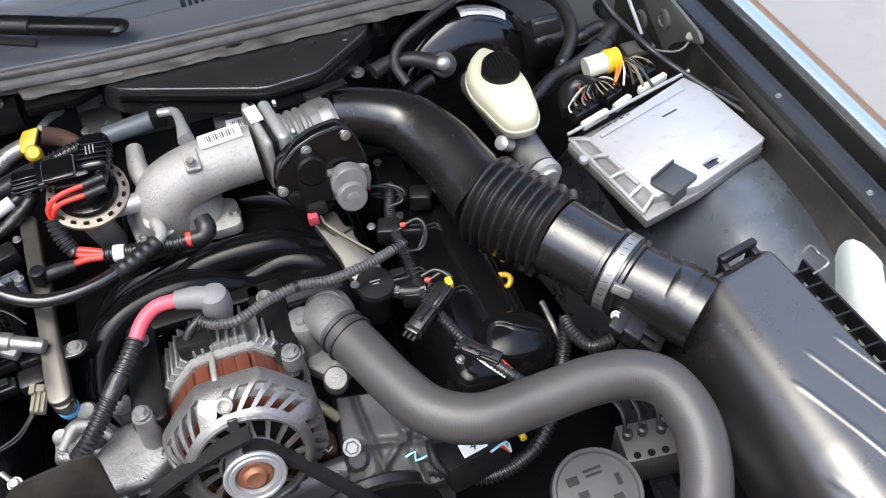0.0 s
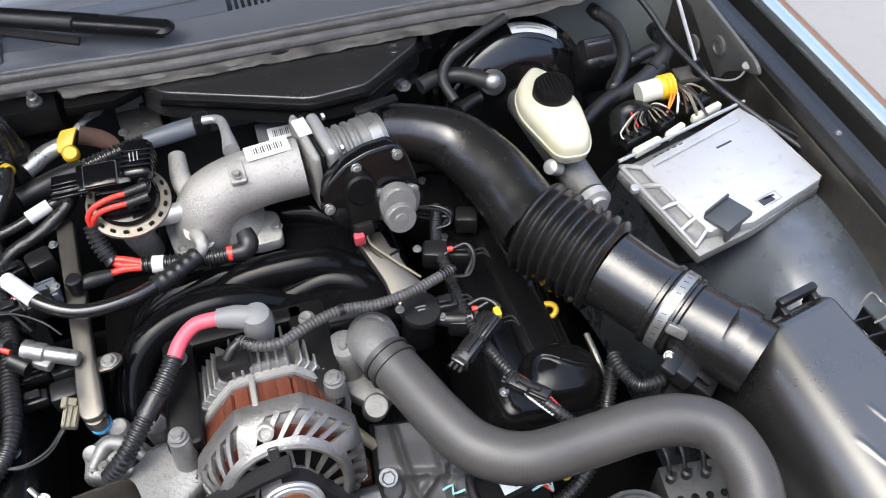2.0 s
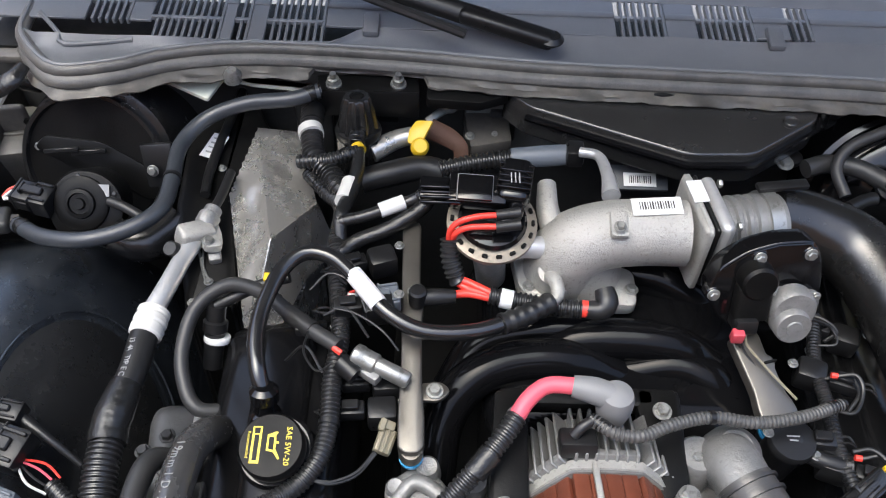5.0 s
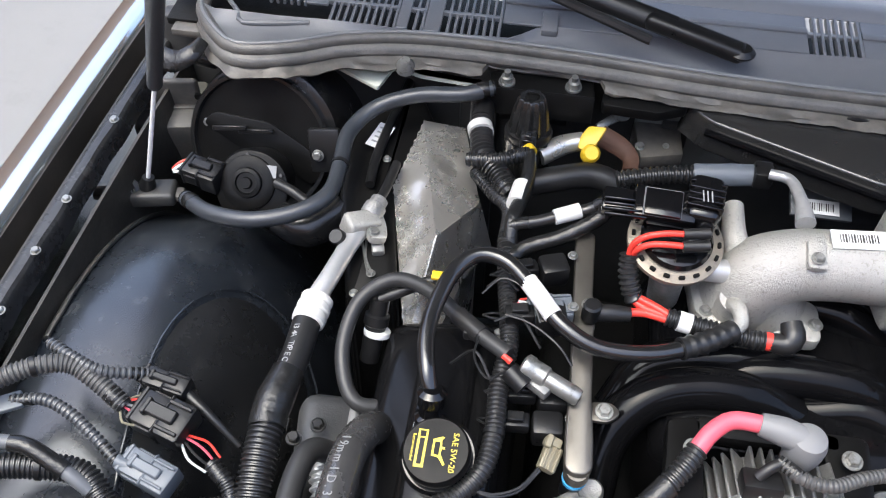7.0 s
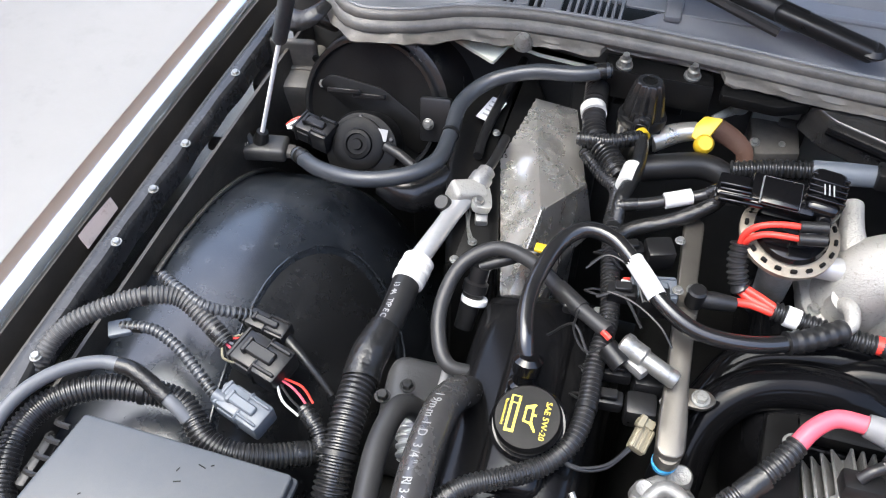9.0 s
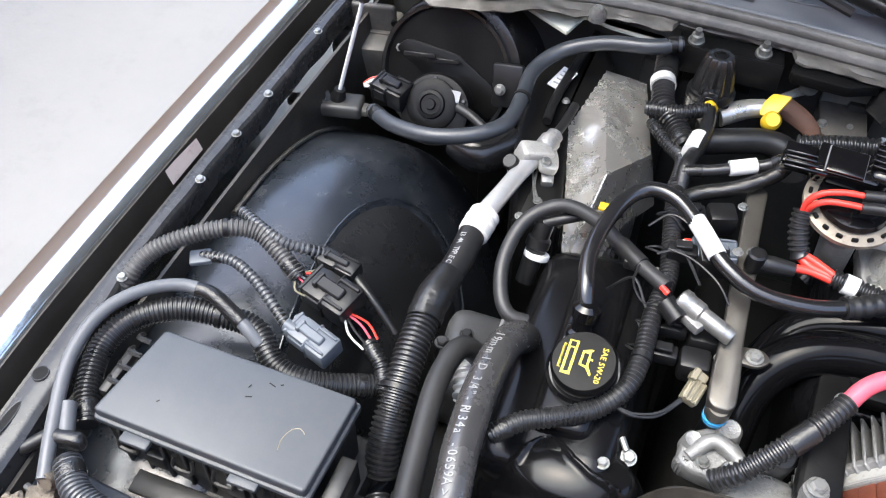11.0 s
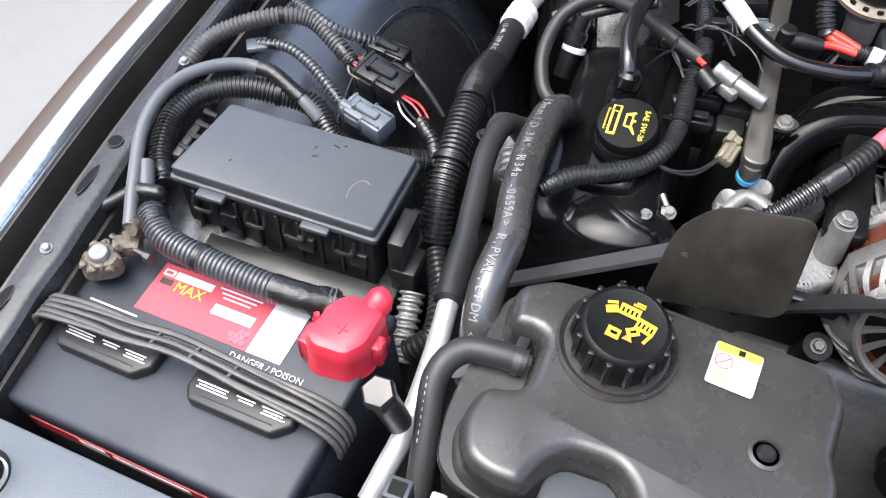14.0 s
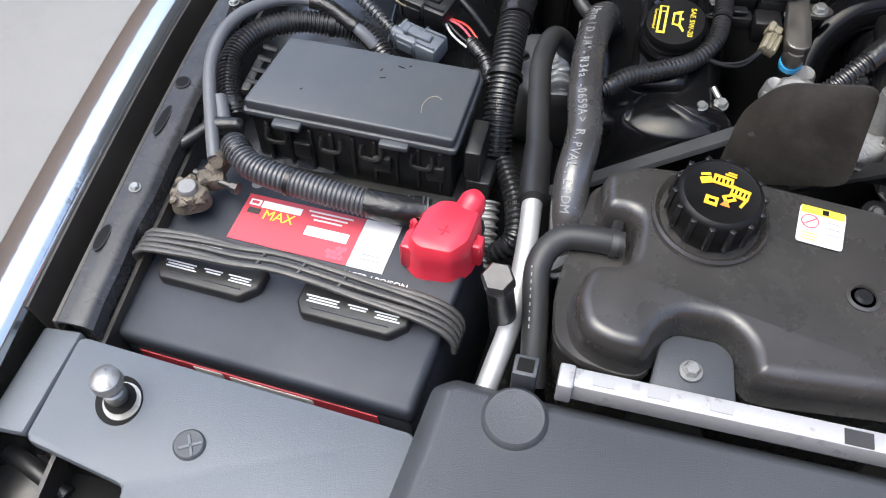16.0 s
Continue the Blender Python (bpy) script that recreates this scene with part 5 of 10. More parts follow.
# ---- alternator, belt, hose ----
def build_alternator():
    t = thing("alternator", (-0.078, 0.47, 0.78), "cast aluminium alternator with copper windings and a steel pulley", "alternator")
    C = Vector((-0.078, 0.0, 0.858))
    back = at((C.x, 0.0, C.z), (0, 1, 0), (0, 0, 1))     # z axis along the shaft to the rear
    R = 0.078

    def facet(a):
        """Radius factor of the eight-sided case at the angle a."""
        return 0.25 + 0.735 / math.cos((a - math.pi / 2 + math.pi / 8) % (math.pi / 4) - math.pi / 8)

    def eight(b):
        for v in b.verts:
            x, z = v.co.x - C.x, v.co.z - C.z
            k = facet(math.atan2(z, x))
            v.co.x, v.co.z = C.x + x * k, C.z + z * k
        return b

    part("rear_housing", eight(lathe([(0.060, 0.585), (R - 0.006, 0.580), (R - 0.003, 0.520), (R, 0.517), (R, 0.506)][::-1], back, 96)), M_CASTGREY, t)
    for deg in (45, 90, 135, 180):
        d = Vector((math.cos(radians(deg)), 0, math.sin(radians(deg))))
        e = d.cross(Vector((0, 1, 0)))
        turned = Matrix((e, Vector((0, 1, 0)), d)).transposed().to_4x4()
        for i in range(7):
            off = e * (-0.027 + 0.009 * i)
            part("cooling_fin", box((0.0030, 0.060, 0.020), Matrix.Translation(C + d * (R - 0.001) + off + Vector((0, 0.547, 0))) @ turned, 0.001, 1), M_CASTGREY, t)
        part("fin_bridge", box((0.058, 0.008, 0.012), Matrix.Translation(C + d * (R + 0.001) + Vector((0, 0.523, 0))) @ turned, 0.002), M_CASTGREY, t)
    part("stator_core", eight(lathe([(R - 0.014, 0.466), (R - 0.012, 0.466), (R - 0.012, 0.514), (R - 0.014, 0.514)], back, 96)), M_DARK, t)
    for i in range(15):
        a = radians(8 + i * 11.2)
        d = Vector((math.cos(a), 0, math.sin(a)))
        m = Matrix.Translation(C + d * (R * facet(a) - 0.007) + Vector((0, 0.491, 0))) @ frame_z(Vector((math.cos(math.pi / 2 + math.pi / 4 * round((a - math.pi / 2) / (math.pi / 4))), 0, math.sin(math.pi / 2 + math.pi / 4 * round((a - math.pi / 2) / (math.pi / 4))))), (0, 1, 0)).to_4x4()
        part("winding", box((0.0142, 0.040, 0.010), m, 0.0016, 2), M_COPPER, t)
    part("rear_ring", eight(lathe([(R - 0.008, 0.509), (R + 0.002, 0.509), (R + 0.002, 0.519), (R - 0.008, 0.519)], back, 96)), M_CAST, t)
    part("front_ring", eight(lathe([(R - 0.010, 0.446), (R + 0.001, 0.452), (R + 0.003, 0.458), (R + 0.003, 0.472), (R - 0.008, 0.473)], back, 96)), M_BELL, t)
    for a in (98,):
        d = Vector((math.cos(radians(a)), 0, math.sin(radians(a))))
        part("tie_bar", box((0.006, 0.048, 0.006), Matrix.Translation(C + d * (R + 0.001) + V(0, 0.491, 0)) @ frame_z(d, (0, 1, 0)).to_4x4(), 0.002), M_CAST, t)
    # front bell: a cast shell with slanted slots round the shoulder and in the face
    part("copper_inside", lathe([(0.052, 0.440), (0.066, 0.444), (0.071, 0.455), (0.072, 0.470)], back, 48), M_COPPER, t)
    part("bell_core", lathe([(0.028, 0.432), (0.050, 0.436), (0.053, 0.448), (0.053, 0.460)], back, 48), M_DARK, t)
    prof = [(0.079, 0.472), (0.0815, 0.469), (0.0815, 0.457), (0.0800, 0.450), (0.0775, 0.444), (0.074, 0.4385), (0.0695, 0.434), (0.065, 0.4305), (0.062, 0.428),
            (0.0605, 0.4240), (0.0575, 0.4225), (0.0545, 0.4235), (0.053, 0.4280), (0.047, 0.4275), (0.041, 0.4265), (0.036, 0.4255), (0.033, 0.4245), (0.030, 0.4235)]
    n_seg = 240
    sb = bmesh.new()
    grid = []
    for k, (r, h) in enumerate(prof):
        lean = 11.0 * min(1.0, max(0.0, (k - 2) / 5)) - 7.0 * min(1.0, max(0.0, (k - 12) / 4))
        row = []
        for i in range(n_seg):
            a = 2 * math.pi * (i + lean) / n_seg
            q = r * (1 + (facet(a) - 1) * min(1.0, max(0.0, (r - 0.058) / 0.018)))
            row.append(sb.verts.new((C.x + q * math.cos(a), h, C.z + q * math.sin(a))))
        grid.append(row)
    for k in range(len(prof) - 1):
        for i in range(n_seg):
            deg = i * 360.0 / n_seg
            solid = min(abs(deg - q) for q in (12, 96, 185, 275, 362)) < 7.0
            if 3 <= k <= 6 and i % 8 < 5 and not solid:
                continue
            if 12 <= k <= 15 and i % 15 < 11:
                continue
            j = (i + 1) % n_seg
            sb.faces.new((grid[k][i], grid[k][j], grid[k + 1][j], grid[k + 1][i]))
    bmesh.ops.recalc_face_normals(sb, faces=sb.faces[:])
    bmesh.ops.solidify(sb, geom=sb.faces[:], thickness=0.0042)
    part("bell", sb, M_BELL, t, "cast aluminium end bell with slanted slots")
    for a in (96,):
        d = Vector((math.cos(radians(a)), 0, math.sin(radians(a))))
        part("boss", lathe([(0.0085, -0.012), (0.0085, 0.004), (0.006, 0.005), (0.005, 0.001), (0.001, 0.001)], at(C + d * 0.072 + V(0, 0.437, 0), (d.x * 0.5, -1, d.z * 0.5)), 20), M_CAST, t)
    part("clip_plate", box((0.010, 0.004, 0.014), Matrix.Translation(C + V(-0.004, 0.421, 0.058)), 0.001, 1), M_DKSTEEL, t)
    front = at((C.x, 0.0, C.z), (0, -1, 0), (0, 0, 1))
    part("pulley", lathe([(0.024, -0.4300), (0.0275, -0.4290), (0.0275, -0.4080), (0.0310, -0.4070), (0.0315, -0.4040), (0.0300, -0.4020), (0.0275, -0.4022), (0.0262, -0.4035), (0.0248, -0.4022), (0.0205, -0.4025), (0.0195, -0.4065), (0.017, -0.4085)], front, 56), M_ALU, t, "pale steel pulley")
    part("pulley_hub", lathe([(0.0180, -0.4095), (0.0180, -0.4060), (0.0165, -0.4045), (0.0125, -0.4045), (0.0115, -0.4015), (0.009, -0.3995), (0.004, -0.4005)], front, 32), M_HUB, t, "rusty pulley hub")
    for x, y, z in ((-0.011, 0.488, 0.930), (-0.168, 0.478, 0.920)):
        part("mount_ear", tube([(x, y + 0.01, z - 0.045), (x, y, z - 0.004)], [0.013, 0.0105], 16, 0.01), M_CASTGREY, t)
        hexbolt(t, (x, y, z), (0, -0.3, 1), 0.0085)
    part("regulator_plug", box((0.034, 0.024, 0.018), Matrix.Translation((-0.103, 0.530, 0.945)), 0.004), M_PLASTIC, t)
    turn = Matrix.Translation((0.002, -0.022, -0.006)) @ Matrix.Translation((C.x, 0.50, C.z)) @ pose(0, 0, 0, -18) @ Matrix.Translation((-C.x, -0.50, -C.z))
    for ch in t.children:
        ch.data.transform(turn)
    br = thing("alternator_bracket", (-0.085, 0.57, 0.90), "black steel alternator bracket with two bolts", "bracket")
    for out in ([(-0.180, 0.47), (-0.172, 0.60), (-0.140, 0.604), (-0.143, 0.47)], [(-0.034, 0.500), (-0.040, 0.606), (0.004, 0.606), (-0.002, 0.470), (-0.020, 0.468)], [(-0.15, 0.585), (-0.15, 0.606), (-0.02, 0.606), (-0.02, 0.585)]):
        part("plate", prism(rounded(out, 0.008, 3), 0.888, 0.905, 0.004), M_BRACKET, br)
    hexbolt(br, (-0.154, 0.561, 0.922), (0, -0.1, 1), 0.0085)
    hexbolt(br, (-0.019, 0.574, 0.916), (0, -0.1, 1), 0.0085)
    bl = thing("drive_belt", (-0.08, 0.385, 0.70), "black ribbed serpentine belt round the pulleys", "drive belt")
    def beltband(points, w=0.020, th=0.004):
        axis = (turn.to_3x3() @ Vector((0, 1, 0))).normalized()
        pts = [Vector(p) for p in points]
        b = bmesh.new()
        rows = []
        for i, p in enumerate(pts):
            d = (pts[min(i + 1, len(pts) - 1)] - pts[max(i - 1, 0)]).normalized()
            n = d.cross(axis).normalized()
            rows.append([b.verts.new(p + axis * (s * w / 2) + n * k) for s, k in ((-1, 0), (1, 0), (1, th), (-1, th))])
        for p, q in zip(rows, rows[1:]):
            for k in range(4):
                b.faces.new((p[k], p[(k + 1) % 4], q[(k + 1) % 4], q[k]))
        b.faces.new(rows[0])
        b.faces.new(rows[-1][::-1])
        return b
    run = []
    for i in range(15):
        a = radians(97 - i * 4.5)
        run.append((C.x + 0.0280 * math.cos(a), 0.418, C.z + 0.0280 * math.sin(a)))
    run += [(run[-1][0] + 0.134, 0.418, run[-1][2] - 0.199)]
    run = [turn @ Vector(p) for p in run]
    across = (turn.to_3x3() @ Vector((0, 1, 0))).normalized()
    part("run", beltband(run, 0.022), M_RUBBER, bl)
    for k in range(5):
        part("rib", beltband([p + across * (-0.0088 + 0.0044 * k) for p in run], 0.0022, -0.0022), M_RUBBER, bl)
    near = [Vector((-0.066 - 0.0277 * k, 0.405 + 0.002 * k, (0.930, 0.919, 0.903, 0.885, 0.866, 0.846, 0.826)[k])) for k in range(7)]
    part("run", beltband(near[::-1], 0.022), M_RUBBER, bl)
    left = [Vector((-0.470 + 0.182 * k / 6, 0.405, 0.757 + 0.150 * k / 6)) for k in range(7)]
    part("run", beltband(left, 0.022), M_BELT, bl, "worn grey back of the belt")
    for k in range(6):
        part("rib", beltband([p + across * (-0.0092 + 0.0037 * k) for p in left], 0.0026, -0.0016), M_BELT, bl)


def build_radiator_hose():
    t = thing("radiator_hose", (0.2, 0.36, 0.80), "thick grey rubber upper radiator hose with an s-bend", "radiator hose")
    p = [(0.047, 0.511, 0.905), (0.062, 0.477, 0.903), (0.083, 0.426, 0.900), (0.108, 0.384, 0.897), (0.150, 0.360, 0.895), (0.211, 0.358, 0.895), (0.268, 0.358, 0.897), (0.312, 0.350, 0.897), (0.342, 0.328, 0.893), (0.353, 0.286, 0.880), (0.344, 0.243, 0.862), (0.325, 0.204, 0.840)]
    part("hose", tube(p, 0.0258, 40, ribs=0.0030, depth=0.00004), M_HOSE, t)
    d = (V(p[1]) - V(p[0])).normalized()
    for k in (0.006, 0.018):
        part("hose_clamp", lathe([(0.0268, -0.0016), (0.0285, -0.0016), (0.0285, 0.0016), (0.0268, 0.0016)], at(V(p[0]) + d * k, d), 32), M_DKSTEEL, t)
    e = thing("thermostat_housing", (0.045, 0.564, 0.860), "dull cast aluminium thermostat elbow", "thermostat housing")
    part("elbow", tube([(0.055, 0.570, 0.800), (0.045, 0.551, 0.860), (0.040, 0.536, 0.898), (0.050, 0.501, 0.905)], [0.026, 0.026, 0.027, 0.025], 24, 0.006), M_CASTGREY, e)
    part("ball", lathe([(0.012, -0.026), (0.024, -0.016), (0.029, 0.0), (0.025, 0.015), (0.014, 0.026)], at((0.043, 0.542, 0.893)), 28), M_CASTGREY, e)
    part("flange", prism(rounded([(0.0, 0.512), (0.015, 0.545), (0.055, 0.545), (0.064, 0.498), (0.030, 0.478)], 0.010), 0.838, 0.858, 0.004), M_CASTGREY, e)
    part("boss", lathe([(0.019, -0.06), (0.020, 0.0), (0.017, 0.004)], at((0.012, 0.539, 0.900)), 28), M_CASTGREY, e)
    hexbolt(e, (0.010, 0.535, 0.903), (0, 0, 1), 0.006)
    part("boss", lathe([(0.014, -0.05), (0.014, 0.0), (0.012, 0.003)], at((0.029, 0.484, 0.855), (0, -0.5, 1)), 24), M_CASTGREY, e)


# ---- throttle and intake manifold ----
def build_throttle():
    t = thing("throttle_elbow", (-0.06, 0.72, 0.88), "rough cast aluminium intake elbow with a barcode label", "intake elbow")
    p = [(0.020, 0.757, 0.958), (-0.022, 0.757, 0.957), (-0.061, 0.755, 0.953), (-0.091, 0.751, 0.938), (-0.101, 0.750, 0.905), (-0.101, 0.753, 0.880)]
    part("pipe", tube(p, [0.034, 0.034, 0.035, 0.037, 0.038, 0.036], 32, 0.006), M_CAST, t)
    base = [(-0.148, 0.767, 0.893), (-0.143, 0.719, 0.893), (-0.116, 0.715, 0.893), (-0.089, 0.725, 0.893), (-0.052, 0.712, 0.893), (-0.020, 0.713, 0.893), (-0.019, 0.760, 0.893), (-0.043, 0.769, 0.893), (-0.091, 0.788, 0.893)]
    part("base_flange", prism(rounded([(q[0], q[1]) for q in base], 0.010, 4), 0.876, 0.893, 0.003), M_CAST, t)
    part("foot", tube([(-0.093, 0.759, 0.935), (-0.086, 0.760, 0.912), (-0.080, 0.763, 0.890)], [0.040, 0.042, 0.048], 32, 0.005), M_CAST, t)
    for q in ((-0.134, 0.730, 0.894), (-0.025, 0.733, 0.894), (-0.087, 0.728, 0.897)):
        hexbolt(t, q, (0, 0, 1), 0.007)
    lug = [(-0.152, 0.774, 0.902), (-0.144, 0.722, 0.902), (-0.121, 0.708, 0.902), (-0.090, 0.726, 0.902), (-0.089, 0.769, 0.902), (-0.127, 0.787, 0.902)]
    part("side_lug", prism(rounded([(q[0], q[1]) for q in lug], 0.010, 4), 0.884, 0.902, 0.003), M_CAST, t)
    hexbolt(t, (-0.134, 0.726, 0.903), (0, 0, 1), 0.0065)
    part("port_cone", lathe([(0.020, -0.030), (0.017, -0.008), (0.014, 0.0), (0.014, 0.004)], at((-0.113, 0.724, 0.928), (-0.1, -0.35, 1)), 24), M_CAST, t)
    part("pad", box((0.018, 0.030, 0.008), at((-0.053, 0.740, 0.986), (0, -0.25, 1)), 0.003), M_CAST, t)
    hexbolt(t, tuple(V((-0.054, 0.732, 0.992))), (0, -0.25, 1), 0.0060)
    part("boss", lathe([(0.012, -0.03), (0.012, 0.0), (0.010, 0.003)], at((-0.106, 0.718, 0.915), (0, -0.5, 1)), 20), M_CAST, t)
    part("side_stub", tube([(-0.117, 0.818, 0.960), (-0.117, 0.784, 0.955), (-0.109, 0.760, 0.945)], [0.010, 0.012, 0.014], 16, 0.006), M_CAST, t)
    part("side_port", tube([(-0.167, 0.738, 0.945), (-0.137, 0.742, 0.945), (-0.107, 0.748, 0.940)], [0.009, 0.011, 0.013], 16, 0.006), M_ALU, t)
    part("neck_pipe", tube([(-0.079, 0.865, 0.965), (-0.060, 0.856, 0.968), (-0.055, 0.820, 0.975), (-0.054, 0.790, 0.975)], [0.0055, 0.0055, 0.0065, 0.010], 14, 0.004), M_ALU, t)
    c = V((-0.015, 0.759, 0.994))
    lm = at(c, (0, -0.18, 1))
    lm = lm @ pose(0, 0, 0, 0, 0, 5)
    lab = part("label", box((0.050, 0.020, 0.0008), lm, 0), M_WHITE, t, "white barcode label", smooth=False)
    for i in range(14):
        bar(lab, lm @ Matrix.Translation((-0.017 + 0.0026 * i, 0.001, 0.0006)), 0.0007 + 0.0009 * ((i * 7) % 3) / 2, 0.009, M_DKSTEEL)
    f = V((0.029, 0.770, 0.947))
    b = thing("throttle_assembly", tuple(f), "machined aluminium throttle body with a black plastic cover", "throttle body")
    rz = 9
    def loc(dx, dy=0.0, dz=0.0):
        return Matrix.Translation(f) @ pose(0, 0, 0, 0, 0, rz) @ Matrix.Translation((dx, dy, dz))
    part("elbow_flange", box((0.012, 0.086, 0.092), loc(0.0), 0.008, 3), M_CAST, b)
    part("gasket", box((0.005, 0.080, 0.086), loc(0.009), 0.003), M_PLASTIC, b)
    part("body_flange", box((0.016, 0.078, 0.086), loc(0.021), 0.008, 3), M_ALU, b)
    part("bore", lathe([(0.034, 0.02), (0.034, 0.034), (0.031, 0.036), (0.031, 0.039), (0.034, 0.041), (0.034, 0.045), (0.031, 0.047), (0.031, 0.050), (0.034, 0.052), (0.034, 0.056), (0.031, 0.058), (0.031, 0.061), (0.034, 0.063), (0.034, 0.070), (0.032, 0.095)], loc(0.0) @ pose(0, 0, 0, 0, 90, 0), 36), M_CASTGREY, b)
    part("hose_clamp", lathe([(0.0355, 0.074), (0.037, 0.074), (0.037, 0.088), (0.0355, 0.088)], loc(0.0) @ pose(0, 0, 0, 0, 90, 0), 36), M_ZINC, b)
    part("clamp_strip", box((0.055, 0.012, 0.006), loc(0.098, 0.020, 0.036), 0.002), M_PLASTIC, b)
    for dy, dz in ((0.03, 0.036), (-0.03, 0.036), (-0.03, -0.036)):
        hexbolt(b, tuple((loc(0.032, dy, dz)).translation), (1, 0.15, 0), 0.006, washer=False)
    part("white_tag", box((0.016, 0.030, 0.001), loc(0.002, 0.012, 0.0468), 0), M_WHITE, b)
    # black cover toward the front
    o = V((0.083, 0.682, 0.960))
    cm = at(o, (0.06, -0.94, 0.33), (0, 0, 1))
    face = cm.to_3x3() @ Vector((0, 0, 1))
    pts = [(-0.055, -0.001), (-0.046, 0.0285), (-0.022, 0.047), (0.006, 0.0555), (0.038, 0.057), (0.049, 0.042), (0.057, 0.006), (0.053, -0.030), (0.013, -0.048), (-0.016, -0.048), (-0.040, -0.028)]
    cov = part("cover", prism(rounded(pts, 0.009, 3), -0.026, 0.0, 0.003, 3, m=cm), M_GLOSS, b, "black plastic sensor cover")
    part("cover_rim", tube([cm @ Vector((x * 0.93, y * 0.93 + 0.0005, 0.0004)) for x, y in pts[1:6]], 0.0012, 6, 0.005, smooth_curve=False), M_GLOSS, cov)
    for x, y in ((-0.010, 0.039), (0.038, 0.042), (-0.048, -0.001)):
        part("screw_boss", lathe([(0.0085, -0.010), (0.0080, 0.0), (0.0070, 0.001)], cm @ Matrix.Translation((x, y, 0)), 20), M_GLOSS, cov)
        hexbolt(b, tuple(cm @ Vector((x, y, 0.0012))), face, 0.0060)
    part("sensor_cap", lathe([(0.0180, -0.004), (0.0175, 0.017), (0.0150, 0.020), (0.006, 0.0205)], cm @ Matrix.Translation((-0.012, 0.020, 0.0)), 32), M_BRACKET, cov)
    part("sensor_skirt", box((0.034, 0.040, 0.018), cm @ Matrix.Translation((-0.013, -0.004, 0.008)), 0.005, 3), M_BRACKET, cov)
    mo = part("motor_plate", prism(rounded([(0.003, 0.010), (0.053, 0.003), (0.056, -0.012), (0.050, -0.031), (0.014, -0.037), (-0.002, -0.022)], 0.006, 3), 0.0, 0.006, 0.002, m=cm), M_CASTGREY, b, "cast aluminium throttle motor")
    part("motor_body", lathe([(0.0225, 0.004), (0.0215, 0.018), (0.0195, 0.0205), (0.010, 0.021)], cm @ Matrix.Translation((0.026, -0.010, 0.0)), 40), M_CASTGREY, mo)
    part("motor_can", lathe([(0.0180, 0.010), (0.0175, 0.027), (0.0160, 0.029), (0.0080, 0.029), (0.0072, 0.0305), (0.003, 0.031)], cm @ Matrix.Translation((0.024, -0.0225, 0.0)), 40), M_CASTGREY, mo)
    for x, y in ((0.007, 0.005), (0.050, -0.001), (0.003, -0.023)):
        hexbolt(b, tuple(cm @ Vector((x, y, 0.0065))), face, 0.0042)
    part("sensor_plug", box((0.022, 0.016, 0.026), cm @ Matrix.Translation((-0.018, -0.026, 0.010)), 0.003), M_PLASTIC, b)
    for q, mt in (([(0.068, 0.652, 0.938), (0.070, 0.647, 0.925), (0.087, 0.628, 0.915), (0.114, 0.598, 0.905)], M_TAN), ([(0.066, 0.652, 0.936), (0.067, 0.647, 0.920), (0.081, 0.629, 0.910), (0.111, 0.599, 0.900)], M_RUBBER)):
        part("wire", tube(q, 0.0014, 6, 0.005), mt, b)
    part("red_plug", box((0.012, 0.010, 0.014), Matrix.Translation((0.059, 0.648, 0.935)), 0.002), M_REDLABEL, b)


def build_throttle_surroundings():
    k = thing("round_sensor", (0.103, 0.564, 0.880), "round black sensor cap with small raised marks", "sensor")
    m = at((0.102, 0.558, 0.902), (0.05, -0.1, 1))
    part("can", lathe([(0.019, -0.06), (0.019, -0.012), (0.0225, -0.008), (0.0225, -0.001), (0.021, 0.001), (0.006, 0.0012)], m, 36), M_PLASTIC, k)
    for i in range(2):
        part("mark", box((0.012 - 0.004 * i, 0.0014, 0.0006), m @ Matrix.Translation((0, 0.002 - 0.004 * i, 0.0014)), 0), M_TEXTDIM, k)
    part("side_port", tube([(0.117, 0.551, 0.888), (0.133, 0.543, 0.888), (0.154, 0.538, 0.886)], [0.008, 0.009, 0.010], 14, 0.006), M_PLASTIC, k)
    part("collar", tube([(0.150, 0.540, 0.886), (0.156, 0.539, 0.887)], 0.011, 14, 0.004), M_TAPE, k)
    s = thing("barcode_bracket", (0.014, 0.928, 0.860), "grey bracket with a white barcode sticker", "bracket")
    m = at((0.015, 0.933, 0.860), (0, -0.35, 1))
    part("plate", box((0.070, 0.034, 0.006), m @ Matrix.Translation((0, 0.004, -0.004)), 0.002), M_PANEL_D, s)
    lab = part("label", box((0.040, 0.018, 0.0008), m, 0), M_WHITE, s, "white barcode sticker", smooth=False)
    for i in range(11):
        bar(lab, m @ Matrix.Translation((-0.013 + 0.0026 * i, 0.0, 0.0006)), 0.0007 + 0.0009 * ((i * 5) % 3) / 2, 0.010, M_DKSTEEL)
    for q in ([(0.141, 0.704, 0.900), (0.161, 0.695, 0.905), (0.176, 0.683, 0.900), (0.165, 0.677, 0.890)], [(0.160, 0.626, 0.905), (0.176, 0.624, 0.910), (0.180, 0.609, 0.905), (0.168, 0.589, 0.900), (0.149, 0.595, 0.895)], [(0.161, 0.541, 0.900), (0.178, 0.542, 0.905), (0.185, 0.534, 0.900)]):
        k = thing("loose_wire", q[0], "thin black looped wire beside the valve cover", "wire", "loose wires")
        part("wire", tube(q, 0.0020, 8, 0.004), M_RUBBER, k)
        part("tip", tube([q[0], V(q[0]) + V(-0.006, 0.001, 0)], 0.0030, 8, 0.003), M_REDWIRE, k)


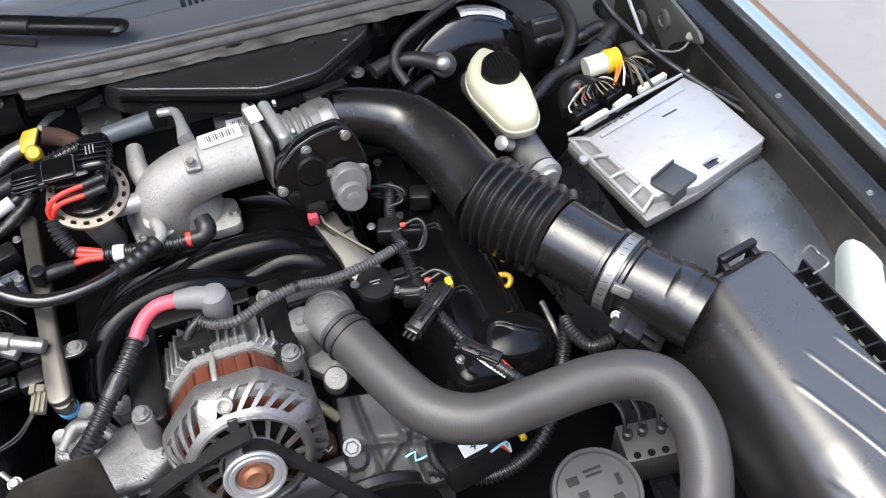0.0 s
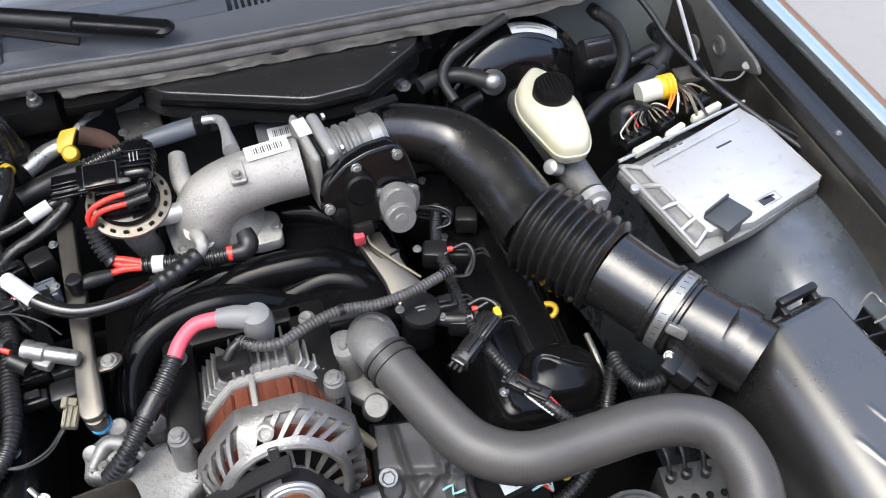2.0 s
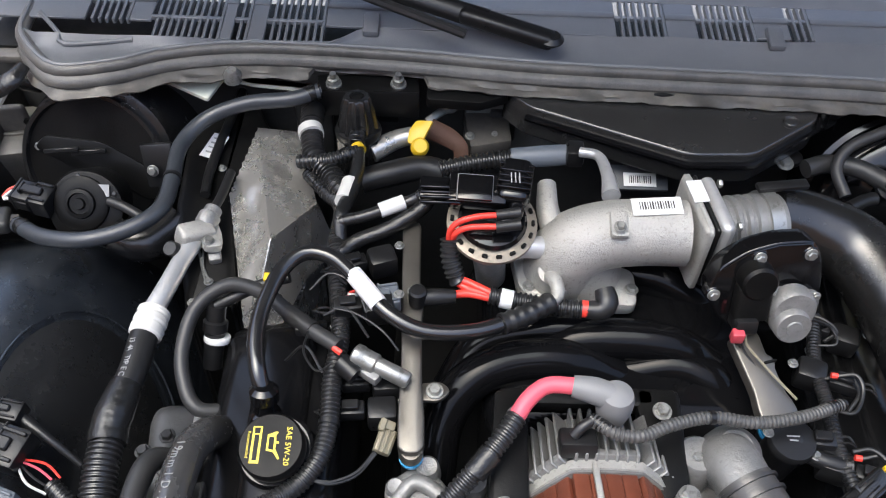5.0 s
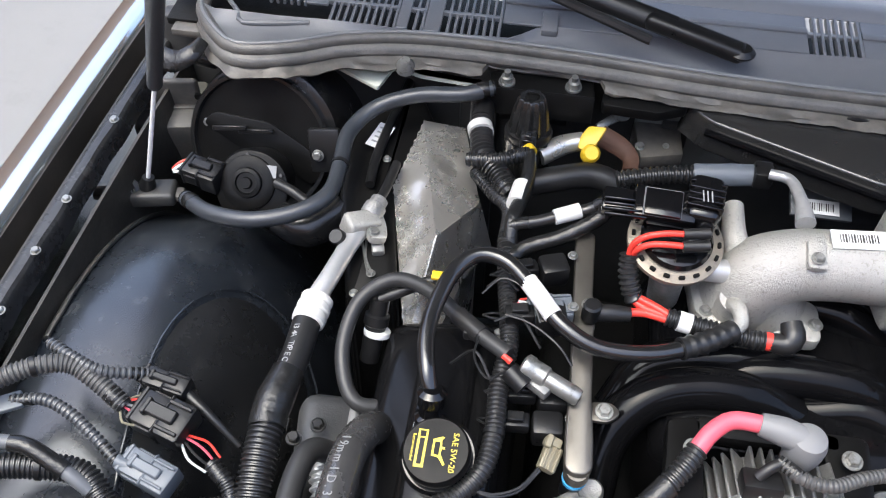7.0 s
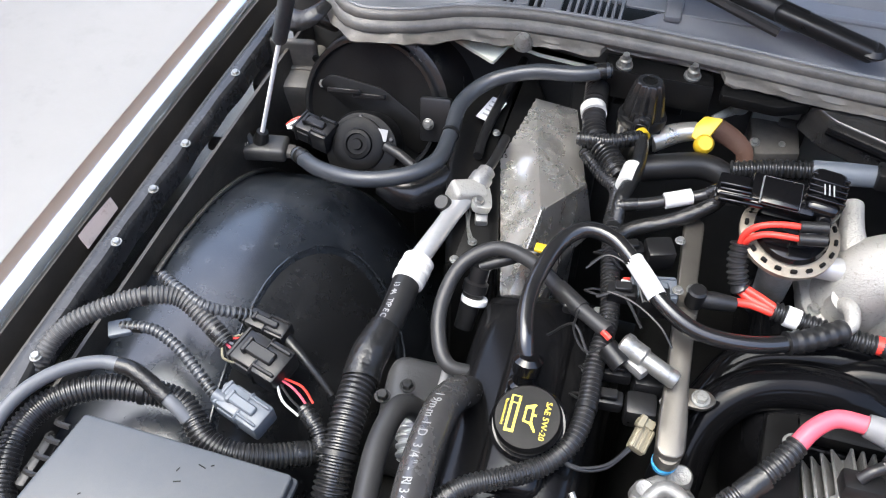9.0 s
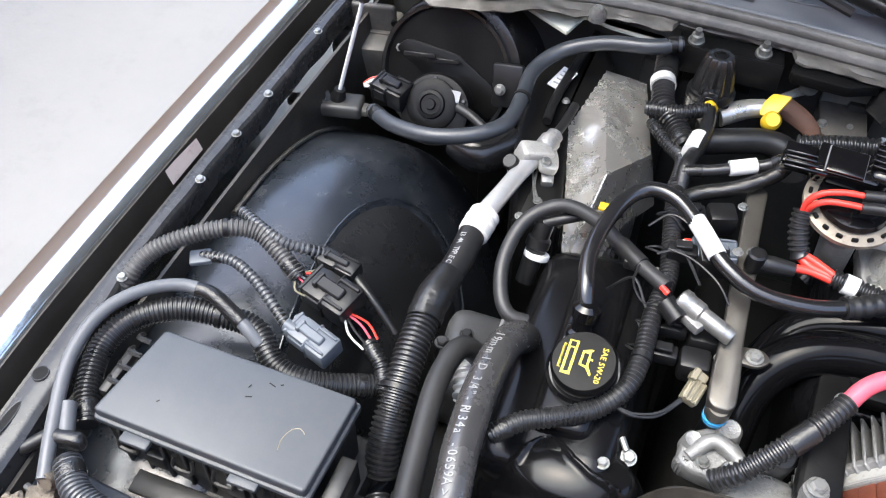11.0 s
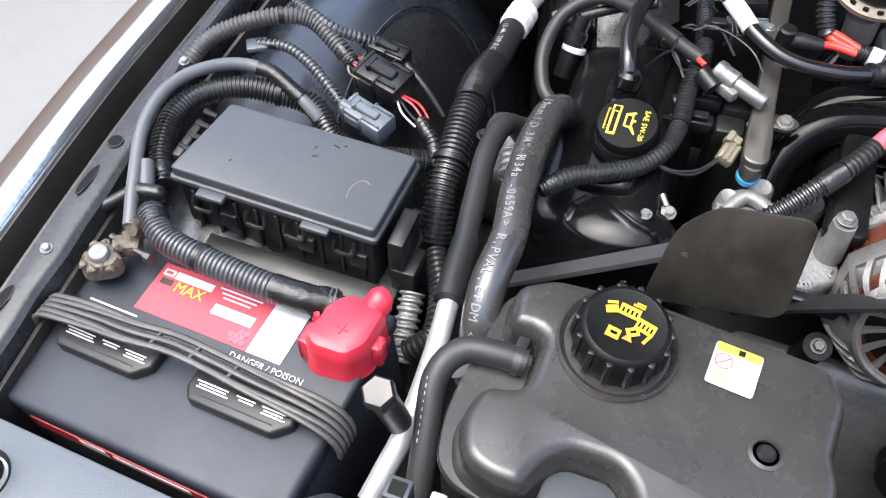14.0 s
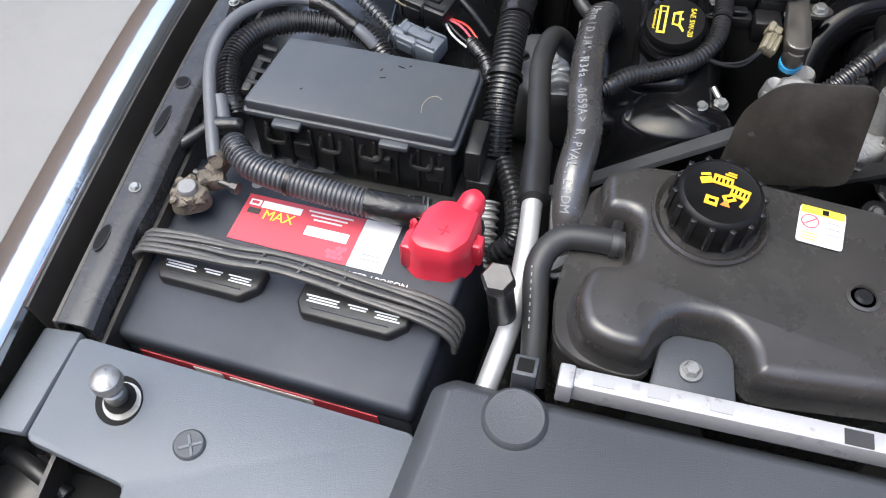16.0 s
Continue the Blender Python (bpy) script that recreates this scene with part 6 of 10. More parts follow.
def build_manifold():
    t = thing("intake_manifold", (-0.03, 0.66, 0.70), "glossy black plastic intake manifold with curved runners", "intake manifold")
    part("plenum", box((0.30, 0.30, 0.15), Matrix.Translation((-0.03, 0.73, 0.795)), 0.035, 4), M_RUNNER, t)
    runs = [
        [(-0.227, 0.555, 0.800), (-0.218, 0.603, 0.840), (-0.189, 0.634, 0.868), (-0.144, 0.650, 0.876), (-0.092, 0.653, 0.874), (-0.042, 0.650, 0.850)],
        [(-0.210, 0.652, 0.815), (-0.181, 0.688, 0.846), (-0.135, 0.695, 0.866), (-0.077, 0.694, 0.872), (-0.045, 0.685, 0.850)],
        [(-0.123, 0.668, 0.850), (-0.089, 0.680, 0.870), (-0.038, 0.680, 0.878), (0.014, 0.675, 0.876), (0.057, 0.668, 0.850)],
        [(-0.030, 0.658, 0.850), (0.020, 0.659, 0.862), (0.061, 0.641, 0.850), (0.089, 0.624, 0.800)],
        [(-0.025, 0.781, 0.866), (0.017, 0.769, 0.868), (0.062, 0.749, 0.850), (0.092, 0.740, 0.800)],
        [(-0.180, 0.778, 0.820), (-0.161, 0.796, 0.840), (-0.129, 0.806, 0.850)],
    ]
    for p in runs:
        part("runner", tube(p, 0.022, 18, 0.008), M_RUNNER, t)
    blk = thing("engine_block", (-0.07, 0.6, 0.38), "dark oily engine block under the manifold", "engine block")
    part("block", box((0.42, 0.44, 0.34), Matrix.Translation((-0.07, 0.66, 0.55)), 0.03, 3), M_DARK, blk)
    part("front_cover", box((0.36, 0.03, 0.40), Matrix.Translation((-0.04, 0.435, 0.56)), 0.015, 3), M_CASTGREY, blk)
    corners = [Vector(q) for q in ((0.020, 0.492, 0.815), (0.135, 0.470, 0.812), (0.150, 0.378, 0.735), (0.000, 0.385, 0.725))]
    ribs = (((0.20, 0.0), (0.38, 1.0)), ((0.52, 0.0), (0.62, 1.0)), ((0.80, 0.0), (0.86, 1.0)), ((0.0, 0.42), (1.0, 0.58)), ((0.15, 0.85), (0.85, 0.20)))

    def cover(u, v):
        p = (corners[0] * (1 - u) + corners[1] * u) * (1 - v) + (corners[3] * (1 - u) + corners[2] * u) * v
        h = 0.004 * noise.noise(Vector((u * 3, v * 3, 2.0)))
        for (a0, b0), (a1, b1) in ribs:
            du, dv = a1 - a0, b1 - b0
            k = min(1.0, max(0.0, ((u - a0) * du + (v - b0) * dv) / (du * du + dv * dv)))
            d = math.hypot((u - a0 - du * k) * 0.13, (v - b0 - dv * k) * 0.12)
            h += 0.007 * math.exp(-(d / 0.0042) ** 2)
        for cu, cv, r in ((0.13, 0.55, 0.014), (0.72, 0.62, 0.017), (0.45, 0.86, 0.012)):
            d = math.hypot((u - cu) * 0.13, (v - cv) * 0.12)
            h += 0.010 * min(1.0, max(0.0, (r - d) / 0.004))
        edge = min(u, v, 1 - u, 1 - v)
        return p + Vector((0, -0.55, 0.8)) * h - Vector((0, -0.4, 1)) * 0.03 * max(0.0, 1 - edge / 0.05) ** 2

    part("timing_cover", sheet(cover, 70, 64, 0.006), M_CASTDARK, blk, "grimy ribbed cast timing cover")
    hexbolt(blk, (0.024, 0.433, 0.790), (0, -0.55, 0.8), 0.010)
    for q in ([(-0.022, 0.452, 0.772), (-0.017, 0.458, 0.774), (-0.011, 0.453, 0.772), (-0.016, 0.446, 0.770), (-0.022, 0.452, 0.772)], [(-0.006, 0.455, 0.772), (-0.002, 0.448, 0.771), (0.004, 0.452, 0.772)]):
        part("chalk_mark", tube(q, 0.0012, 6, 0.003), M_CREAM, blk)
    part("paint_mark", tube([(0.045, 0.372, 0.728), (0.052, 0.376, 0.730), (0.050, 0.368, 0.727), (0.058, 0.370, 0.728)], 0.0014, 6, 0.004), M_CYAN, blk)
    part("paint_mark", tube([(0.078, 0.410, 0.770), (0.090, 0.412, 0.771), (0.088, 0.404, 0.766), (0.102, 0.405, 0.766)], 0.0014, 6, 0.006), M_CYAN, blk, "pale cyan chalk mark")
    part("brown_pipe", tube([(-0.002, 0.500, 0.800), (0.008, 0.485, 0.800), (0.020, 0.474, 0.790)], 0.0065, 10, 0.006), M_TAN, blk)
    part("rusty_flange", prism(rounded([(q[0], q[1]) for q in ((-0.017, 0.491, 0.760), (0.012, 0.483, 0.760), (0.009, 0.449, 0.760), (-0.019, 0.457, 0.760))], 0.01), 0.74, 0.758, 0.003), M_RUST, blk)
    part("lower_pulley", lathe([(0.03, 0), (0.075, 0.0), (0.078, 0.004), (0.074, 0.012), (0.078, 0.020), (0.03, 0.024)], at((0.03, 0.40, 0.70), (0, -1, 0)), 40), M_PLASTIC, blk)
    tb = thing("tagged_junction_box", (0.153, 0.388, 0.770), "black junction box with a white numbered tag", "junction box")
    part("box", box((0.075, 0.050, 0.040), Matrix.Translation((0.149, 0.388, 0.765)) @ pose(0, 0, 0, -20, 0, 8), 0.005), M_PLASTIC, tb)
    tm = Matrix.Translation((0.150, 0.384, 0.793)) @ pose(0, 0, 0, 25, 0, 12)
    part("tag", box((0.030, 0.018, 0.0008), tm, 0), M_WHITE, tb, smooth=False)
    lettering("4", 0.015, tm @ Matrix.Translation((0, 0, 0.0006)) @ pose(0, 0, 0, 0, 0, -18), M_DARK, tb)
    part("lead", tube([(0.106, 0.404, 0.800), (0.105, 0.396, 0.790), (0.107, 0.382, 0.780), (0.119, 0.371, 0.770)], 0.005, 10, 0.006), M_RUBBER, tb)
    part("lead_tip", tube([(0.106, 0.418, 0.800), (0.105, 0.411, 0.800)], 0.003, 8, 0.004), M_WHITEPL, tb)
    part("yellow_tip", tube([(0.204, 0.377, 0.800), (0.204, 0.368, 0.800)], 0.004, 8, 0.004), M_YELLOW, tb)
    for k in range(3):
        part("wire", tube([(0.164, 0.367, 0.800), V((0.176, 0.370, 0.800)) + V(0.004 * k, 0, 0.002 * k), (0.187, 0.364, 0.790)], 0.0014, 6, 0.005), (M_REDWIRE, M_WHITEPL, M_CYAN)[k], tb)
    hexbolt(blk, (0.001, 0.419, 0.760), (0, -0.8, 0.5), 0.008)
    o = thing("water_outlet", (-0.207, 0.501, 0.870), "dull cast aluminium coolant outlet beside the alternator", "coolant outlet")
    part("body", prism(rounded([(-0.235, 0.43), (-0.235, 0.47), (-0.20, 0.505), (-0.165, 0.50), (-0.15, 0.45), (-0.18, 0.425)], 0.012), 0.84, 0.872, 0.008, 3), M_CASTGREY, o)
    part("boss", lathe([(0.013, -0.05), (0.0135, 0.0), (0.011, 0.004)], at((-0.190, 0.513, 0.886), (0, -0.2, 1)), 24), M_CASTDARK, o)
    part("foot", prism(rounded([(-0.26, 0.42), (-0.26, 0.445), (-0.22, 0.455), (-0.20, 0.425)], 0.008), 0.845, 0.856, 0.003), M_CASTGREY, o)
    part("arm", prism(rounded([(-0.272, 0.492), (-0.270, 0.524), (-0.240, 0.546), (-0.221, 0.532), (-0.200, 0.505), (-0.205, 0.470), (-0.228, 0.486), (-0.254, 0.488)], 0.008, 4), 0.835, 0.860, 0.007, 3), M_CASTGREY, o)
    part("arm_rib", tube([(-0.262, 0.500, 0.860), (-0.244, 0.520, 0.866), (-0.222, 0.510, 0.866), (-0.205, 0.490, 0.862)], [0.006, 0.0075, 0.0075, 0.006], 12, 0.005), M_CASTGREY, o)
    for q, r in (((-0.261, 0.516, 0.864), 0.009), ((-0.232, 0.536, 0.866), 0.011), ((-0.226, 0.497, 0.866), 0.008)):
        part("arm_boss", lathe([(r + 0.002, -0.02), (r, 0.0), (r * 0.8, 0.003), (r * 0.5, 0.002)], at(q, (0, -0.15, 1)), 20), M_CASTGREY, o)
    hexbolt(o, (-0.249, 0.498, 0.863), (0, 0, 1), 0.006)


def build_egr():
    t = thing("vacuum_valve", (-0.175, 0.773, 0.950), "black plastic vacuum valve on a toothed steel disc", "vacuum valve")
    c = V((-0.176, 0.758, 0.962))
    m = at(c, (0.05, -0.25, 1))
    part("toothed_disc", lathe([(0.043, -0.004), (0.046, -0.002), (0.046, 0.003), (0.040, 0.005), (0.030, 0.005)], m, 48), M_TANSTEEL, t)
    for i in range(18):
        a = 2 * math.pi * i / 18
        part("tooth", box((0.0035, 0.006, 0.004), m @ pose(0.041 * math.cos(a), 0.041 * math.sin(a), 0.006, 0, 0, math.degrees(a)), 0.0008, 1), M_DARK, t)
    part("canister", lathe([(0.034, 0.004), (0.035, 0.008), (0.032, 0.012), (0.020, 0.014)], m, 32), M_GLOSS, t)
    part("sensor_block", box((0.058, 0.034, 0.018), Matrix.Translation((-0.192, 0.773, 0.992)) @ pose(0, 0, 0, 15, 0, -3), 0.003), M_GLOSS, t)
    part("sensor_lid", box((0.034, 0.028, 0.004), Matrix.Translation((-0.195, 0.766, 1.004)) @ pose(0, 0, 0, 15, 0, -3), 0.001), M_GLOSS, t)
    part("plug", box((0.042, 0.025, 0.016), Matrix.Translation((-0.229, 0.779, 0.985)) @ pose(0, 0, 0, 15, 0, -3), 0.003), M_GLOSS, t)
    for i in range(4):
        part("plug_rib", box((0.040, 0.003, 0.004), Matrix.Translation(V((-0.229, 0.762, 0.996)) + V(0, -0.010 + 0.007 * i, 0)), 0.001, 1), M_GLOSS, t)
    part("solenoid", box((0.032, 0.052, 0.024), Matrix.Translation((-0.155, 0.783, 0.995)) @ pose(0, 0, 0, 10, 0, -8), 0.008, 3), M_GLOSS, t)
    part("sensor_frame", box((0.036, 0.030, 0.0035), Matrix.Translation((-0.195, 0.768, 1.002)) @ pose(0, 0, 0, 15, 0, -3), 0.001, 1), M_GREYBOOT, t)
    for i in range(5):
        part("solenoid_rib", box((0.034, 0.003, 0.026), Matrix.Translation(V((-0.155, 0.783, 0.995)) + V(-0.002 + 0.0012 * i, -0.016 + 0.008 * i, 0.001)) @ pose(0, 0, 0, 10, 0, -8), 0.001, 1), M_GLOSS, t)
    for i in range(3):
        part("print_bar", box((0.0012, 0.014, 0.0006), Matrix.Translation(V((-0.160, 0.773, 1.012)) + V(0.004 * i, 0, 0.001)), 0), M_TEXTDIM, t)
    part("nipple", tube([(-0.153, 0.772, 0.990), (-0.155, 0.749, 0.985), (-0.167, 0.744, 0.980)], 0.008, 14, 0.004), M_GLOSS, t)
    for q in ([(-0.162, 0.744, 0.990), (-0.190, 0.741, 0.990), (-0.209, 0.738, 0.985), (-0.218, 0.736, 0.974), (-0.219, 0.735, 0.960)], [(-0.162, 0.732, 0.986), (-0.187, 0.732, 0.985), (-0.203, 0.733, 0.981), (-0.213, 0.733, 0.972), (-0.216, 0.737, 0.955)]):
        part("red_wire", tube(q, 0.0031, 10, 0.004), M_REDWIRE, t, "red silicone vacuum lines")
        part("wire_boot", tube([V(q[0]) + V(0.012, 0.002, 0.002), V(q[0]) + V(-0.012, -0.001, 0)], 0.0055, 10, 0.004), M_RUBBER, t)
    part("lower_can", lathe([(0.016, -0.05), (0.017, 0.0), (0.014, 0.01)], at((-0.177, 0.740, 0.930), (-0.1, -0.3, 1)), 24), M_CASTGREY, t)
    h = thing("vacuum_harness", (-0.212, 0.713, 0.930), "corrugated black conduit with red wires and a white band", "wire harness")
    part("conduit", tube([(-0.218, 0.737, 0.960), (-0.217, 0.726, 0.945), (-0.211, 0.714, 0.930), (-0.208, 0.712, 0.926)], 0.009, 14, ribs=0.005, depth=0.002), M_CONDUIT, h)
    for q in ([(-0.210, 0.711, 0.930), (-0.195, 0.706, 0.928), (-0.176, 0.697, 0.926)], [(-0.211, 0.711, 0.926), (-0.197, 0.702, 0.924), (-0.177, 0.696, 0.924)], [(-0.214, 0.696, 0.922), (-0.197, 0.698, 0.922), (-0.177, 0.694, 0.922)]):
        part("red_wire", tube(q, 0.0042, 10, 0.004), M_REDWIRE, h)
    part("rear_boot", tube([(-0.248, 0.688, 0.925), (-0.231, 0.691, 0.924), (-0.211, 0.694, 0.922)], [0.008, 0.009, 0.007], 14, 0.005), M_RUBBER, h)
    part("conduit", tube([(-0.177, 0.695, 0.925), (-0.141, 0.690, 0.922), (-0.101, 0.686, 0.920), (-0.085, 0.685, 0.920)], 0.0085, 14, ribs=0.005, depth=0.0018), M_CONDUIT, h)
    part("white_band", tube([(-0.166, 0.692, 0.925), (-0.154, 0.690, 0.924)], 0.0100, 16, 0.004), M_WHITE, h)
    part("red_band", tube([(-0.086, 0.686, 0.920), (-0.079, 0.685, 0.920)], 0.0088, 14, 0.004), M_REDWIRE, h)
    part("elbow_boot", tube([(-0.081, 0.685, 0.920), (-0.065, 0.685, 0.920), (-0.060, 0.691, 0.925), (-0.062, 0.703, 0.930)], [0.0085, 0.011, 0.012, 0.010], 16, 0.004), M_RUBBER, h)
    g = thing("vapour_pipe_joint", (-0.116, 0.882, 0.940), "pale grey plastic pipe joint with a bent aluminium tube", "pipe joint")
    part("joint", tube([(-0.152, 0.873, 0.945), (-0.114, 0.875, 0.948), (-0.074, 0.879, 0.950)], [0.011, 0.012, 0.011], 10, 0.02, flat=0.75), M_GREYCON, g)
    part("conduit", tube([(-0.230, 0.861, 0.935), (-0.192, 0.869, 0.940), (-0.152, 0.874, 0.944)], 0.009, 12, ribs=0.006, depth=0.002), M_CONDUIT, g)
    part("sleeve", box((0.020, 0.024, 0.022), Matrix.Translation((-0.082, 0.876, 0.952)), 0.004), M_PLASTIC, g)


# ---- banks, rails and coils ----
def valve_cover(name, cx, cy, cz, roll, front, label, L=0.40):
    t = thing(name, (cx, cy, cz - 0.06), label, "valve cover")
    m = Matrix.Translation((cx, cy, cz)) @ pose(0, 0, 0, 2, roll, 0)
    part("cover", box((0.135, L, 0.11), m, 0.028, 4), M_COVER, t)
    part("ridge", box((0.060, L - 0.06, 0.03), m @ Matrix.Translation((0.01, 0.01, 0.052)), 0.013, 3), M_COVER, t)
    f = V(front)
    wx, wy = (0.071, 0.042) if roll < 0 else (0.056, 0.043)
    ridge = [Vector(q) * (wx / 0.071) for q in ((-0.046, -0.012), (-0.041, 0.004), (-0.032, 0.015), (-0.022, 0.018), (-0.011, 0.012), (0.001, 0.001), (0.018, -0.008), (0.043, -0.013))]

    def dome(u, v):
        a, r = 2 * math.pi * u, 0.02 + 1.18 * v
        p = Vector((wx * r * math.cos(a), wy * r * math.sin(a)))
        near = min((p - (q0 + (q1 - q0) * min(1.0, max(0.0, (p - q0).dot(q1 - q0) / (q1 - q0).length_squared)))).length for q0, q1 in zip(ridge, ridge[1:]))
        z = 0.006 - 0.020 * r * r - 0.075 * max(0.0, r - 0.74) ** 1.8 / 0.28 + 0.0045 * math.exp(-(near / 0.0032) ** 2)
        return f + Vector((p.x, p.y, z + p.x * math.tan(radians(-roll)) * 0.35 - 0.03 * p.y))

    part("front_bulge", sheet(dome, 96, 36, 0.003), M_COVER, t)
    if roll < 0:
        hexbolt(t, (-0.311, 0.480, 0.860), (0.1, -0.2, 1), 0.0075)
        part("stud", tube([(-0.321, 0.493, 0.868), (-0.314, 0.484, 0.864)], 0.003, 8, 0.003), M_ZINC, t)
    for y in (-0.40 * L, -0.13 * L, 0.17 * L, 0.42 * L):
        hexbolt(t, tuple(m @ Vector((0.055 if roll < 0 else -0.055, y, 0.050))), m.to_3x3() @ Vector((0, 0, 1)), 0.006)
    return t


def coil(loc, yaw, name="ignition_coil"):
    c = thing(name, loc, "black ignition coil with a wired plug", "ignition coil", "ignition coils")
    m = Matrix.Translation(loc) @ pose(0, 0, 0, 0, 0, yaw)
    part("body", box((0.029, 0.026, 0.027), m, 0.005), M_PLASTIC, c)
    p = part("plug", box((0.028, 0.016, 0.015), m @ Matrix.Translation((-0.030, 0.002, 0.004)), 0.003), M_PLASTIC, c)
    part("latch", box((0.016, 0.010, 0.005), m @ Matrix.Translation((-0.030, 0.002, 0.015)), 0.001, 1), M_PLASTIC, p)
    hexbolt(c, tuple(m @ Vector((0.020, 0.004, 0.014))), (0, 0, 1), 0.005)
    for k, mt in enumerate((M_RUBBER, M_TAPE)):
        part("wire", tube([m @ Vector((-0.044, -0.003 + 0.006 * k, 0.004)), m @ Vector((-0.056, -0.004 + 0.006 * k, 0.008)), m @ Vector((-0.064, 0.004, 0.002))], 0.0012, 6, 0.004), mt, c)


def build_banks():
    vc = valve_cover("valve_cover", -0.375, 0.570, 0.815, -12, (-0.357, 0.455, 0.864), "glossy black plastic valve cover with the oil filler cap", 0.27)
    valve_cover("valve_cover", 0.205, 0.63, 0.775, 20, (0.238, 0.480, 0.842), "glossy black plastic valve cover under the intake duct")
    m = at((-0.371, 0.528, 0.912), (-0.10, -0.22, 1)) @ pose(0, 0, 0, 0, 0, -12) @ Matrix.Scale(0.80, 4)
    o = part("oil_cap", lathe([(0.0355, -0.020), (0.0375, -0.012), (0.0375, -0.001), (0.035, 0.003), (0.010, 0.0035)], m, 40), M_CAPBLACK, vc, "black oil filler cap with yellow oil can print")
    part("collar", lathe([(0.044, -0.040), (0.044, -0.022), (0.040, -0.018)], m, 40), M_GLOSS, o)
    part("neck", lathe([(0.052, -0.080), (0.046, -0.055), (0.040, -0.038)], m, 40), M_RUNNER, o)
    rot = m @ Matrix.Translation((0, 0, 0.0040)) @ pose(0, 0, 0, 0, 0, -80) @ Matrix.Scale(0.80, 4)
    lettering("SAE 5W-20", 0.0115, rot @ Matrix.Translation((0.001, 0.0245, 0)), M_YPRINT, o)
    lettering("Recommended", 0.0062, rot @ Matrix.Translation((0.0, -0.0315, 0)), M_YPRINT, o)
    bar(o, rot @ Matrix.Translation((0, -0.0200, 0)), 0.052, 0.0135, M_YPRINT, "print_panel")
    bar(o, rot @ Matrix.Translation((0.004, -0.0200, 0.0005)), 0.036, 0.0065, M_CAPBLACK)
    bar(o, rot @ Matrix.Translation((-0.020, -0.0200, 0.0005)), 0.008, 0.008, M_CAPBLACK)
    can = prism([(-0.014, -0.008), (0.008, -0.008), (0.010, 0.002), (0.020, 0.010), (0.018, 0.012), (0.006, 0.005), (-0.002, 0.005), (-0.002, 0.009), (-0.005, 0.009), (-0.005, 0.005), (-0.014, 0.004), (-0.018, 0.007), (-0.019, 0.004)], 0, 0.0006, 0, m=rot @ Matrix.Translation((0, 0.003, 0)))
    part("oil_can_print", can, M_YPRINT, o, smooth=False)
    part("oil_can_middle", prism([(-0.011, -0.005), (0.006, -0.005), (0.007, 0.002), (-0.011, 0.002)], 0, 0.0006, 0, m=rot @ Matrix.Translation((0, 0.003, 0.0005))), M_CAPBLACK, o, smooth=False)
    # breather fitting and hose
    v = thing("breather_hose", (-0.382, 0.579, 0.910), "glossy black breather hose with a white paper tag", "hose")
    part("fitting", lathe([(0.0135, -0.034), (0.0145, -0.030), (0.0145, -0.026), (0.0115, -0.024), (0.0115, -0.020), (0.0145, -0.018), (0.0145, -0.013), (0.0110, -0.010), (0.0110, 0.0), (0.0135, 0.003), (0.0135, 0.014), (0.009, 0.018)], at((-0.382, 0.569, 0.918), (0, 0.35, 1)), 24), M_GLOSS, v)
    part("clip_ring", lathe([(0.0146, -0.0285), (0.0152, -0.0285), (0.0152, -0.0270), (0.0146, -0.0270)], at((-0.382, 0.569, 0.918), (0, 0.35, 1)), 24), M_ALU, v)
    p = [(-0.383, 0.574, 0.925), (-0.389, 0.589, 0.938), (-0.395, 0.620, 0.945), (-0.392, 0.656, 0.950), (-0.380, 0.694, 0.955), (-0.360, 0.714, 0.958), (-0.332, 0.710, 0.957), (-0.304, 0.684, 0.953), (-0.276, 0.654, 0.946), (-0.240, 0.639, 0.938), (-0.190, 0.644, 0.934), (-0.146, 0.665, 0.932), (-0.121, 0.681, 0.932)]
    part("hose", tube(p, 0.0080, 18, 0.006), M_GLOSSHOSE, v)
    part("tag", tube([(-0.311, 0.693, 0.954), (-0.297, 0.676, 0.952), (-0.284, 0.661, 0.948)], 0.0090, 18, 0.006), M_WHITE, v)
    part("end_sleeve", tube([(-0.166, 0.654, 0.933), (-0.143, 0.666, 0.932), (-0.116, 0.684, 0.932)], 0.0103, 18, ribs=0.010, depth=0.0012), M_RUBBER, v)
    part("metal_elbow", tube([(-0.120, 0.681, 0.932), (-0.110, 0.691, 0.933), (-0.111, 0.705, 0.936), (-0.114, 0.715, 0.930), (-0.111, 0.738, 0.912)], [0.0066, 0.0068, 0.0074, 0.0080, 0.0085], 16, 0.004), M_CAST, v)
    # fuel rails
    for rail_pts, w in ((((-0.248, 0.543, 0.901), (-0.250, 0.596, 0.905), (-0.257, 0.660, 0.913), (-0.255, 0.724, 0.920), (-0.258, 0.790, 0.926)), 0.0130), (((0.097, 0.584, 0.900), (0.084, 0.614, 0.908), (0.072, 0.663, 0.920)), 0.020)):
        r = thing("fuel_rail", rail_pts[0], "brushed steel fuel rail over the injectors", "fuel rail", "fuel rails")
        a, b = V(rail_pts[0]), V(rail_pts[-1])
        d = (b - a).normalized()
        s = d.cross(Vector((0, 0, 1))).normalized()
        rm = Matrix.Translation(a) @ Matrix((s, d, s.cross(d))).transposed().to_4x4()
        L = (b - a).length
        k = w * 0.95
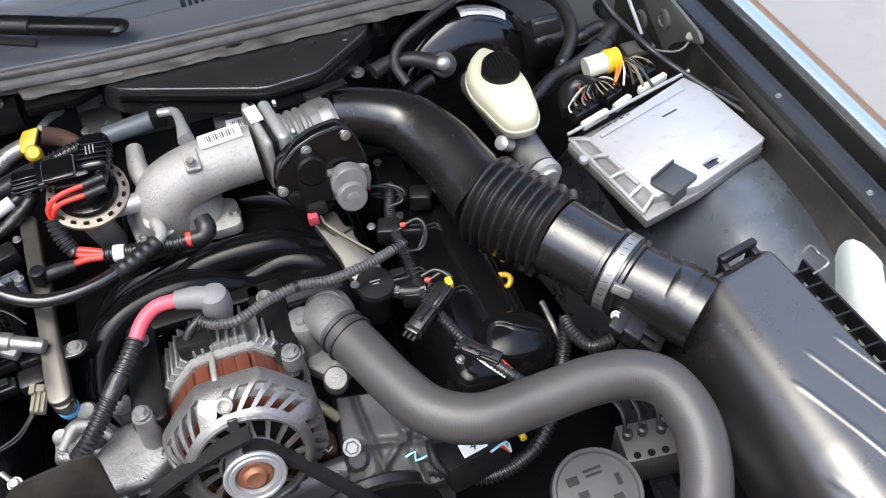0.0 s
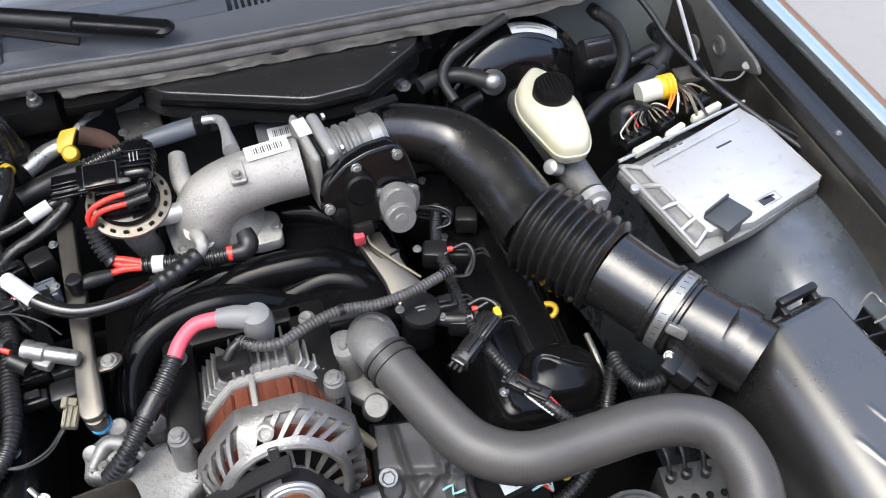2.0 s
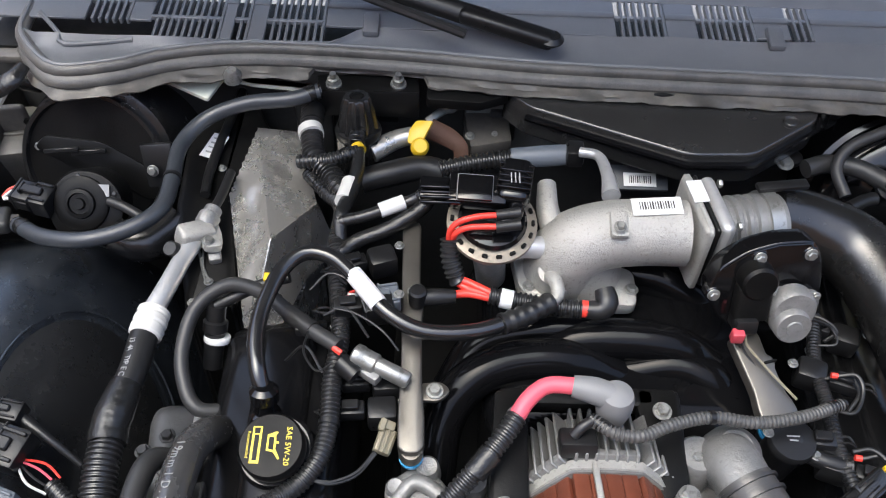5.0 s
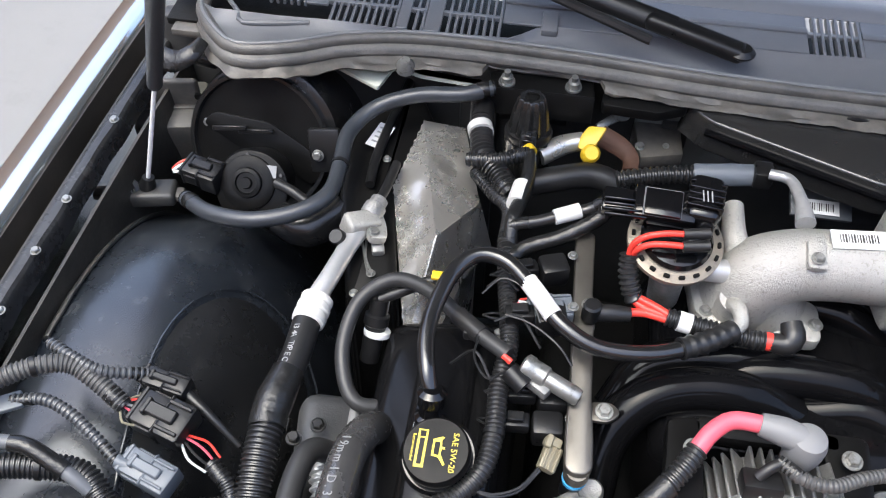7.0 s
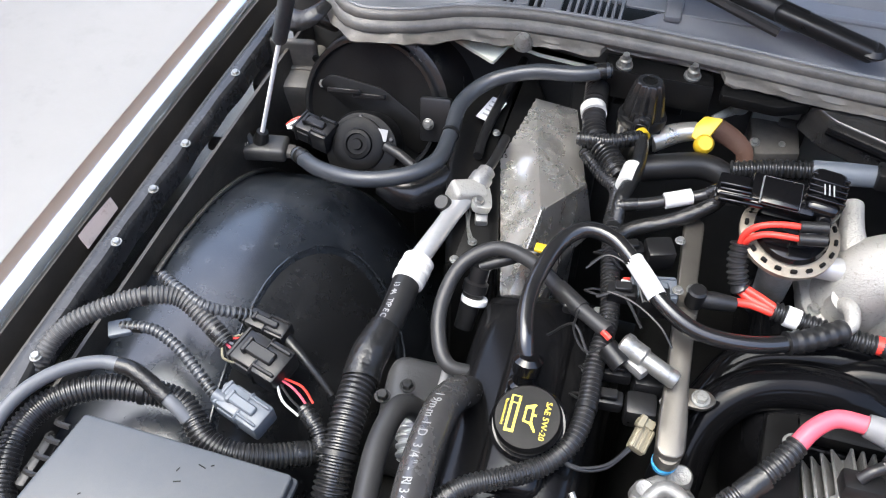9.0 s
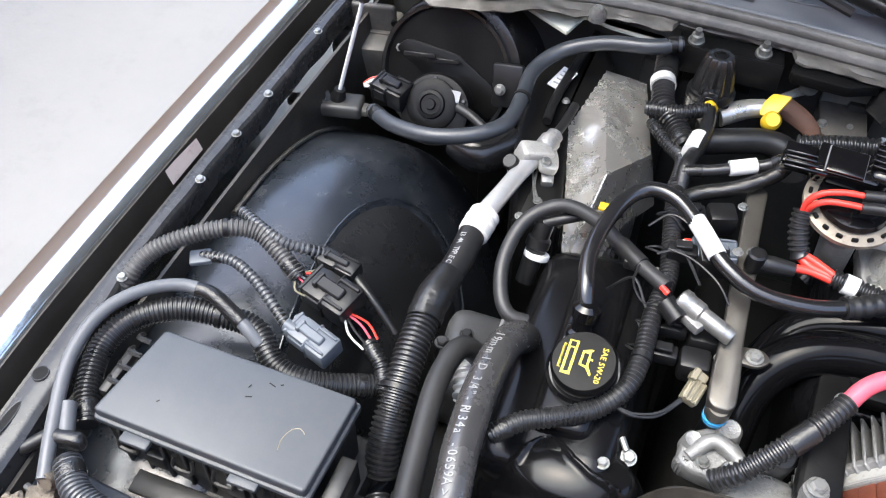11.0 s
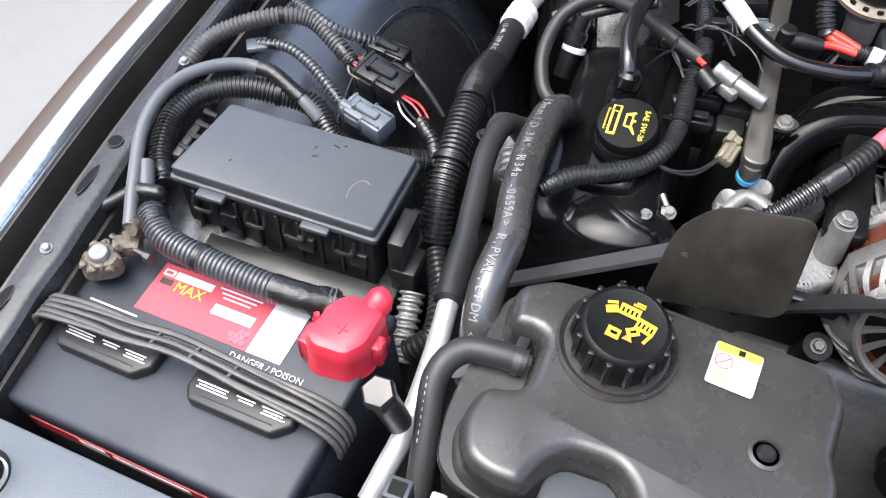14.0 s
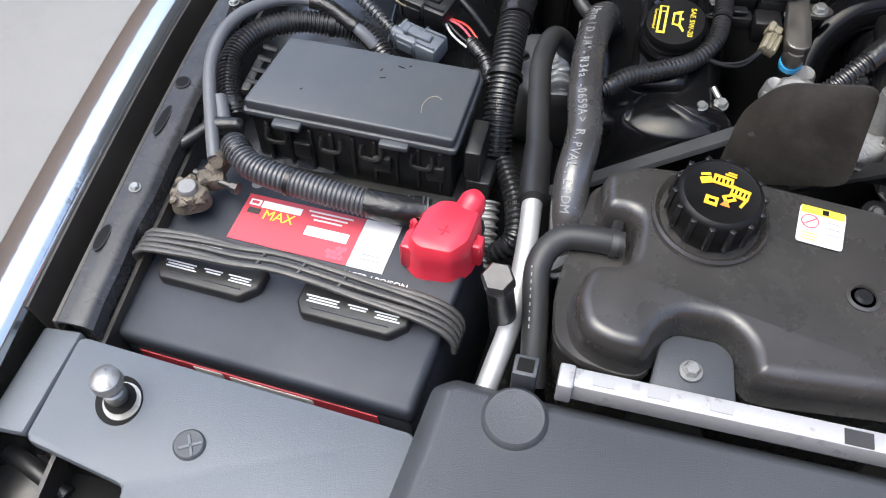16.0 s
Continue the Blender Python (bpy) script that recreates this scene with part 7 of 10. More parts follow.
        edge = [(-k * 0.5, -k * 0.9), (k * 0.5, -k * 0.9), (k, -k * 0.4), (k, L * 0.10), (k * 0.82, L * 0.22), (k * 0.82, L * 0.52), (k * 0.95, L * 0.56), (k * 0.95, L * 0.66), (k * 0.70, L * 0.69), (k * 0.80, L), (-k * 0.80, L), (-k * 0.80, L * 0.3), (-k, L * 0.12), (-k, -k * 0.4)]
        part("rail", prism(rounded(edge, 0.007, 3), -0.014, 0.0, 0.0022, 3, m=rm), M_STEEL, r)
        part("rail_notch", box((k * 0.7, 0.003, 0.006), rm @ Matrix.Translation((k * 0.7, L * 0.60, -0.001)), 0.001, 1), M_DARK, r)
        a, b = V(rail_pts[0]), V(rail_pts[-1])
        part("end_cup", lathe([(0.0095, -0.020), (0.0115, -0.014), (0.0115, -0.006), (0.0095, 0.000)], at(a + V(0, -0.004, -0.008), (0, -0.2, 1)), 24), M_STEEL, r)
        part("seal_ring", lathe([(0.0105, -0.026), (0.0115, -0.026), (0.0115, -0.020), (0.0105, -0.020)], at(a + V(0, -0.004, -0.008), (0, -0.2, 1)), 24), M_BLUE, r, "bright blue seal ring")
        part("injector", lathe([(0.010, -0.07), (0.010, -0.028), (0.008, -0.026)], at(a + V(0, -0.004, -0.008), (0, -0.2, 1)), 20), M_PLASTIC, r)
    r = bpy.data.objects["fuel_rail"]
    part("mount_tab", prism(rounded([(-0.245, 0.588), (-0.245, 0.606), (-0.222, 0.610), (-0.212, 0.600), (-0.222, 0.588)], 0.008), 0.893, 0.898, 0.001), M_STEEL, r)
    hexbolt(r, (-0.228, 0.598, 0.899), (0, -0.1, 1), 0.008)
    hexbolt(r, (-0.252, 0.689, 0.935), (0, -0.1, 1), 0.006)
    part("pressure_boss", lathe([(0.009, -0.01), (0.009, 0.008), (0.007, 0.010)], at((-0.248, 0.687, 0.930)), 16), M_PLASTIC, r)
    for q, yaw in (((-0.285, 0.674, 0.925), 10), ((-0.287, 0.742, 0.915), 20), ((-0.274, 0.611, 0.885), 5), ((-0.277, 0.583, 0.880), 5)):
        coil(q, yaw)
    for q, yaw in (((0.202, 0.701, 0.860), -20), ((0.143, 0.543, 0.880), 160), ((0.143, 0.640, 0.885), 160), ((0.100, 0.565, 0.890), 175)):
        coil(q, yaw)
    tc = thing("tan_plug", (-0.271, 0.547, 0.890), "tan plastic sensor plug with looped wires", "connector")
    pm = Matrix.Translation((-0.2725, 0.550, 0.886)) @ pose(0, 0, 0, 12, 18, -12)
    part("body", box((0.0165, 0.024, 0.012), pm, 0.0025), M_TAN, tc)
    part("cap", box((0.0145, 0.009, 0.015), pm @ Matrix.Translation((-0.003, 0.014, 0.001)), 0.002), M_TAN, tc)
    for k in range(3):
        part("rib", box((0.0022, 0.022, 0.003), pm @ Matrix.Translation((-0.005 + 0.005 * k, -0.001, 0.0068)), 0.0006, 1), M_TAN, tc)
    part("latch", box((0.006, 0.012, 0.006), pm @ Matrix.Translation((-0.008, 0.012, 0.008)), 0.001, 1), M_TAN, tc)
    for k in range(2):
        part("wire", tube([(-0.280, 0.542, 0.885), (-0.296, 0.519, 0.885), (-0.319, 0.507, 0.888), (-0.336, 0.508, 0.892)] if k else [(-0.280, 0.538, 0.885), (-0.298, 0.516, 0.882), (-0.321, 0.505, 0.888), (-0.339, 0.509, 0.892)], 0.0016, 6, 0.006), M_RUBBER, tc)
    fs = thing("fuel_hose", (-0.445, 0.601, 0.840), "soft dark grey rubber hose loop with a steel pressure sensor", "hose")
    p = [(-0.439, 0.600, 0.845), (-0.460, 0.598, 0.850), (-0.475, 0.615, 0.858), (-0.484, 0.651, 0.872), (-0.475, 0.692, 0.890), (-0.443, 0.712, 0.905), (-0.402, 0.695, 0.915), (-0.362, 0.657, 0.922), (-0.320, 0.627, 0.925)]
    part("hose", tube(p, 0.0076, 16, 0.006), M_HOSE_S, fs)
    part("cuff", tube([(-0.373, 0.668, 0.920), (-0.347, 0.646, 0.923)], 0.0092, 16, 0.006), M_RUBBER, fs)
    part("clip", box((0.016, 0.014, 0.012), Matrix.Translation((-0.357, 0.652, 0.918)), 0.003), M_PLASTIC, fs)
    s = part("sensor", lathe([(0.008, -0.008), (0.0112, -0.006), (0.0116, 0.0), (0.0105, 0.002), (0.0105, 0.016), (0.0085, 0.018), (0.0085, 0.048), (0.007, 0.051)], at((-0.299, 0.618, 0.922), V((-0.249, 0.596, 0.915)) - V((-0.299, 0.618, 0.922))), 28), M_ZINC, fs, "satin steel pressure sensor")
    part("sensor_clip", box((0.024, 0.012, 0.012), Matrix.Translation((-0.290, 0.605, 0.914)) @ pose(0, 0, 0, 0, 0, -35), 0.003), M_CASTGREY, fs)
    part("sensor_plug", tube([(-0.318, 0.614, 0.920), (-0.302, 0.602, 0.915)], 0.010, 12, 0.006), M_PLASTIC, fs)
    part("red_wire", tube([(-0.325, 0.624, 0.928), (-0.317, 0.619, 0.926)], 0.003, 8, 0.004), M_REDWIRE, fs)


# ---- harnesses, conduits, hoses ----
def conduit(name, points, r, label, material=None, pitch=0.0055, depth=0.0022, category="wire conduit", seg=14):
    h = thing(name, points[0], label, category)
    part("sleeve", tube(points, r, seg, ribs=pitch, depth=depth), material or M_CONDUIT, h)
    p = [Vector(q) for q in points]
    for s, e in ((p[0], p[1]), (p[-1], p[-2])):
        d = (e - s).normalized()
        part("taped_end", tube([s - d * 0.003, s + d * 0.010, s + d * 0.018], [r * 0.9, r * 1.10, r * 1.02], seg, 0.004), M_TAPE, h)
    if len(p) > 5:
        k = len(p) // 2
        d = (p[k + 1] - p[k - 1]).normalized()
        part("cable_tie", lathe([(r * 1.02, -0.0022), (r * 1.14, -0.0022), (r * 1.14, 0.0022), (r * 1.02, 0.0022)], at(p[k], d), 20), M_PLASTIC, h)
    return h


def build_harness():
    conduit("engine_harness", [(-0.337, 0.770, 0.915), (-0.332, 0.722, 0.918), (-0.325, 0.677, 0.918), (-0.321, 0.644, 0.914), (-0.325, 0.604, 0.906), (-0.324, 0.559, 0.900), (-0.330, 0.525, 0.896), (-0.349, 0.500, 0.890), (-0.377, 0.479, 0.892), (-0.406, 0.463, 0.892), (-0.428, 0.443, 0.888)], 0.0088, "corrugated black conduit curving over the valve cover", None, 0.0044, 0.0014)
    h = conduit("alternator_harness", [(-0.089, 0.546, 0.945), (-0.073, 0.534, 0.945), (-0.049, 0.532, 0.944), (-0.020, 0.545, 0.942), (0.017, 0.555, 0.940), (0.057, 0.553, 0.937), (0.101, 0.562, 0.934), (0.145, 0.582, 0.925)], 0.0056, "dusty grey corrugated conduit from the alternator plug", M_CONDUIT_GREY, 0.004, 0.0009)
    part("plug_wires", tube([(-0.089, 0.546, 0.945), (-0.099, 0.540, 0.942), (-0.106, 0.535, 0.935)], 0.005, 10, 0.004), M_RUBBER, h)
    c = thing("charge_cable", (-0.226, 0.476, 0.890), "thick faded red charging cable with a grey rubber boot", "cable")
    part("conduit", tube([(-0.241, 0.473, 0.880), (-0.220, 0.481, 0.898), (-0.189, 0.508, 0.922), (-0.168, 0.531, 0.934), (-0.155, 0.550, 0.940)], 0.0090, 14, ribs=0.005, depth=0.0016), M_CONDUIT, c)
    part("tape", tube([(-0.192, 0.503, 0.921), (-0.177, 0.519, 0.930)], 0.0108, 14, 0.004), M_TAPE, c)
    part("cable", tube([(-0.155, 0.550, 0.940), (-0.145, 0.564, 0.946), (-0.128, 0.576, 0.950), (-0.103, 0.575, 0.952)], 0.0078, 16, 0.005), M_PINK, c)
    part("boot", tube([(-0.106, 0.575, 0.952), (-0.087, 0.571, 0.952), (-0.072, 0.566, 0.950)], [0.010, 0.0125, 0.0125], 18, 0.004), M_GREYBOOT, c)
    part("boot_end", lathe([(0.013, -0.03), (0.0165, -0.012), (0.0165, 0.002), (0.014, 0.010), (0.006, 0.014)], at((-0.068, 0.565, 0.948)), 24), M_GREYBOOT, c)
    conduit("blower_harness", [(-0.379, 0.989, 0.935), (-0.413, 0.978, 0.930), (-0.467, 0.979, 0.920), (-0.515, 0.966, 0.905), (-0.540, 0.929, 0.895), (-0.538, 0.874, 0.895), (-0.541, 0.828, 0.893), (-0.571, 0.797, 0.890), (-0.619, 0.783, 0.885), (-0.670, 0.795, 0.875), (-0.708, 0.820, 0.865)], 0.0094, "smooth satin loom sagging across the blower housing", M_LOOM, 0.02, 0.0)
    a = thing("coolant_line_conduit", (-0.529, 0.433, 0.800), "ribbed black conduit around the air conditioning hose", "wire conduit")
    part("sleeve", tube([(-0.534, 0.561, 0.868), (-0.533, 0.520, 0.862), (-0.530, 0.478, 0.850), (-0.528, 0.442, 0.830), (-0.524, 0.411, 0.800)], 0.0155, 20, ribs=0.0050, depth=0.0024), M_CONDUIT, a)
    part("taped_end", tube([(-0.534, 0.573, 0.869), (-0.534, 0.558, 0.868), (-0.533, 0.548, 0.867)], [0.0165, 0.0186, 0.0180], 18, 0.004), M_TAPE, a)
    part("cable_tie", lathe([(0.0182, -0.0025), (0.0194, -0.0025), (0.0194, 0.0025), (0.0182, 0.0025)], at((-0.530, 0.478, 0.850), V((-0.528, 0.442, 0.830)) - V((-0.533, 0.520, 0.862))), 24), M_PLASTIC, a)
    # air conditioning line
    l = thing("refrigerant_line", (-0.494, 0.846, 0.870), "silver refrigerant pipe with crimped white ferrule and black hose", "refrigerant line")
    part("nut", lathe([(0.0095, -0.004), (0.0125, 0.0), (0.0125, 0.012), (0.0100, 0.014), (0.0100, 0.022), (0.0080, 0.024)], at((-0.490, 0.813, 0.884), (0.25, 0.92, 0.12)), 20), M_CASTGREY, l)
    part("rear_hose", tube([(-0.486, 0.832, 0.885), (-0.482, 0.862, 0.880), (-0.479, 0.905, 0.876)], 0.0055, 12, 0.006), M_RUBBER, l)
    part("block", box((0.040, 0.024, 0.026), Matrix.Translation((-0.498, 0.797, 0.884)) @ pose(0, 0, 0, 8, 18, 38), 0.005, 3), M_CAST, l)
    part("ear", prism(rounded([(-0.010, -0.020), (0.010, -0.020), (0.012, 0.0), (0.010, 0.020), (-0.010, 0.020), (-0.012, 0.0)], 0.007, 3), -0.005, 0.006, 0.002, m=Matrix.Translation((-0.482, 0.798, 0.880)) @ pose(0, 0, 0, 0, 15, 20)), M_CAST, l)
    hexbolt(l, (-0.481, 0.786, 0.888), (0.25, -0.1, 1), 0.0065)
    part("lug", box((0.014, 0.030, 0.012), Matrix.Translation((-0.478, 0.788, 0.868)) @ pose(0, 0, 0, 10, 0, 15), 0.003), M_CASTGREY, l)
    part("port", lathe([(0.0075, -0.014), (0.0080, 0.0), (0.0095, 0.001), (0.0095, 0.004)], at((-0.513, 0.779, 0.874), (-0.25, -0.45, 0.85)), 18), M_ALU, l)
    part("port_cap", lathe([(0.0085, 0.002), (0.0090, 0.005), (0.0090, 0.020), (0.0075, 0.022)], at((-0.513, 0.779, 0.874), (-0.25, -0.45, 0.85)), 18), M_PLASTIC, l)
    part("pipe", tube([(-0.497, 0.800, 0.880), (-0.506, 0.765, 0.880), (-0.515, 0.725, 0.879), (-0.523, 0.697, 0.876)], [0.0115, 0.0100, 0.0105, 0.0110], 18, 0.006), M_ALU, l)
    fp = V((-0.521, 0.699, 0.876)), V((-0.525, 0.660, 0.875))
    n = (fp[1] - fp[0]).normalized()
    part("ferrule", lathe([(0.013, 0.0), (0.017, 0.003), (0.017, 0.007), (0.015, 0.009), (0.0175, 0.013), (0.0175, 0.018), (0.0155, 0.020), (0.0175, 0.024), (0.017, 0.032), (0.015, 0.034)], at(fp[0], n), 28), M_WHITEPL, l, "white crimped ferrule")
    hp = [(-0.525, 0.671, 0.875), (-0.526, 0.625, 0.874), (-0.532, 0.584, 0.872), (-0.535, 0.559, 0.869)]
    part("hose", tube(hp, 0.0145, 18, 0.006), M_RUBBER, l)
    part("tape", tube([(-0.528, 0.609, 0.874), (-0.533, 0.577, 0.872), (-0.535, 0.551, 0.868)], [0.0158, 0.0185, 0.0170], 16, 0.006), M_TAPE, l, "shiny wrapped black tape")
    hose_writing("134A TYPE C 0208A", [fp[1], V(hp[1]), V(hp[2])], 0.0145, 0.009, M_TEXTDIM, l, 0.004, (-0.3, -0.6, 0.8))
    # heater hoses
    w = thing("heater_hose", (-0.428, 0.328, 0.860), "black rubber heater hose with white printed writing", "hose")
    wp = [(-0.433, 0.581, 0.840), (-0.438, 0.551, 0.885), (-0.445, 0.519, 0.905), (-0.447, 0.467, 0.912), (-0.443, 0.408, 0.915), (-0.436, 0.360, 0.912), (-0.438, 0.311, 0.905), (-0.435, 0.280, 0.880), (-0.431, 0.271, 0.840)]
    part("hose", tube(wp, 0.0160, 22, 0.006), M_HEATER, w)
    hose_writing("19mm I.D. 3/4\" - R134a - 0659A > IR, PVAL, EPDM <", wp[1:], 0.0160, 0.0120, M_HOSEPRINT, w, 0.036, (-0.25, -0.35, 1))
    g = thing("heater_hose", (-0.478, 0.395, 0.860), "plain black rubber heater hose bending downward", "hose")
    gp = [(-0.462, 0.556, 0.800), (-0.478, 0.543, 0.850), (-0.490, 0.528, 0.868), (-0.494, 0.484, 0.872), (-0.485, 0.417, 0.874), (-0.475, 0.354, 0.876), (-0.469, 0.308, 0.877)]
    part("hose", tube(gp, 0.0112, 18, 0.006), M_HOSE_S, g)
    part("sleeve", tube([(-0.476, 0.368, 0.876), (-0.472, 0.327, 0.877), (-0.469, 0.302, 0.877)], 0.0135, 18, 0.006), M_RUBBER, g)
    part("pipe", tube([(-0.470, 0.308, 0.872), (-0.466, 0.257, 0.862), (-0.465, 0.194, 0.850), (-0.470, 0.153, 0.842), (-0.474, 0.128, 0.835)], 0.0095, 16, 0.006), M_ALU, g, "bare aluminium pipe")
    # loom behind the fuse box
    k = conduit("power_harness", [(-0.556, 0.262, 0.885), (-0.595, 0.255, 0.888), (-0.637, 0.255, 0.892), (-0.681, 0.258, 0.895), (-0.720, 0.265, 0.897), (-0.747, 0.286, 0.898)], 0.0118, "thick ribbed black power conduit across the battery", M_CONDUIT_D, 0.0042, 0.0018)
    part("tape", tube([(-0.558, 0.260, 0.886), (-0.585, 0.255, 0.888), (-0.611, 0.255, 0.890)], [0.0115, 0.0140, 0.0128], 16, 0.006), M_TAPE, k, "silvery worn tape wrap")
    conduit("power_harness", [(-0.762, 0.329, 0.885), (-0.781, 0.358, 0.888), (-0.792, 0.398, 0.893), (-0.780, 0.432, 0.897), (-0.748, 0.458, 0.896), (-0.710, 0.469, 0.890), (-0.674, 0.471, 0.882), (-0.642, 0.449, 0.868), (-0.606, 0.450, 0.858), (-0.557, 0.477, 0.840)], 0.0112, "ribbed black conduit looping behind the fuse box", None, 0.0042, 0.0016)
    nb = thing("ground_cable", (-0.755, 0.267, 0.900), "grey insulated ground cable rising from the battery", "cable")
    part("cable", tube([(-0.757, 0.267, 0.895), (-0.774, 0.306, 0.905), (-0.796, 0.364, 0.915), (-0.797, 0.412, 0.920), (-0.779, 0.450, 0.918), (-0.748, 0.475, 0.912), (-0.712, 0.476, 0.905), (-0.677, 0.463, 0.892), (-0.663, 0.458, 0.882)], 0.0064, 14, 0.006), M_CABLE, nb)
    part("tape", tube([(-0.735, 0.477, 0.910), (-0.718, 0.477, 0.907), (-0.684, 0.466, 0.895)], [0.0074, 0.0080, 0.0080], 14, 0.005), M_TAPE, nb)
    part("tape_band", box((0.032, 0.014, 0.018), Matrix.Translation((-0.758, 0.303, 0.900)) @ pose(0, 0, 0, 0, 0, 10), 0.006, 3), M_TAPE, nb)
    part("stub", tube([(-0.763, 0.307, 0.900), (-0.776, 0.331, 0.905)], 0.0075, 12, 0.005), M_CABLE, nb)
    part("branch", tube([(-0.784, 0.310, 0.885), (-0.801, 0.290, 0.880), (-0.820, 0.279, 0.872)], 0.006, 10, 0.005), M_RUBBER, nb)
    fe = thing("fender_ground_lug", (-0.822, 0.282, 0.870), "rusty ground lug bolted to the fender", "cable lug")
    part("lug", box((0.024, 0.012, 0.006), Matrix.Translation((-0.822, 0.282, 0.872)) @ pose(0, 0, 0, 0, 10, 30), 0.002), M_LEAD, fe)
    for k in range(16):
        q = V((-0.812 - 0.034 * ((k * 7) % 11) / 11, 0.305 - 0.085 * ((k * 5) % 13) / 13, 0.868 - 0.006 * (k % 3)))
        part("corrosion", lathe([(0.003, -0.003), (0.0052 + 0.0006 * (k % 4), 0.0), (0.004, 0.003), (0.001, 0.0045)], at(q, (0.3 * math.sin(k), 0.3 * math.cos(k), 1)), 9, lobes=3, lobe=0.25), (M_LEAD, M_RUST, M_LEAD)[k % 3], fe)
    hexbolt(fe, (-0.817, 0.302, 0.878), (0.3, 0, 1), 0.006)
    # looms lying on the wheel liner
    conduit("liner_harness", [(-0.842, 0.442, 0.845), (-0.822, 0.466, 0.883), (-0.807, 0.499, 0.905), (-0.778, 0.526, 0.915), (-0.744, 0.549, 0.918), (-0.716, 0.560, 0.912), (-0.690, 0.552, 0.902), (-0.663, 0.539, 0.890)], 0.0086, "grey dusty corrugated conduit on the wheel liner", M_CONDUIT_GREY, 0.0045, 0.0014)
    conduit("liner_harness", [(-0.741, 0.577, 0.915), (-0.716, 0.566, 0.915), (-0.687, 0.560, 0.908), (-0.653, 0.574, 0.890)], 0.0054, "thin black conduit branching over the wheel liner", M_CONDUIT_D, 0.005, 0.0015)
    q = conduit("liner_harness", [(-0.760, 0.525, 0.895), (-0.732, 0.529, 0.896), (-0.705, 0.521, 0.892), (-0.678, 0.506, 0.885), (-0.654, 0.491, 0.876)], 0.0052, "thin black conduit with a taped end on the wheel liner", M_CONDUIT_D, 0.005, 0.0015)
    part("tape_flag", box((0.022, 0.018, 0.006), Matrix.Translation((-0.762, 0.522, 0.895)) @ pose(0, 0, 0, 0, 0, 30), 0.002), M_GREYCON, q)
    conduit("liner_harness", [(-0.573, 0.507, 0.862), (-0.555, 0.493, 0.855), (-0.544, 0.475, 0.845)], 0.0075, "short black conduit dropping beside the fuse box", None, 0.005, 0.0015)


def connector(name, c, u, size, material, label):
    """A wiring connector at c, its long side along u."""
    t = thing(name, c, label, "connector", "wiring connectors")
    u = Vector(u).normalized()
    m = at(c, (0, -0.1, 1), u)
    L, W, H = size
    part("body", box((W * 0.92, L * 0.62, H * 0.92), m @ Matrix.Translation((0, -L * 0.17, 0)), 0.002), material, t)
    part("shroud", box((W * 1.06, L * 0.46, H * 1.06), m @ Matrix.Translation((0, L * 0.25, 0)), 0.003), material, t)
    part("shroud_lip", box((W * 1.14, L * 0.06, H * 1.14), m @ Matrix.Translation((0, L * 0.04, 0)), 0.0015, 1), material, t)
    part("latch", box((W * 0.36, L * 0.52, H * 0.22), m @ Matrix.Translation((0, L * 0.02, H * 0.58)), 0.0015, 1), material, t)
    part("latch_tip", box((W * 0.46, L * 0.08, H * 0.30), m @ Matrix.Translation((0, -L * 0.24, H * 0.58)), 0.001, 1), material, t)
    for k in (-1, 1):
        part("guide_rail", box((W * 0.10, L * 0.40, H * 0.16), m @ Matrix.Translation((k * W * 0.36, L * 0.24, H * 0.56)), 0.0008, 1), material, t)
        part("side_rib", box((W * 0.08, L * 0.34, H * 0.5), m @ Matrix.Translation((k * W * 0.50, -L * 0.18, 0)), 0.0008, 1), material, t)
    part("rear_collar", box((W * 1.0, L * 0.07, H * 1.0), m @ Matrix.Translation((0, -L * 0.42, 0)), 0.001, 1), material, t)
    for k in (-0.3, 0.0, 0.3):
        part("wire_seal", tube([m @ Vector((W * k, -L * 0.44, 0)), m @ Vector((W * k, -L * 0.56, 0))], W * 0.12, 8, 0.004), material, t)
    return t


def wires(t, a, b, mats, r=0.0014, spread=0.006):
    a, b = V(a), V(b)
    side = (b - a).cross(Vector((0, 0, 1))).normalized()
    for i, mt in enumerate(mats):
        k = (i / max(1, len(mats) - 1) - 0.5) * 2
        mid = (a + b) / 2 + side * k * spread * 1.3 + V(0, 0, 0.003 * (i % 2))
        part("wire", tube([a + side * k * spread * 0.4, mid, b + side * k * spread], r, 6, 0.004), mt, t)


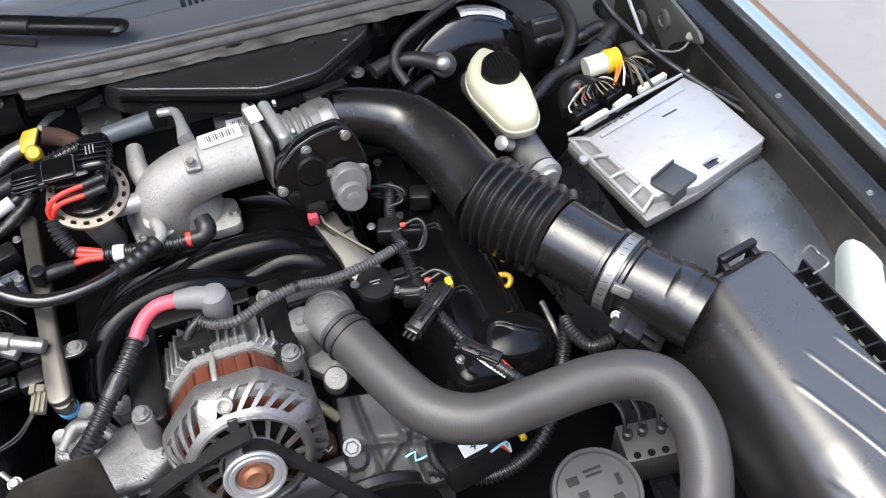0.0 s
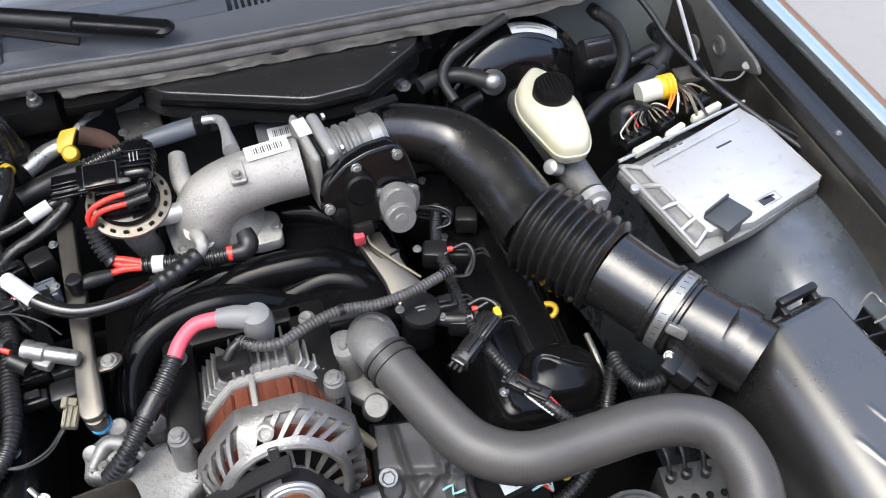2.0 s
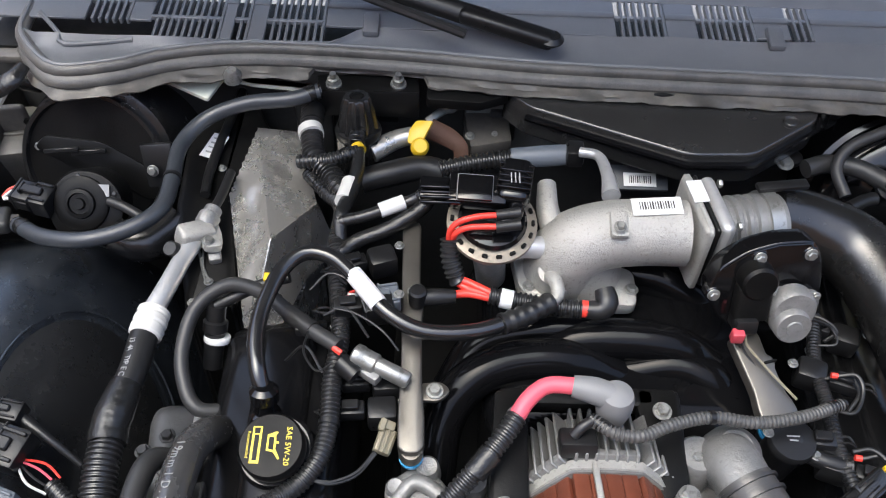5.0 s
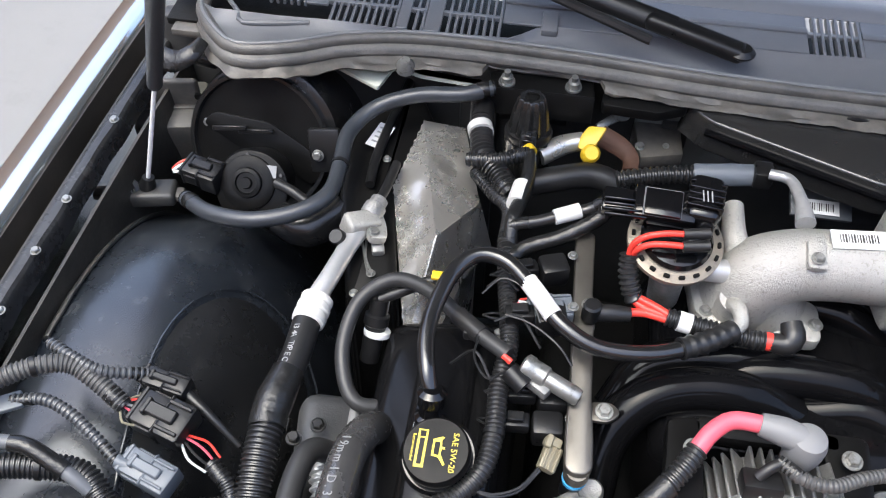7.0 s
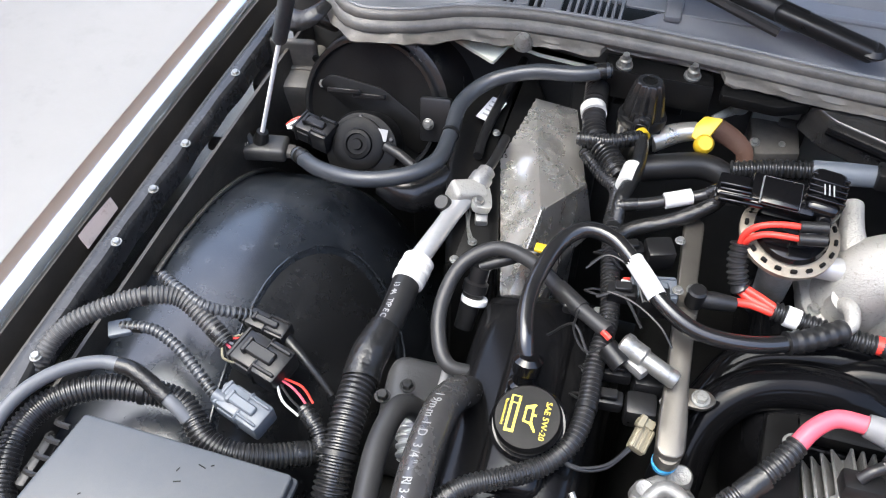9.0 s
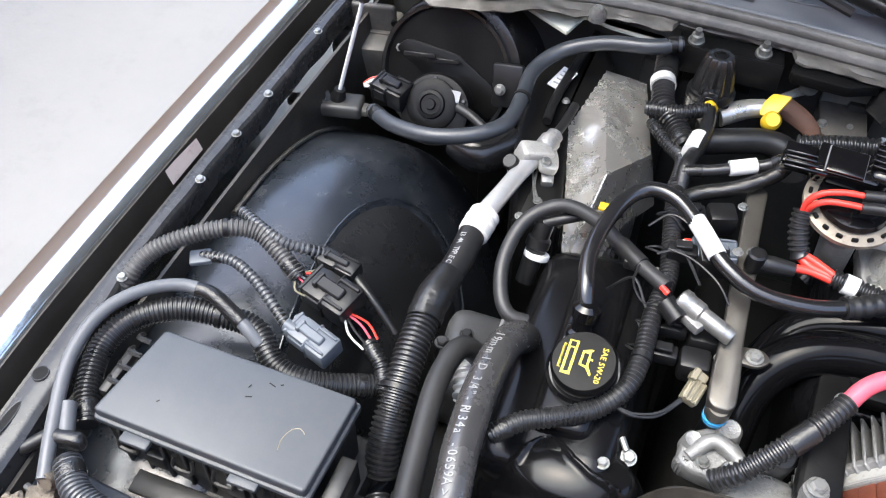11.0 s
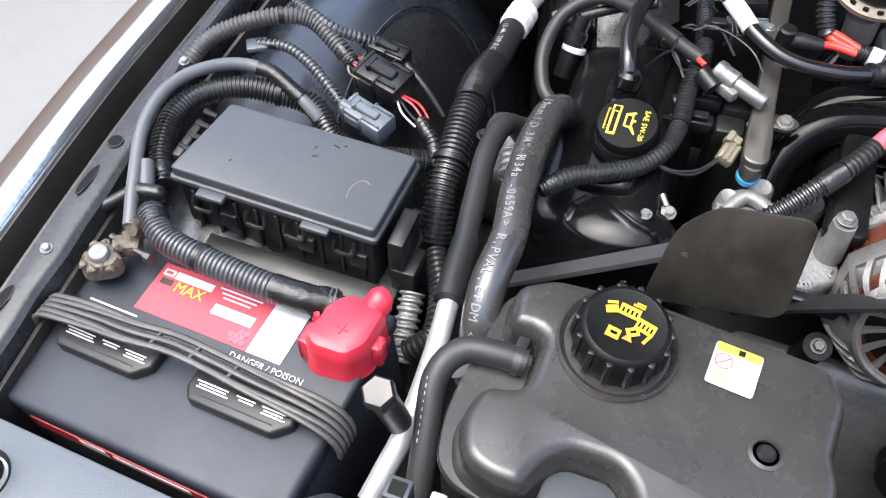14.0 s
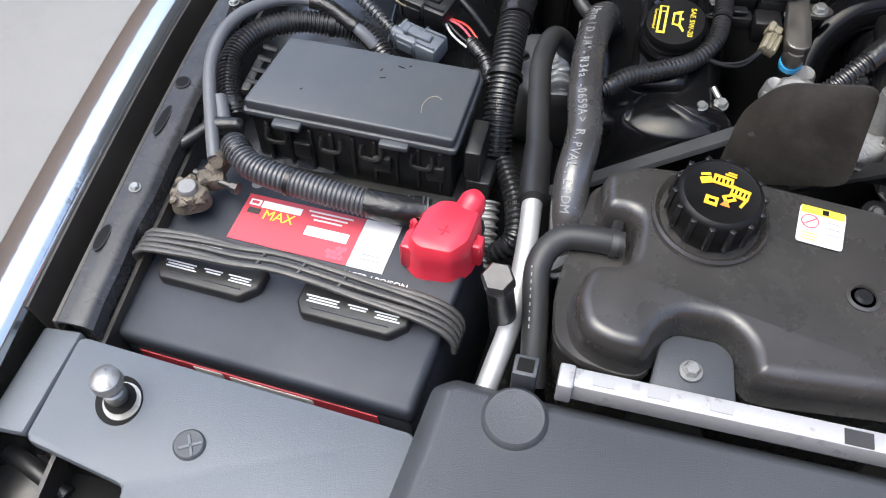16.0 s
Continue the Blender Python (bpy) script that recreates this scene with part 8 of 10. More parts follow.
def build_connectors():
    d = V((-0.597, 0.524, 0.872)) - V((-0.657, 0.541, 0.880))
    t = connector("wire_connector", (-0.626, 0.537, 0.878), d, (0.060, 0.036, 0.026), M_PLASTIC, "large black wiring connector with bare coloured wires")
    wires(t, (-0.663, 0.539, 0.890), (-0.646, 0.536, 0.882), (M_TAN, M_REDWIRE, M_WHITEPL, M_PINK, M_RUBBER, M_TAN), 0.0012, 0.012)
    wires(t, (-0.603, 0.523, 0.874), (-0.572, 0.507, 0.862), (M_REDWIRE, M_PINK, M_RUBBER, M_WHITEPL), 0.0013, 0.009)
    t = connector("wire_connector", (-0.634, 0.570, 0.885), V((-0.617, 0.567, 0.880)) - V((-0.652, 0.573, 0.889)), (0.050, 0.020, 0.018), M_PLASTIC, "small black wiring connector on a thin conduit")
    part("tail", tube([(-0.617, 0.567, 0.880), (-0.586, 0.549, 0.872), (-0.558, 0.535, 0.850)], [0.007, 0.004, 0.003], 10, 0.006), M_RUBBER, t)
    t = connector("wire_connector", (-0.624, 0.488, 0.868), V((-0.601, 0.479, 0.862)) - V((-0.646, 0.493, 0.874)), (0.056, 0.027, 0.022), M_GREYCON, "blue-grey wiring connector beside the fuse box")
    part("seal", tube([(-0.654, 0.491, 0.876), (-0.642, 0.489, 0.873)], 0.0065, 10, 0.004), M_GREYCON, t)
    t = connector("wire_connector", (-0.287, 0.684, 0.925), (1, 0.2, 0), (0.045, 0.024, 0.020), M_GREYCON, "blue-grey coil connector with red and white wires")
    wires(t, (-0.317, 0.690, 0.925), (-0.300, 0.684, 0.925), (M_REDWIRE, M_WHITEPL, M_PINK), 0.0014, 0.006)
    t = connector("wire_connector", (0.145, 0.4995, 0.903), V((0.178, 0.525, 0.908)) - V((0.112, 0.474, 0.900)), (0.074, 0.019, 0.017), M_SATIN, "black injector connector with a yellow clip")
    part("yellow_clip", box((0.008, 0.012, 0.010), Matrix.Translation((0.178, 0.525, 0.905)), 0.002), M_YELLOW, t)
    t = connector("wire_connector", (0.181, 0.438, 0.885), (0.7, -0.7, 0), (0.050, 0.016, 0.016), M_PLASTIC, "black sensor connector wrapped with tape")
    wires(t, (0.169, 0.459, 0.890), (0.201, 0.407, 0.880), (M_REDWIRE, M_RUBBER, M_WHITEPL), 0.0014, 0.006)
    l = thing("coil_harness", (0.166, 0.645, 0.880), "black corrugated harness along the valve cover", "wire harness")
    part("sleeve", tube([(0.166, 0.711, 0.885), (0.149, 0.652, 0.890), (0.148, 0.603, 0.892), (0.148, 0.550, 0.890), (0.156, 0.502, 0.888), (0.174, 0.453, 0.885), (0.201, 0.407, 0.880), (0.228, 0.380, 0.860)], 0.0066, 12, ribs=0.0042, depth=0.0013), M_CONDUIT, l)
    part("loop", tube([(0.148, 0.628, 0.895), (0.174, 0.630, 0.900), (0.179, 0.611, 0.900), (0.165, 0.593, 0.895)], 0.0022, 8, 0.004), M_RUBBER, l)
    part("loop", tube([(0.135, 0.677, 0.930), (0.166, 0.680, 0.910), (0.169, 0.664, 0.905), (0.153, 0.665, 0.900)], 0.0016, 8, 0.004), M_RUBBER, l)
    part("loop", tube([(0.152, 0.545, 0.905), (0.169, 0.546, 0.908), (0.181, 0.533, 0.905), (0.170, 0.520, 0.900)], 0.0022, 8, 0.004), M_RUBBER, l)
    part("sleeve", tube([(0.299, 0.473, 0.840), (0.298, 0.449, 0.845), (0.307, 0.423, 0.850), (0.334, 0.422, 0.850)], 0.007, 12, ribs=0.005, depth=0.0015), M_CONDUIT, l)
    part("sleeve", tube([(0.305, 0.479, 0.835), (0.285, 0.444, 0.800), (0.259, 0.402, 0.780), (0.214, 0.369, 0.760), (0.156, 0.364, 0.750), (0.099, 0.392, 0.760)], 0.008, 12, ribs=0.0055, depth=0.002), M_CONDUIT, l)
    for pts in ([(-0.349, 0.636, 0.935), (-0.350, 0.610, 0.940), (-0.336, 0.591, 0.938), (-0.323, 0.602, 0.935)], [(-0.352, 0.678, 0.945), (-0.334, 0.694, 0.952), (-0.309, 0.682, 0.950), (-0.295, 0.653, 0.945)], [(-0.263, 0.618, 0.935), (-0.278, 0.632, 0.945), (-0.304, 0.651, 0.945), (-0.328, 0.661, 0.940)]):
        k = thing("loose_wire", pts[0], "thin black looped wire above the harness", "wire", "loose wires")
        part("wire", tube(pts, 0.0011, 6, 0.004), M_RUBBER, k)
    for a, b, c in (((-0.373, 0.626, 0.900), (-0.351, 0.623, 0.930), (-0.333, 0.601, 0.920)), ((-0.349, 0.698, 0.930), (-0.335, 0.704, 0.940), (-0.319, 0.699, 0.930)), ((-0.337, 0.656, 0.935), (-0.315, 0.660, 0.942), (-0.292, 0.632, 0.935))):
        k = thing("loose_wire", a, "thin black looped wire above the harness", "wire", "loose wires")
        part("wire", tube([a, b, c], 0.0014, 6, 0.004), M_RUBBER, k)


# ---- passenger firewall corner ----
def build_blower():
    t = thing("blower_housing", (-0.62, 0.97, 0.70), "black plastic blower housing with a round motor", "blower housing")
    n = Vector((-0.06, -0.90, 0.42)).normalized()
    C = V((-0.664, 0.952, 0.838))
    m = at(C, n)
    part("drum", lathe([(0.100, -0.24), (0.099, -0.020), (0.095, -0.006), (0.088, -0.004)], m @ Matrix.Translation((0.006, 0.004, 0)), 56), M_BLOWER, t)
    part("rim", lathe([(0.081, -0.006), (0.091, -0.004), (0.0925, 0.002), (0.0905, 0.005), (0.086, 0.005), (0.083, -0.002)], m, 56), M_BLOWER, t)
    part("face", lathe([(0.085, -0.006), (0.084, -0.001), (0.05, 0.001)], m, 56), M_BRACKET, t)
    part("cross_plate", prism(rounded([(-0.080, 0.030), (-0.060, 0.046), (0.020, 0.030), (0.075, -0.010), (0.092, -0.040), (0.070, -0.062), (0.030, -0.030), (-0.03, -0.005)], 0.010, 3), 0.0, 0.005, 0.002, m=m @ Matrix.Scale(0.9, 4)), M_BRACKET, t, "black pressed mounting plate")
    mm = at((-0.645, 0.860, 0.862), (0.0, -0.75, 0.66))
    mo = part("motor", lathe([(0.040, -0.050), (0.040, -0.004), (0.037, 0.002), (0.033, 0.003), (0.032, 0.009), (0.029, 0.011), (0.018, 0.011), (0.017, 0.015), (0.013, 0.016), (0.012, 0.013), (0.007, 0.013), (0.006, 0.017), (0.003, 0.017)], mm, 40), M_BRACKET, t)
    part("motor_flange", lathe([(0.041, -0.006), (0.043, -0.004), (0.043, 0.0), (0.040, 0.001)], mm @ Matrix.Translation((0.004, -0.006, 0.005)), 40), M_BRACKET, mo)
    for k in range(5):
        part("motor_screw", disc(0.0026, 0.003, mm @ Matrix.Translation((0.004 + 0.039 * math.cos(0.5 + k * 1.256), -0.006 + 0.039 * math.sin(0.5 + k * 1.256), 0.006)), 0.0008, 10), M_DKSTEEL, mo)
    part("motor_label", box((0.022, 0.014, 0.0008), mm @ Matrix.Translation((0.022, 0.016, 0.0094)), 0), M_TEXTDIM, mo)
    for q in ((-0.733, 0.965, 0.852), (-0.578, 0.917, 0.862)):
        hexbolt(t, q, tuple(n), 0.007)
    for q, a in (((-0.696, 0.975, 0.872), 0), ((-0.698, 0.947, 0.862), 0), ((-0.665, 0.948, 0.860), 0)):
        part("moulded_bar", box((0.045, 0.006, 0.004), Matrix.Translation(q) @ frame_z(n).to_4x4(), 0.001, 1), M_PLASTIC, t)
    part("bracket", box((0.040, 0.055, 0.010), Matrix.Translation((-0.571, 0.928, 0.862)) @ frame_z(n).to_4x4(), 0.003), M_PLASTIC, t)
    part("wire_boot", tube([(-0.610, 0.852, 0.875), (-0.590, 0.844, 0.874), (-0.571, 0.836, 0.868)], 0.006, 10, 0.005), M_RUBBER, t)
    part("duct", tube([(-0.604, 0.828, 0.845), (-0.569, 0.823, 0.838), (-0.537, 0.855, 0.840)], [0.020, 0.024, 0.024], 16, 0.01), M_BLOWER, t)
    c = connector("wire_connector", (-0.700, 0.860, 0.868), (1, -0.25, 0), (0.050, 0.030, 0.026), M_PLASTIC, "black blower motor plug with red and white wires")
    wires(c, (-0.737, 0.858, 0.868), (-0.718, 0.871, 0.872), (M_REDWIRE, M_WHITEPL, M_WHITEPL), 0.002, 0.006)
    e = thing("evaporator_box", (-0.49, 0.95, 0.60), "black plastic evaporator housing with a white sticker", "evaporator housing")
    out = [(-0.548, 0.973, 0.870), (-0.487, 1.083, 0.870), (-0.447, 1.001, 0.870), (-0.476, 0.879, 0.870), (-0.444, 0.724, 0.860), (-0.496, 0.710, 0.860), (-0.539, 0.862, 0.870)]
    part("box", prism(rounded([(q[0], q[1]) for q in out], 0.01, 3), 0.60, 0.862, 0.008, 3), M_BRACKET, e)
    part("seam", tube([(-0.490, 1.080, 0.872), (-0.505, 0.929, 0.872), (-0.504, 0.870, 0.872)], 0.006, 10, 0.01), M_PLASTIC, e)
    part("sticker", box((0.020, 0.042, 0.001), Matrix.Translation((-0.508, 0.952, 0.8735)) @ pose(0, 0, 0, 0, 6, -15), 0), M_WHITE, e)
    for k in range(4):
        part("sticker_line", box((0.012, 0.0022, 0.0006), Matrix.Translation((-0.508 + 0.0018 * (k - 1.5), 0.940 + 0.008 * k, 0.8745)) @ pose(0, 0, 0, 0, 6, -15), 0), M_TEXTDIM, e)
    for q in ((-0.494, 0.921, 0.866), (-0.477, 0.747, 0.865), (-0.489, 0.718, 0.865)):
        hexbolt(e, q, (0, 0, 1), 0.005)
    for i in range(2):
        part("drain_wire", tube([(-0.492, 0.799, 0.868), (-0.487, 0.768, 0.866), (-0.476, 0.748, 0.864)] if i else [(-0.498, 0.797, 0.868), (-0.487, 0.764, 0.866), (-0.480, 0.747, 0.864)], 0.0014, 6, 0.004), M_ZINC, e)
    # crinkled foil heat shield
    f = thing("heat_shield", (-0.435, 0.865, 0.800), "crinkled aluminium foil heat shield", "heat shield")

    def patch(name, a, b, c, d, nu=44, nv=44, amp=0.0026, phase=0.0):
        a, b, c, d = V(a), V(b), V(c), V(d)
        nrm = (b - a).cross(d - a).normalized()

        def fn(u, v):
            p = (a * (1 - u) + b * u) * (1 - v) + (d * (1 - u) + c * u) * v
            w = math.sin(u * math.pi) * math.sin(v * math.pi)
            k = Vector((phase, 0, 0))
            edge = min(1.0, 8 * min(u, v, 1 - u, 1 - v) + 0.15)
            ring = math.exp(-5.0 * min(v, 1 - u)) if name == "left_face" else math.exp(-6.0 * min(u, v) - 2) if name == "right_face" else 0.0
            ripple = 0.0010 * ring * math.sin(64 * (u + 1.5 * v) + 5 * noise.noise(p * 22 + k))
            return p + nrm * (ripple + amp * w * noise.noise(p * 30 + k) * 2.2 + 0.0010 * edge * (0.5 - abs(noise.noise(p * 60 + k))))
        part(name, sheet(fn, nu, nv, 0.0015), M_FOIL, f)
    B, A, K, G, Fp = (-0.461, 0.990, 0.872), (-0.479, 0.882, 0.862), (-0.414, 0.790, 0.890), (-0.427, 0.673, 0.842), (-0.398, 0.673, 0.856)
    Cc, D, H = (-0.409, 0.996, 0.862), (-0.377, 0.884, 0.850), (-0.386, 0.806, 0.800)
    patch("left_face", B, A, G, K, phase=1.0)
    patch("lower_face", K, G, Fp, H, 10, 10, 0.002, 2.0)
    patch("right_face", B, K, D, Cc, phase=5.0)
    patch("side_face", K, H, (-0.360, 0.893, 0.760), D, 12, 12, 0.002, 9.0)
    part("skirt", prism([(A[0], A[1]), (B[0], B[1]), (Cc[0], Cc[1]), (D[0], D[1]), (H[0], H[1]), (Fp[0], Fp[1]), (G[0], G[1])], 0.60, 0.79, 0), M_FOIL, f)
    part("rivet", disc(0.005, 0.003, at((-0.444, 0.797, 0.851)), 0.001, 14), M_DARK, f)
    # black cover plate and studs below the cowl
    s = thing("stud_bracket", (-0.32, 1.02, 0.90), "black steel bracket with two steel studs under the cowl", "bracket")
    pts = [(-0.386, 1.030), (-0.384, 0.997), (-0.258, 1.001), (-0.262, 1.034)]
    part("plate", prism(pts, 0.905, 0.928, 0.003), M_BRACKET, s)
    part("plate_front", box((0.126, 0.004, 0.034), Matrix.Translation((-0.322, 0.996, 0.912)) @ pose(0, 0, 0, -12), 0.001), M_BRACKET, s)
    part("side_plate", prism(rounded([(-0.250, 1.012), (-0.250, 0.990), (-0.185, 0.986), (-0.150, 1.002), (-0.150, 1.014)], 0.005, 3), 0.914, 0.928, 0.002), M_BRACKET, s)
    for q in ((-0.364, 1.010, 0.930), (-0.285, 1.013, 0.930)):
        part("stud", lathe([(0.010, -0.004), (0.010, 0.002), (0.007, 0.002), (0.007, 0.010), (0.004, 0.011), (0.004, 0.018)], at(q, (0, -0.15, 1)), 14), M_ZINC, s)
    part("stud", lathe([(0.012, -0.004), (0.011, 0.004), (0.006, 0.012)], at((-0.487, 1.012, 0.934), (0, -0.2, 1)), 14), M_ZINC, s)
    part("pale_flap", prism(rounded([(q[0], q[1]) for q in ((-0.582, 1.031, 0.925), (-0.519, 0.996, 0.915), (-0.507, 1.038, 0.925), (-0.384, 1.028, 0.925), (-0.383, 1.022, 0.920), (-0.471, 1.030, 0.925), (-0.525, 1.050, 0.928))], 0.004, 2), 0.905, 0.911, 0.001), M_CREAM, s)
    # solenoid with ribbed black cap
    v = thing("vacuum_solenoid", (-0.323, 0.980, 0.880), "black ribbed vacuum solenoid with a wired plug", "solenoid")
    vm = at((-0.331, 0.960, 0.908), (0.0, 0.10, 1))
    part("can", lathe([(0.026, -0.06), (0.026, -0.010), (0.0235, -0.004), (0.0190, 0.026), (0.0155, 0.040), (0.0140, 0.042), (0.0085, 0.042), (0.0075, 0.034)], vm, 72, lobes=12, lobe=0.07), M_SATIN, v)
    part("flange", lathe([(0.0275, -0.012), (0.0285, -0.006), (0.027, -0.002)], vm, 32), M_PLASTIC, v)
    part("plug", box((0.019, 0.016, 0.028), Matrix.Translation((-0.330, 0.933, 0.905)) @ pose(0, 0, 0, -20), 0.004), M_PLASTIC, v)
    part("plug_face", box((0.012, 0.003, 0.014), Matrix.Translation((-0.330, 0.924, 0.911)) @ pose(0, 0, 0, -20), 0.001, 1), M_GLOSS, v)
    part("plug_latch", box((0.008, 0.010, 0.004), Matrix.Translation((-0.330, 0.930, 0.921)) @ pose(0, 0, 0, -20), 0.001, 1), M_SATIN, v)
    part("mouth", lathe([(0.0080, 0.0415), (0.0074, 0.0428), (0.0050, 0.0428), (0.0045, 0.036)], vm, 20, lobes=6, lobe=0.12), M_DARK, v)
    part("backing", box((0.085, 0.010, 0.060), Matrix.Translation(V((-0.328, 0.981, 0.900)) + V(0, 0.045, -0.01)), 0.003), M_PLASTIC, v)
    wires(v, (-0.332, 0.944, 0.900), (-0.327, 0.922, 0.905), (M_REDWIRE, M_OPRINT, M_RUBBER), 0.002, 0.004)
    part("yellow_band", tube([(-0.330, 0.921, 0.908), (-0.325, 0.914, 0.908)], 0.0090, 14, 0.003), M_YELLOW, v)
    part("tail", tube([(-0.328, 0.927, 0.907), (-0.324, 0.882, 0.915), (-0.326, 0.835, 0.925), (-0.334, 0.790, 0.930), (-0.333, 0.768, 0.915)], [0.007, 0.008, 0.0085, 0.008, 0.008], 12, 0.006), M_TAPE, v)
    part("tail_tag", tube([(-0.329, 0.848, 0.922), (-0.333, 0.813, 0.928)], 0.0105, 14, 0.005), M_WHITEPL, v)
    conduit("firewall_harness", [(-0.392, 1.012, 0.900), (-0.386, 0.949, 0.905), (-0.377, 0.906, 0.905), (-0.358, 0.884, 0.900), (-0.341, 0.856, 0.900)], 0.0122, "ribbed black conduit with a white collar at the firewall", None, 0.006, 0.003)
    hh = bpy.data.objects["firewall_harness"]
    part("white_collar", tube([(-0.388, 0.953, 0.905), (-0.385, 0.942, 0.905)], 0.0152, 18, 0.003), M_WHITEPL, hh)
    part("grey_sleeve", tube([(-0.389, 1.013, 0.900), (-0.387, 0.964, 0.905)], 0.0135, 16, 0.004), M_RUBBER, hh)
    conduit("firewall_harness", [(-0.393, 0.897, 0.905), (-0.361, 0.896, 0.910), (-0.329, 0.910, 0.912)], 0.0080, "thin black conduit to the solenoid plug", None, 0.005, 0.0015)
    conduit("firewall_harness", [(-0.384, 0.892, 0.890), (-0.360, 0.862, 0.890), (-0.340, 0.830, 0.900), (-0.339, 0.771, 0.910)], 0.0075, "thin black conduit down to the coil harness", None, 0.005, 0.0015)
    conduit("firewall_harness", [(-0.334, 0.782, 0.930), (-0.304, 0.789, 0.935), (-0.278, 0.799, 0.940), (-0.257, 0.804, 0.945), (-0.238, 0.807, 0.960)], 0.0062, "thin black wire loom with a white tag", None, 0.02, 0.0)
    g = bpy.data.objects["firewall_harness.003"]
    part("tag", tube([(-0.292, 0.791, 0.940), (-0.267, 0.801, 0.944)], 0.0082, 12, 0.006), M_WHITE, g)
    conduit("firewall_harness", [(-0.238, 0.807, 0.960), (-0.245, 0.796, 0.945), (-0.279, 0.777, 0.930), (-0.316, 0.764, 0.920), (-0.338, 0.744, 0.915)], 0.0080, "black taped wire loom behind the coils", M_TAPE, 0.02, 0.0)
    # transmission dipstick and vapour hose
    d = thing("transmission_dipstick", (-0.258, 0.962, 0.880), "yellow plastic transmission dipstick handle on a taped tube", "dipstick")
    part("tube", tube([(-0.315, 0.943, 0.880), (-0.288, 0.961, 0.885), (-0.266, 0.968, 0.888)], [0.013, 0.012, 0.011], 18, 0.006), M_FOIL, d)
    part("handle", prism(rounded([(-0.014, -0.02), (-0.018, 0.002), (-0.012, 0.022), (0.018, 0.030), (0.013, 0.0), (0.010, -0.02)], 0.005), -0.0035, 0.0035, 0.0015, m=at((-0.258, 0.960, 0.897), (-0.2, -0.5, 0.8)) @ pose(0, 0, 0, 0, 0, -25) @ Matrix.Scale(0.70, 4)), M_YELLOW, d)
    part("cap", lathe([(0.0095, -0.010), (0.0110, -0.006), (0.0110, 0.006), (0.008, 0.010)], at((-0.256, 0.949, 0.886), (0.1, -0.6, 0.8)), 24), M_YELLOW, d)
    h = thing("heater_hose", (-0.309, 0.910, 0.870), "fat black rubber heater hose at the firewall", "hose")
    part("hose", tube([(-0.325, 0.905, 0.868), (-0.291, 0.916, 0.872), (-0.253, 0.928, 0.872), (-0.225, 0.924, 0.865), (-0.213, 0.915, 0.840)], 0.0152, 18, 0.006), M_RUBBER, h)
    k = thing("ground_strap", (-0.220, 1.035, 0.880), "rusty ground strap with a steel eyelet", "ground strap")
    part("eyelet", lathe([(0.010, 0), (0.011, 0.002), (0.011, 0.004), (0.004, 0.005)], at((-0.221, 1.028, 0.885), (0, -0.4, 1)), 20), M_ZINC, k)
    part("lug", tube([(-0.221, 1.028, 0.884), (-0.239, 1.011, 0.884), (-0.248, 1.003, 0.880)], [0.006, 0.005, 0.006], 8, 0.005, flat=0.5), M_ZINC, k)
    part("strap", tube([(-0.246, 0.991, 0.880), (-0.221, 0.984, 0.872), (-0.206, 0.972, 0.866), (-0.206, 0.956, 0.862)], [0.013, 0.012, 0.010, 0.010], 8, 0.006, flat=0.3), M_RUST, k)
    w = thing("firewall_plate", (-0.184, 1.031, 0.860), "grey painted firewall plate with small bolts", "firewall plate")
    part("plate", prism([(q[0], q[1]) for q in ((-0.202, 1.053, 0.860), (-0.193, 0.987, 0.850), (-0.140, 1.002, 0.850), (-0.144, 1.069, 0.860))], 0.835, 0.855, 0.003), M_STEELPAINT, w)
    hexbolt(w, (-0.194, 1.005, 0.857), (0, -0.3, 1), 0.006)
    hexbolt(w, (-0.162, 1.011, 0.857), (0, -0.3, 1), 0.004)


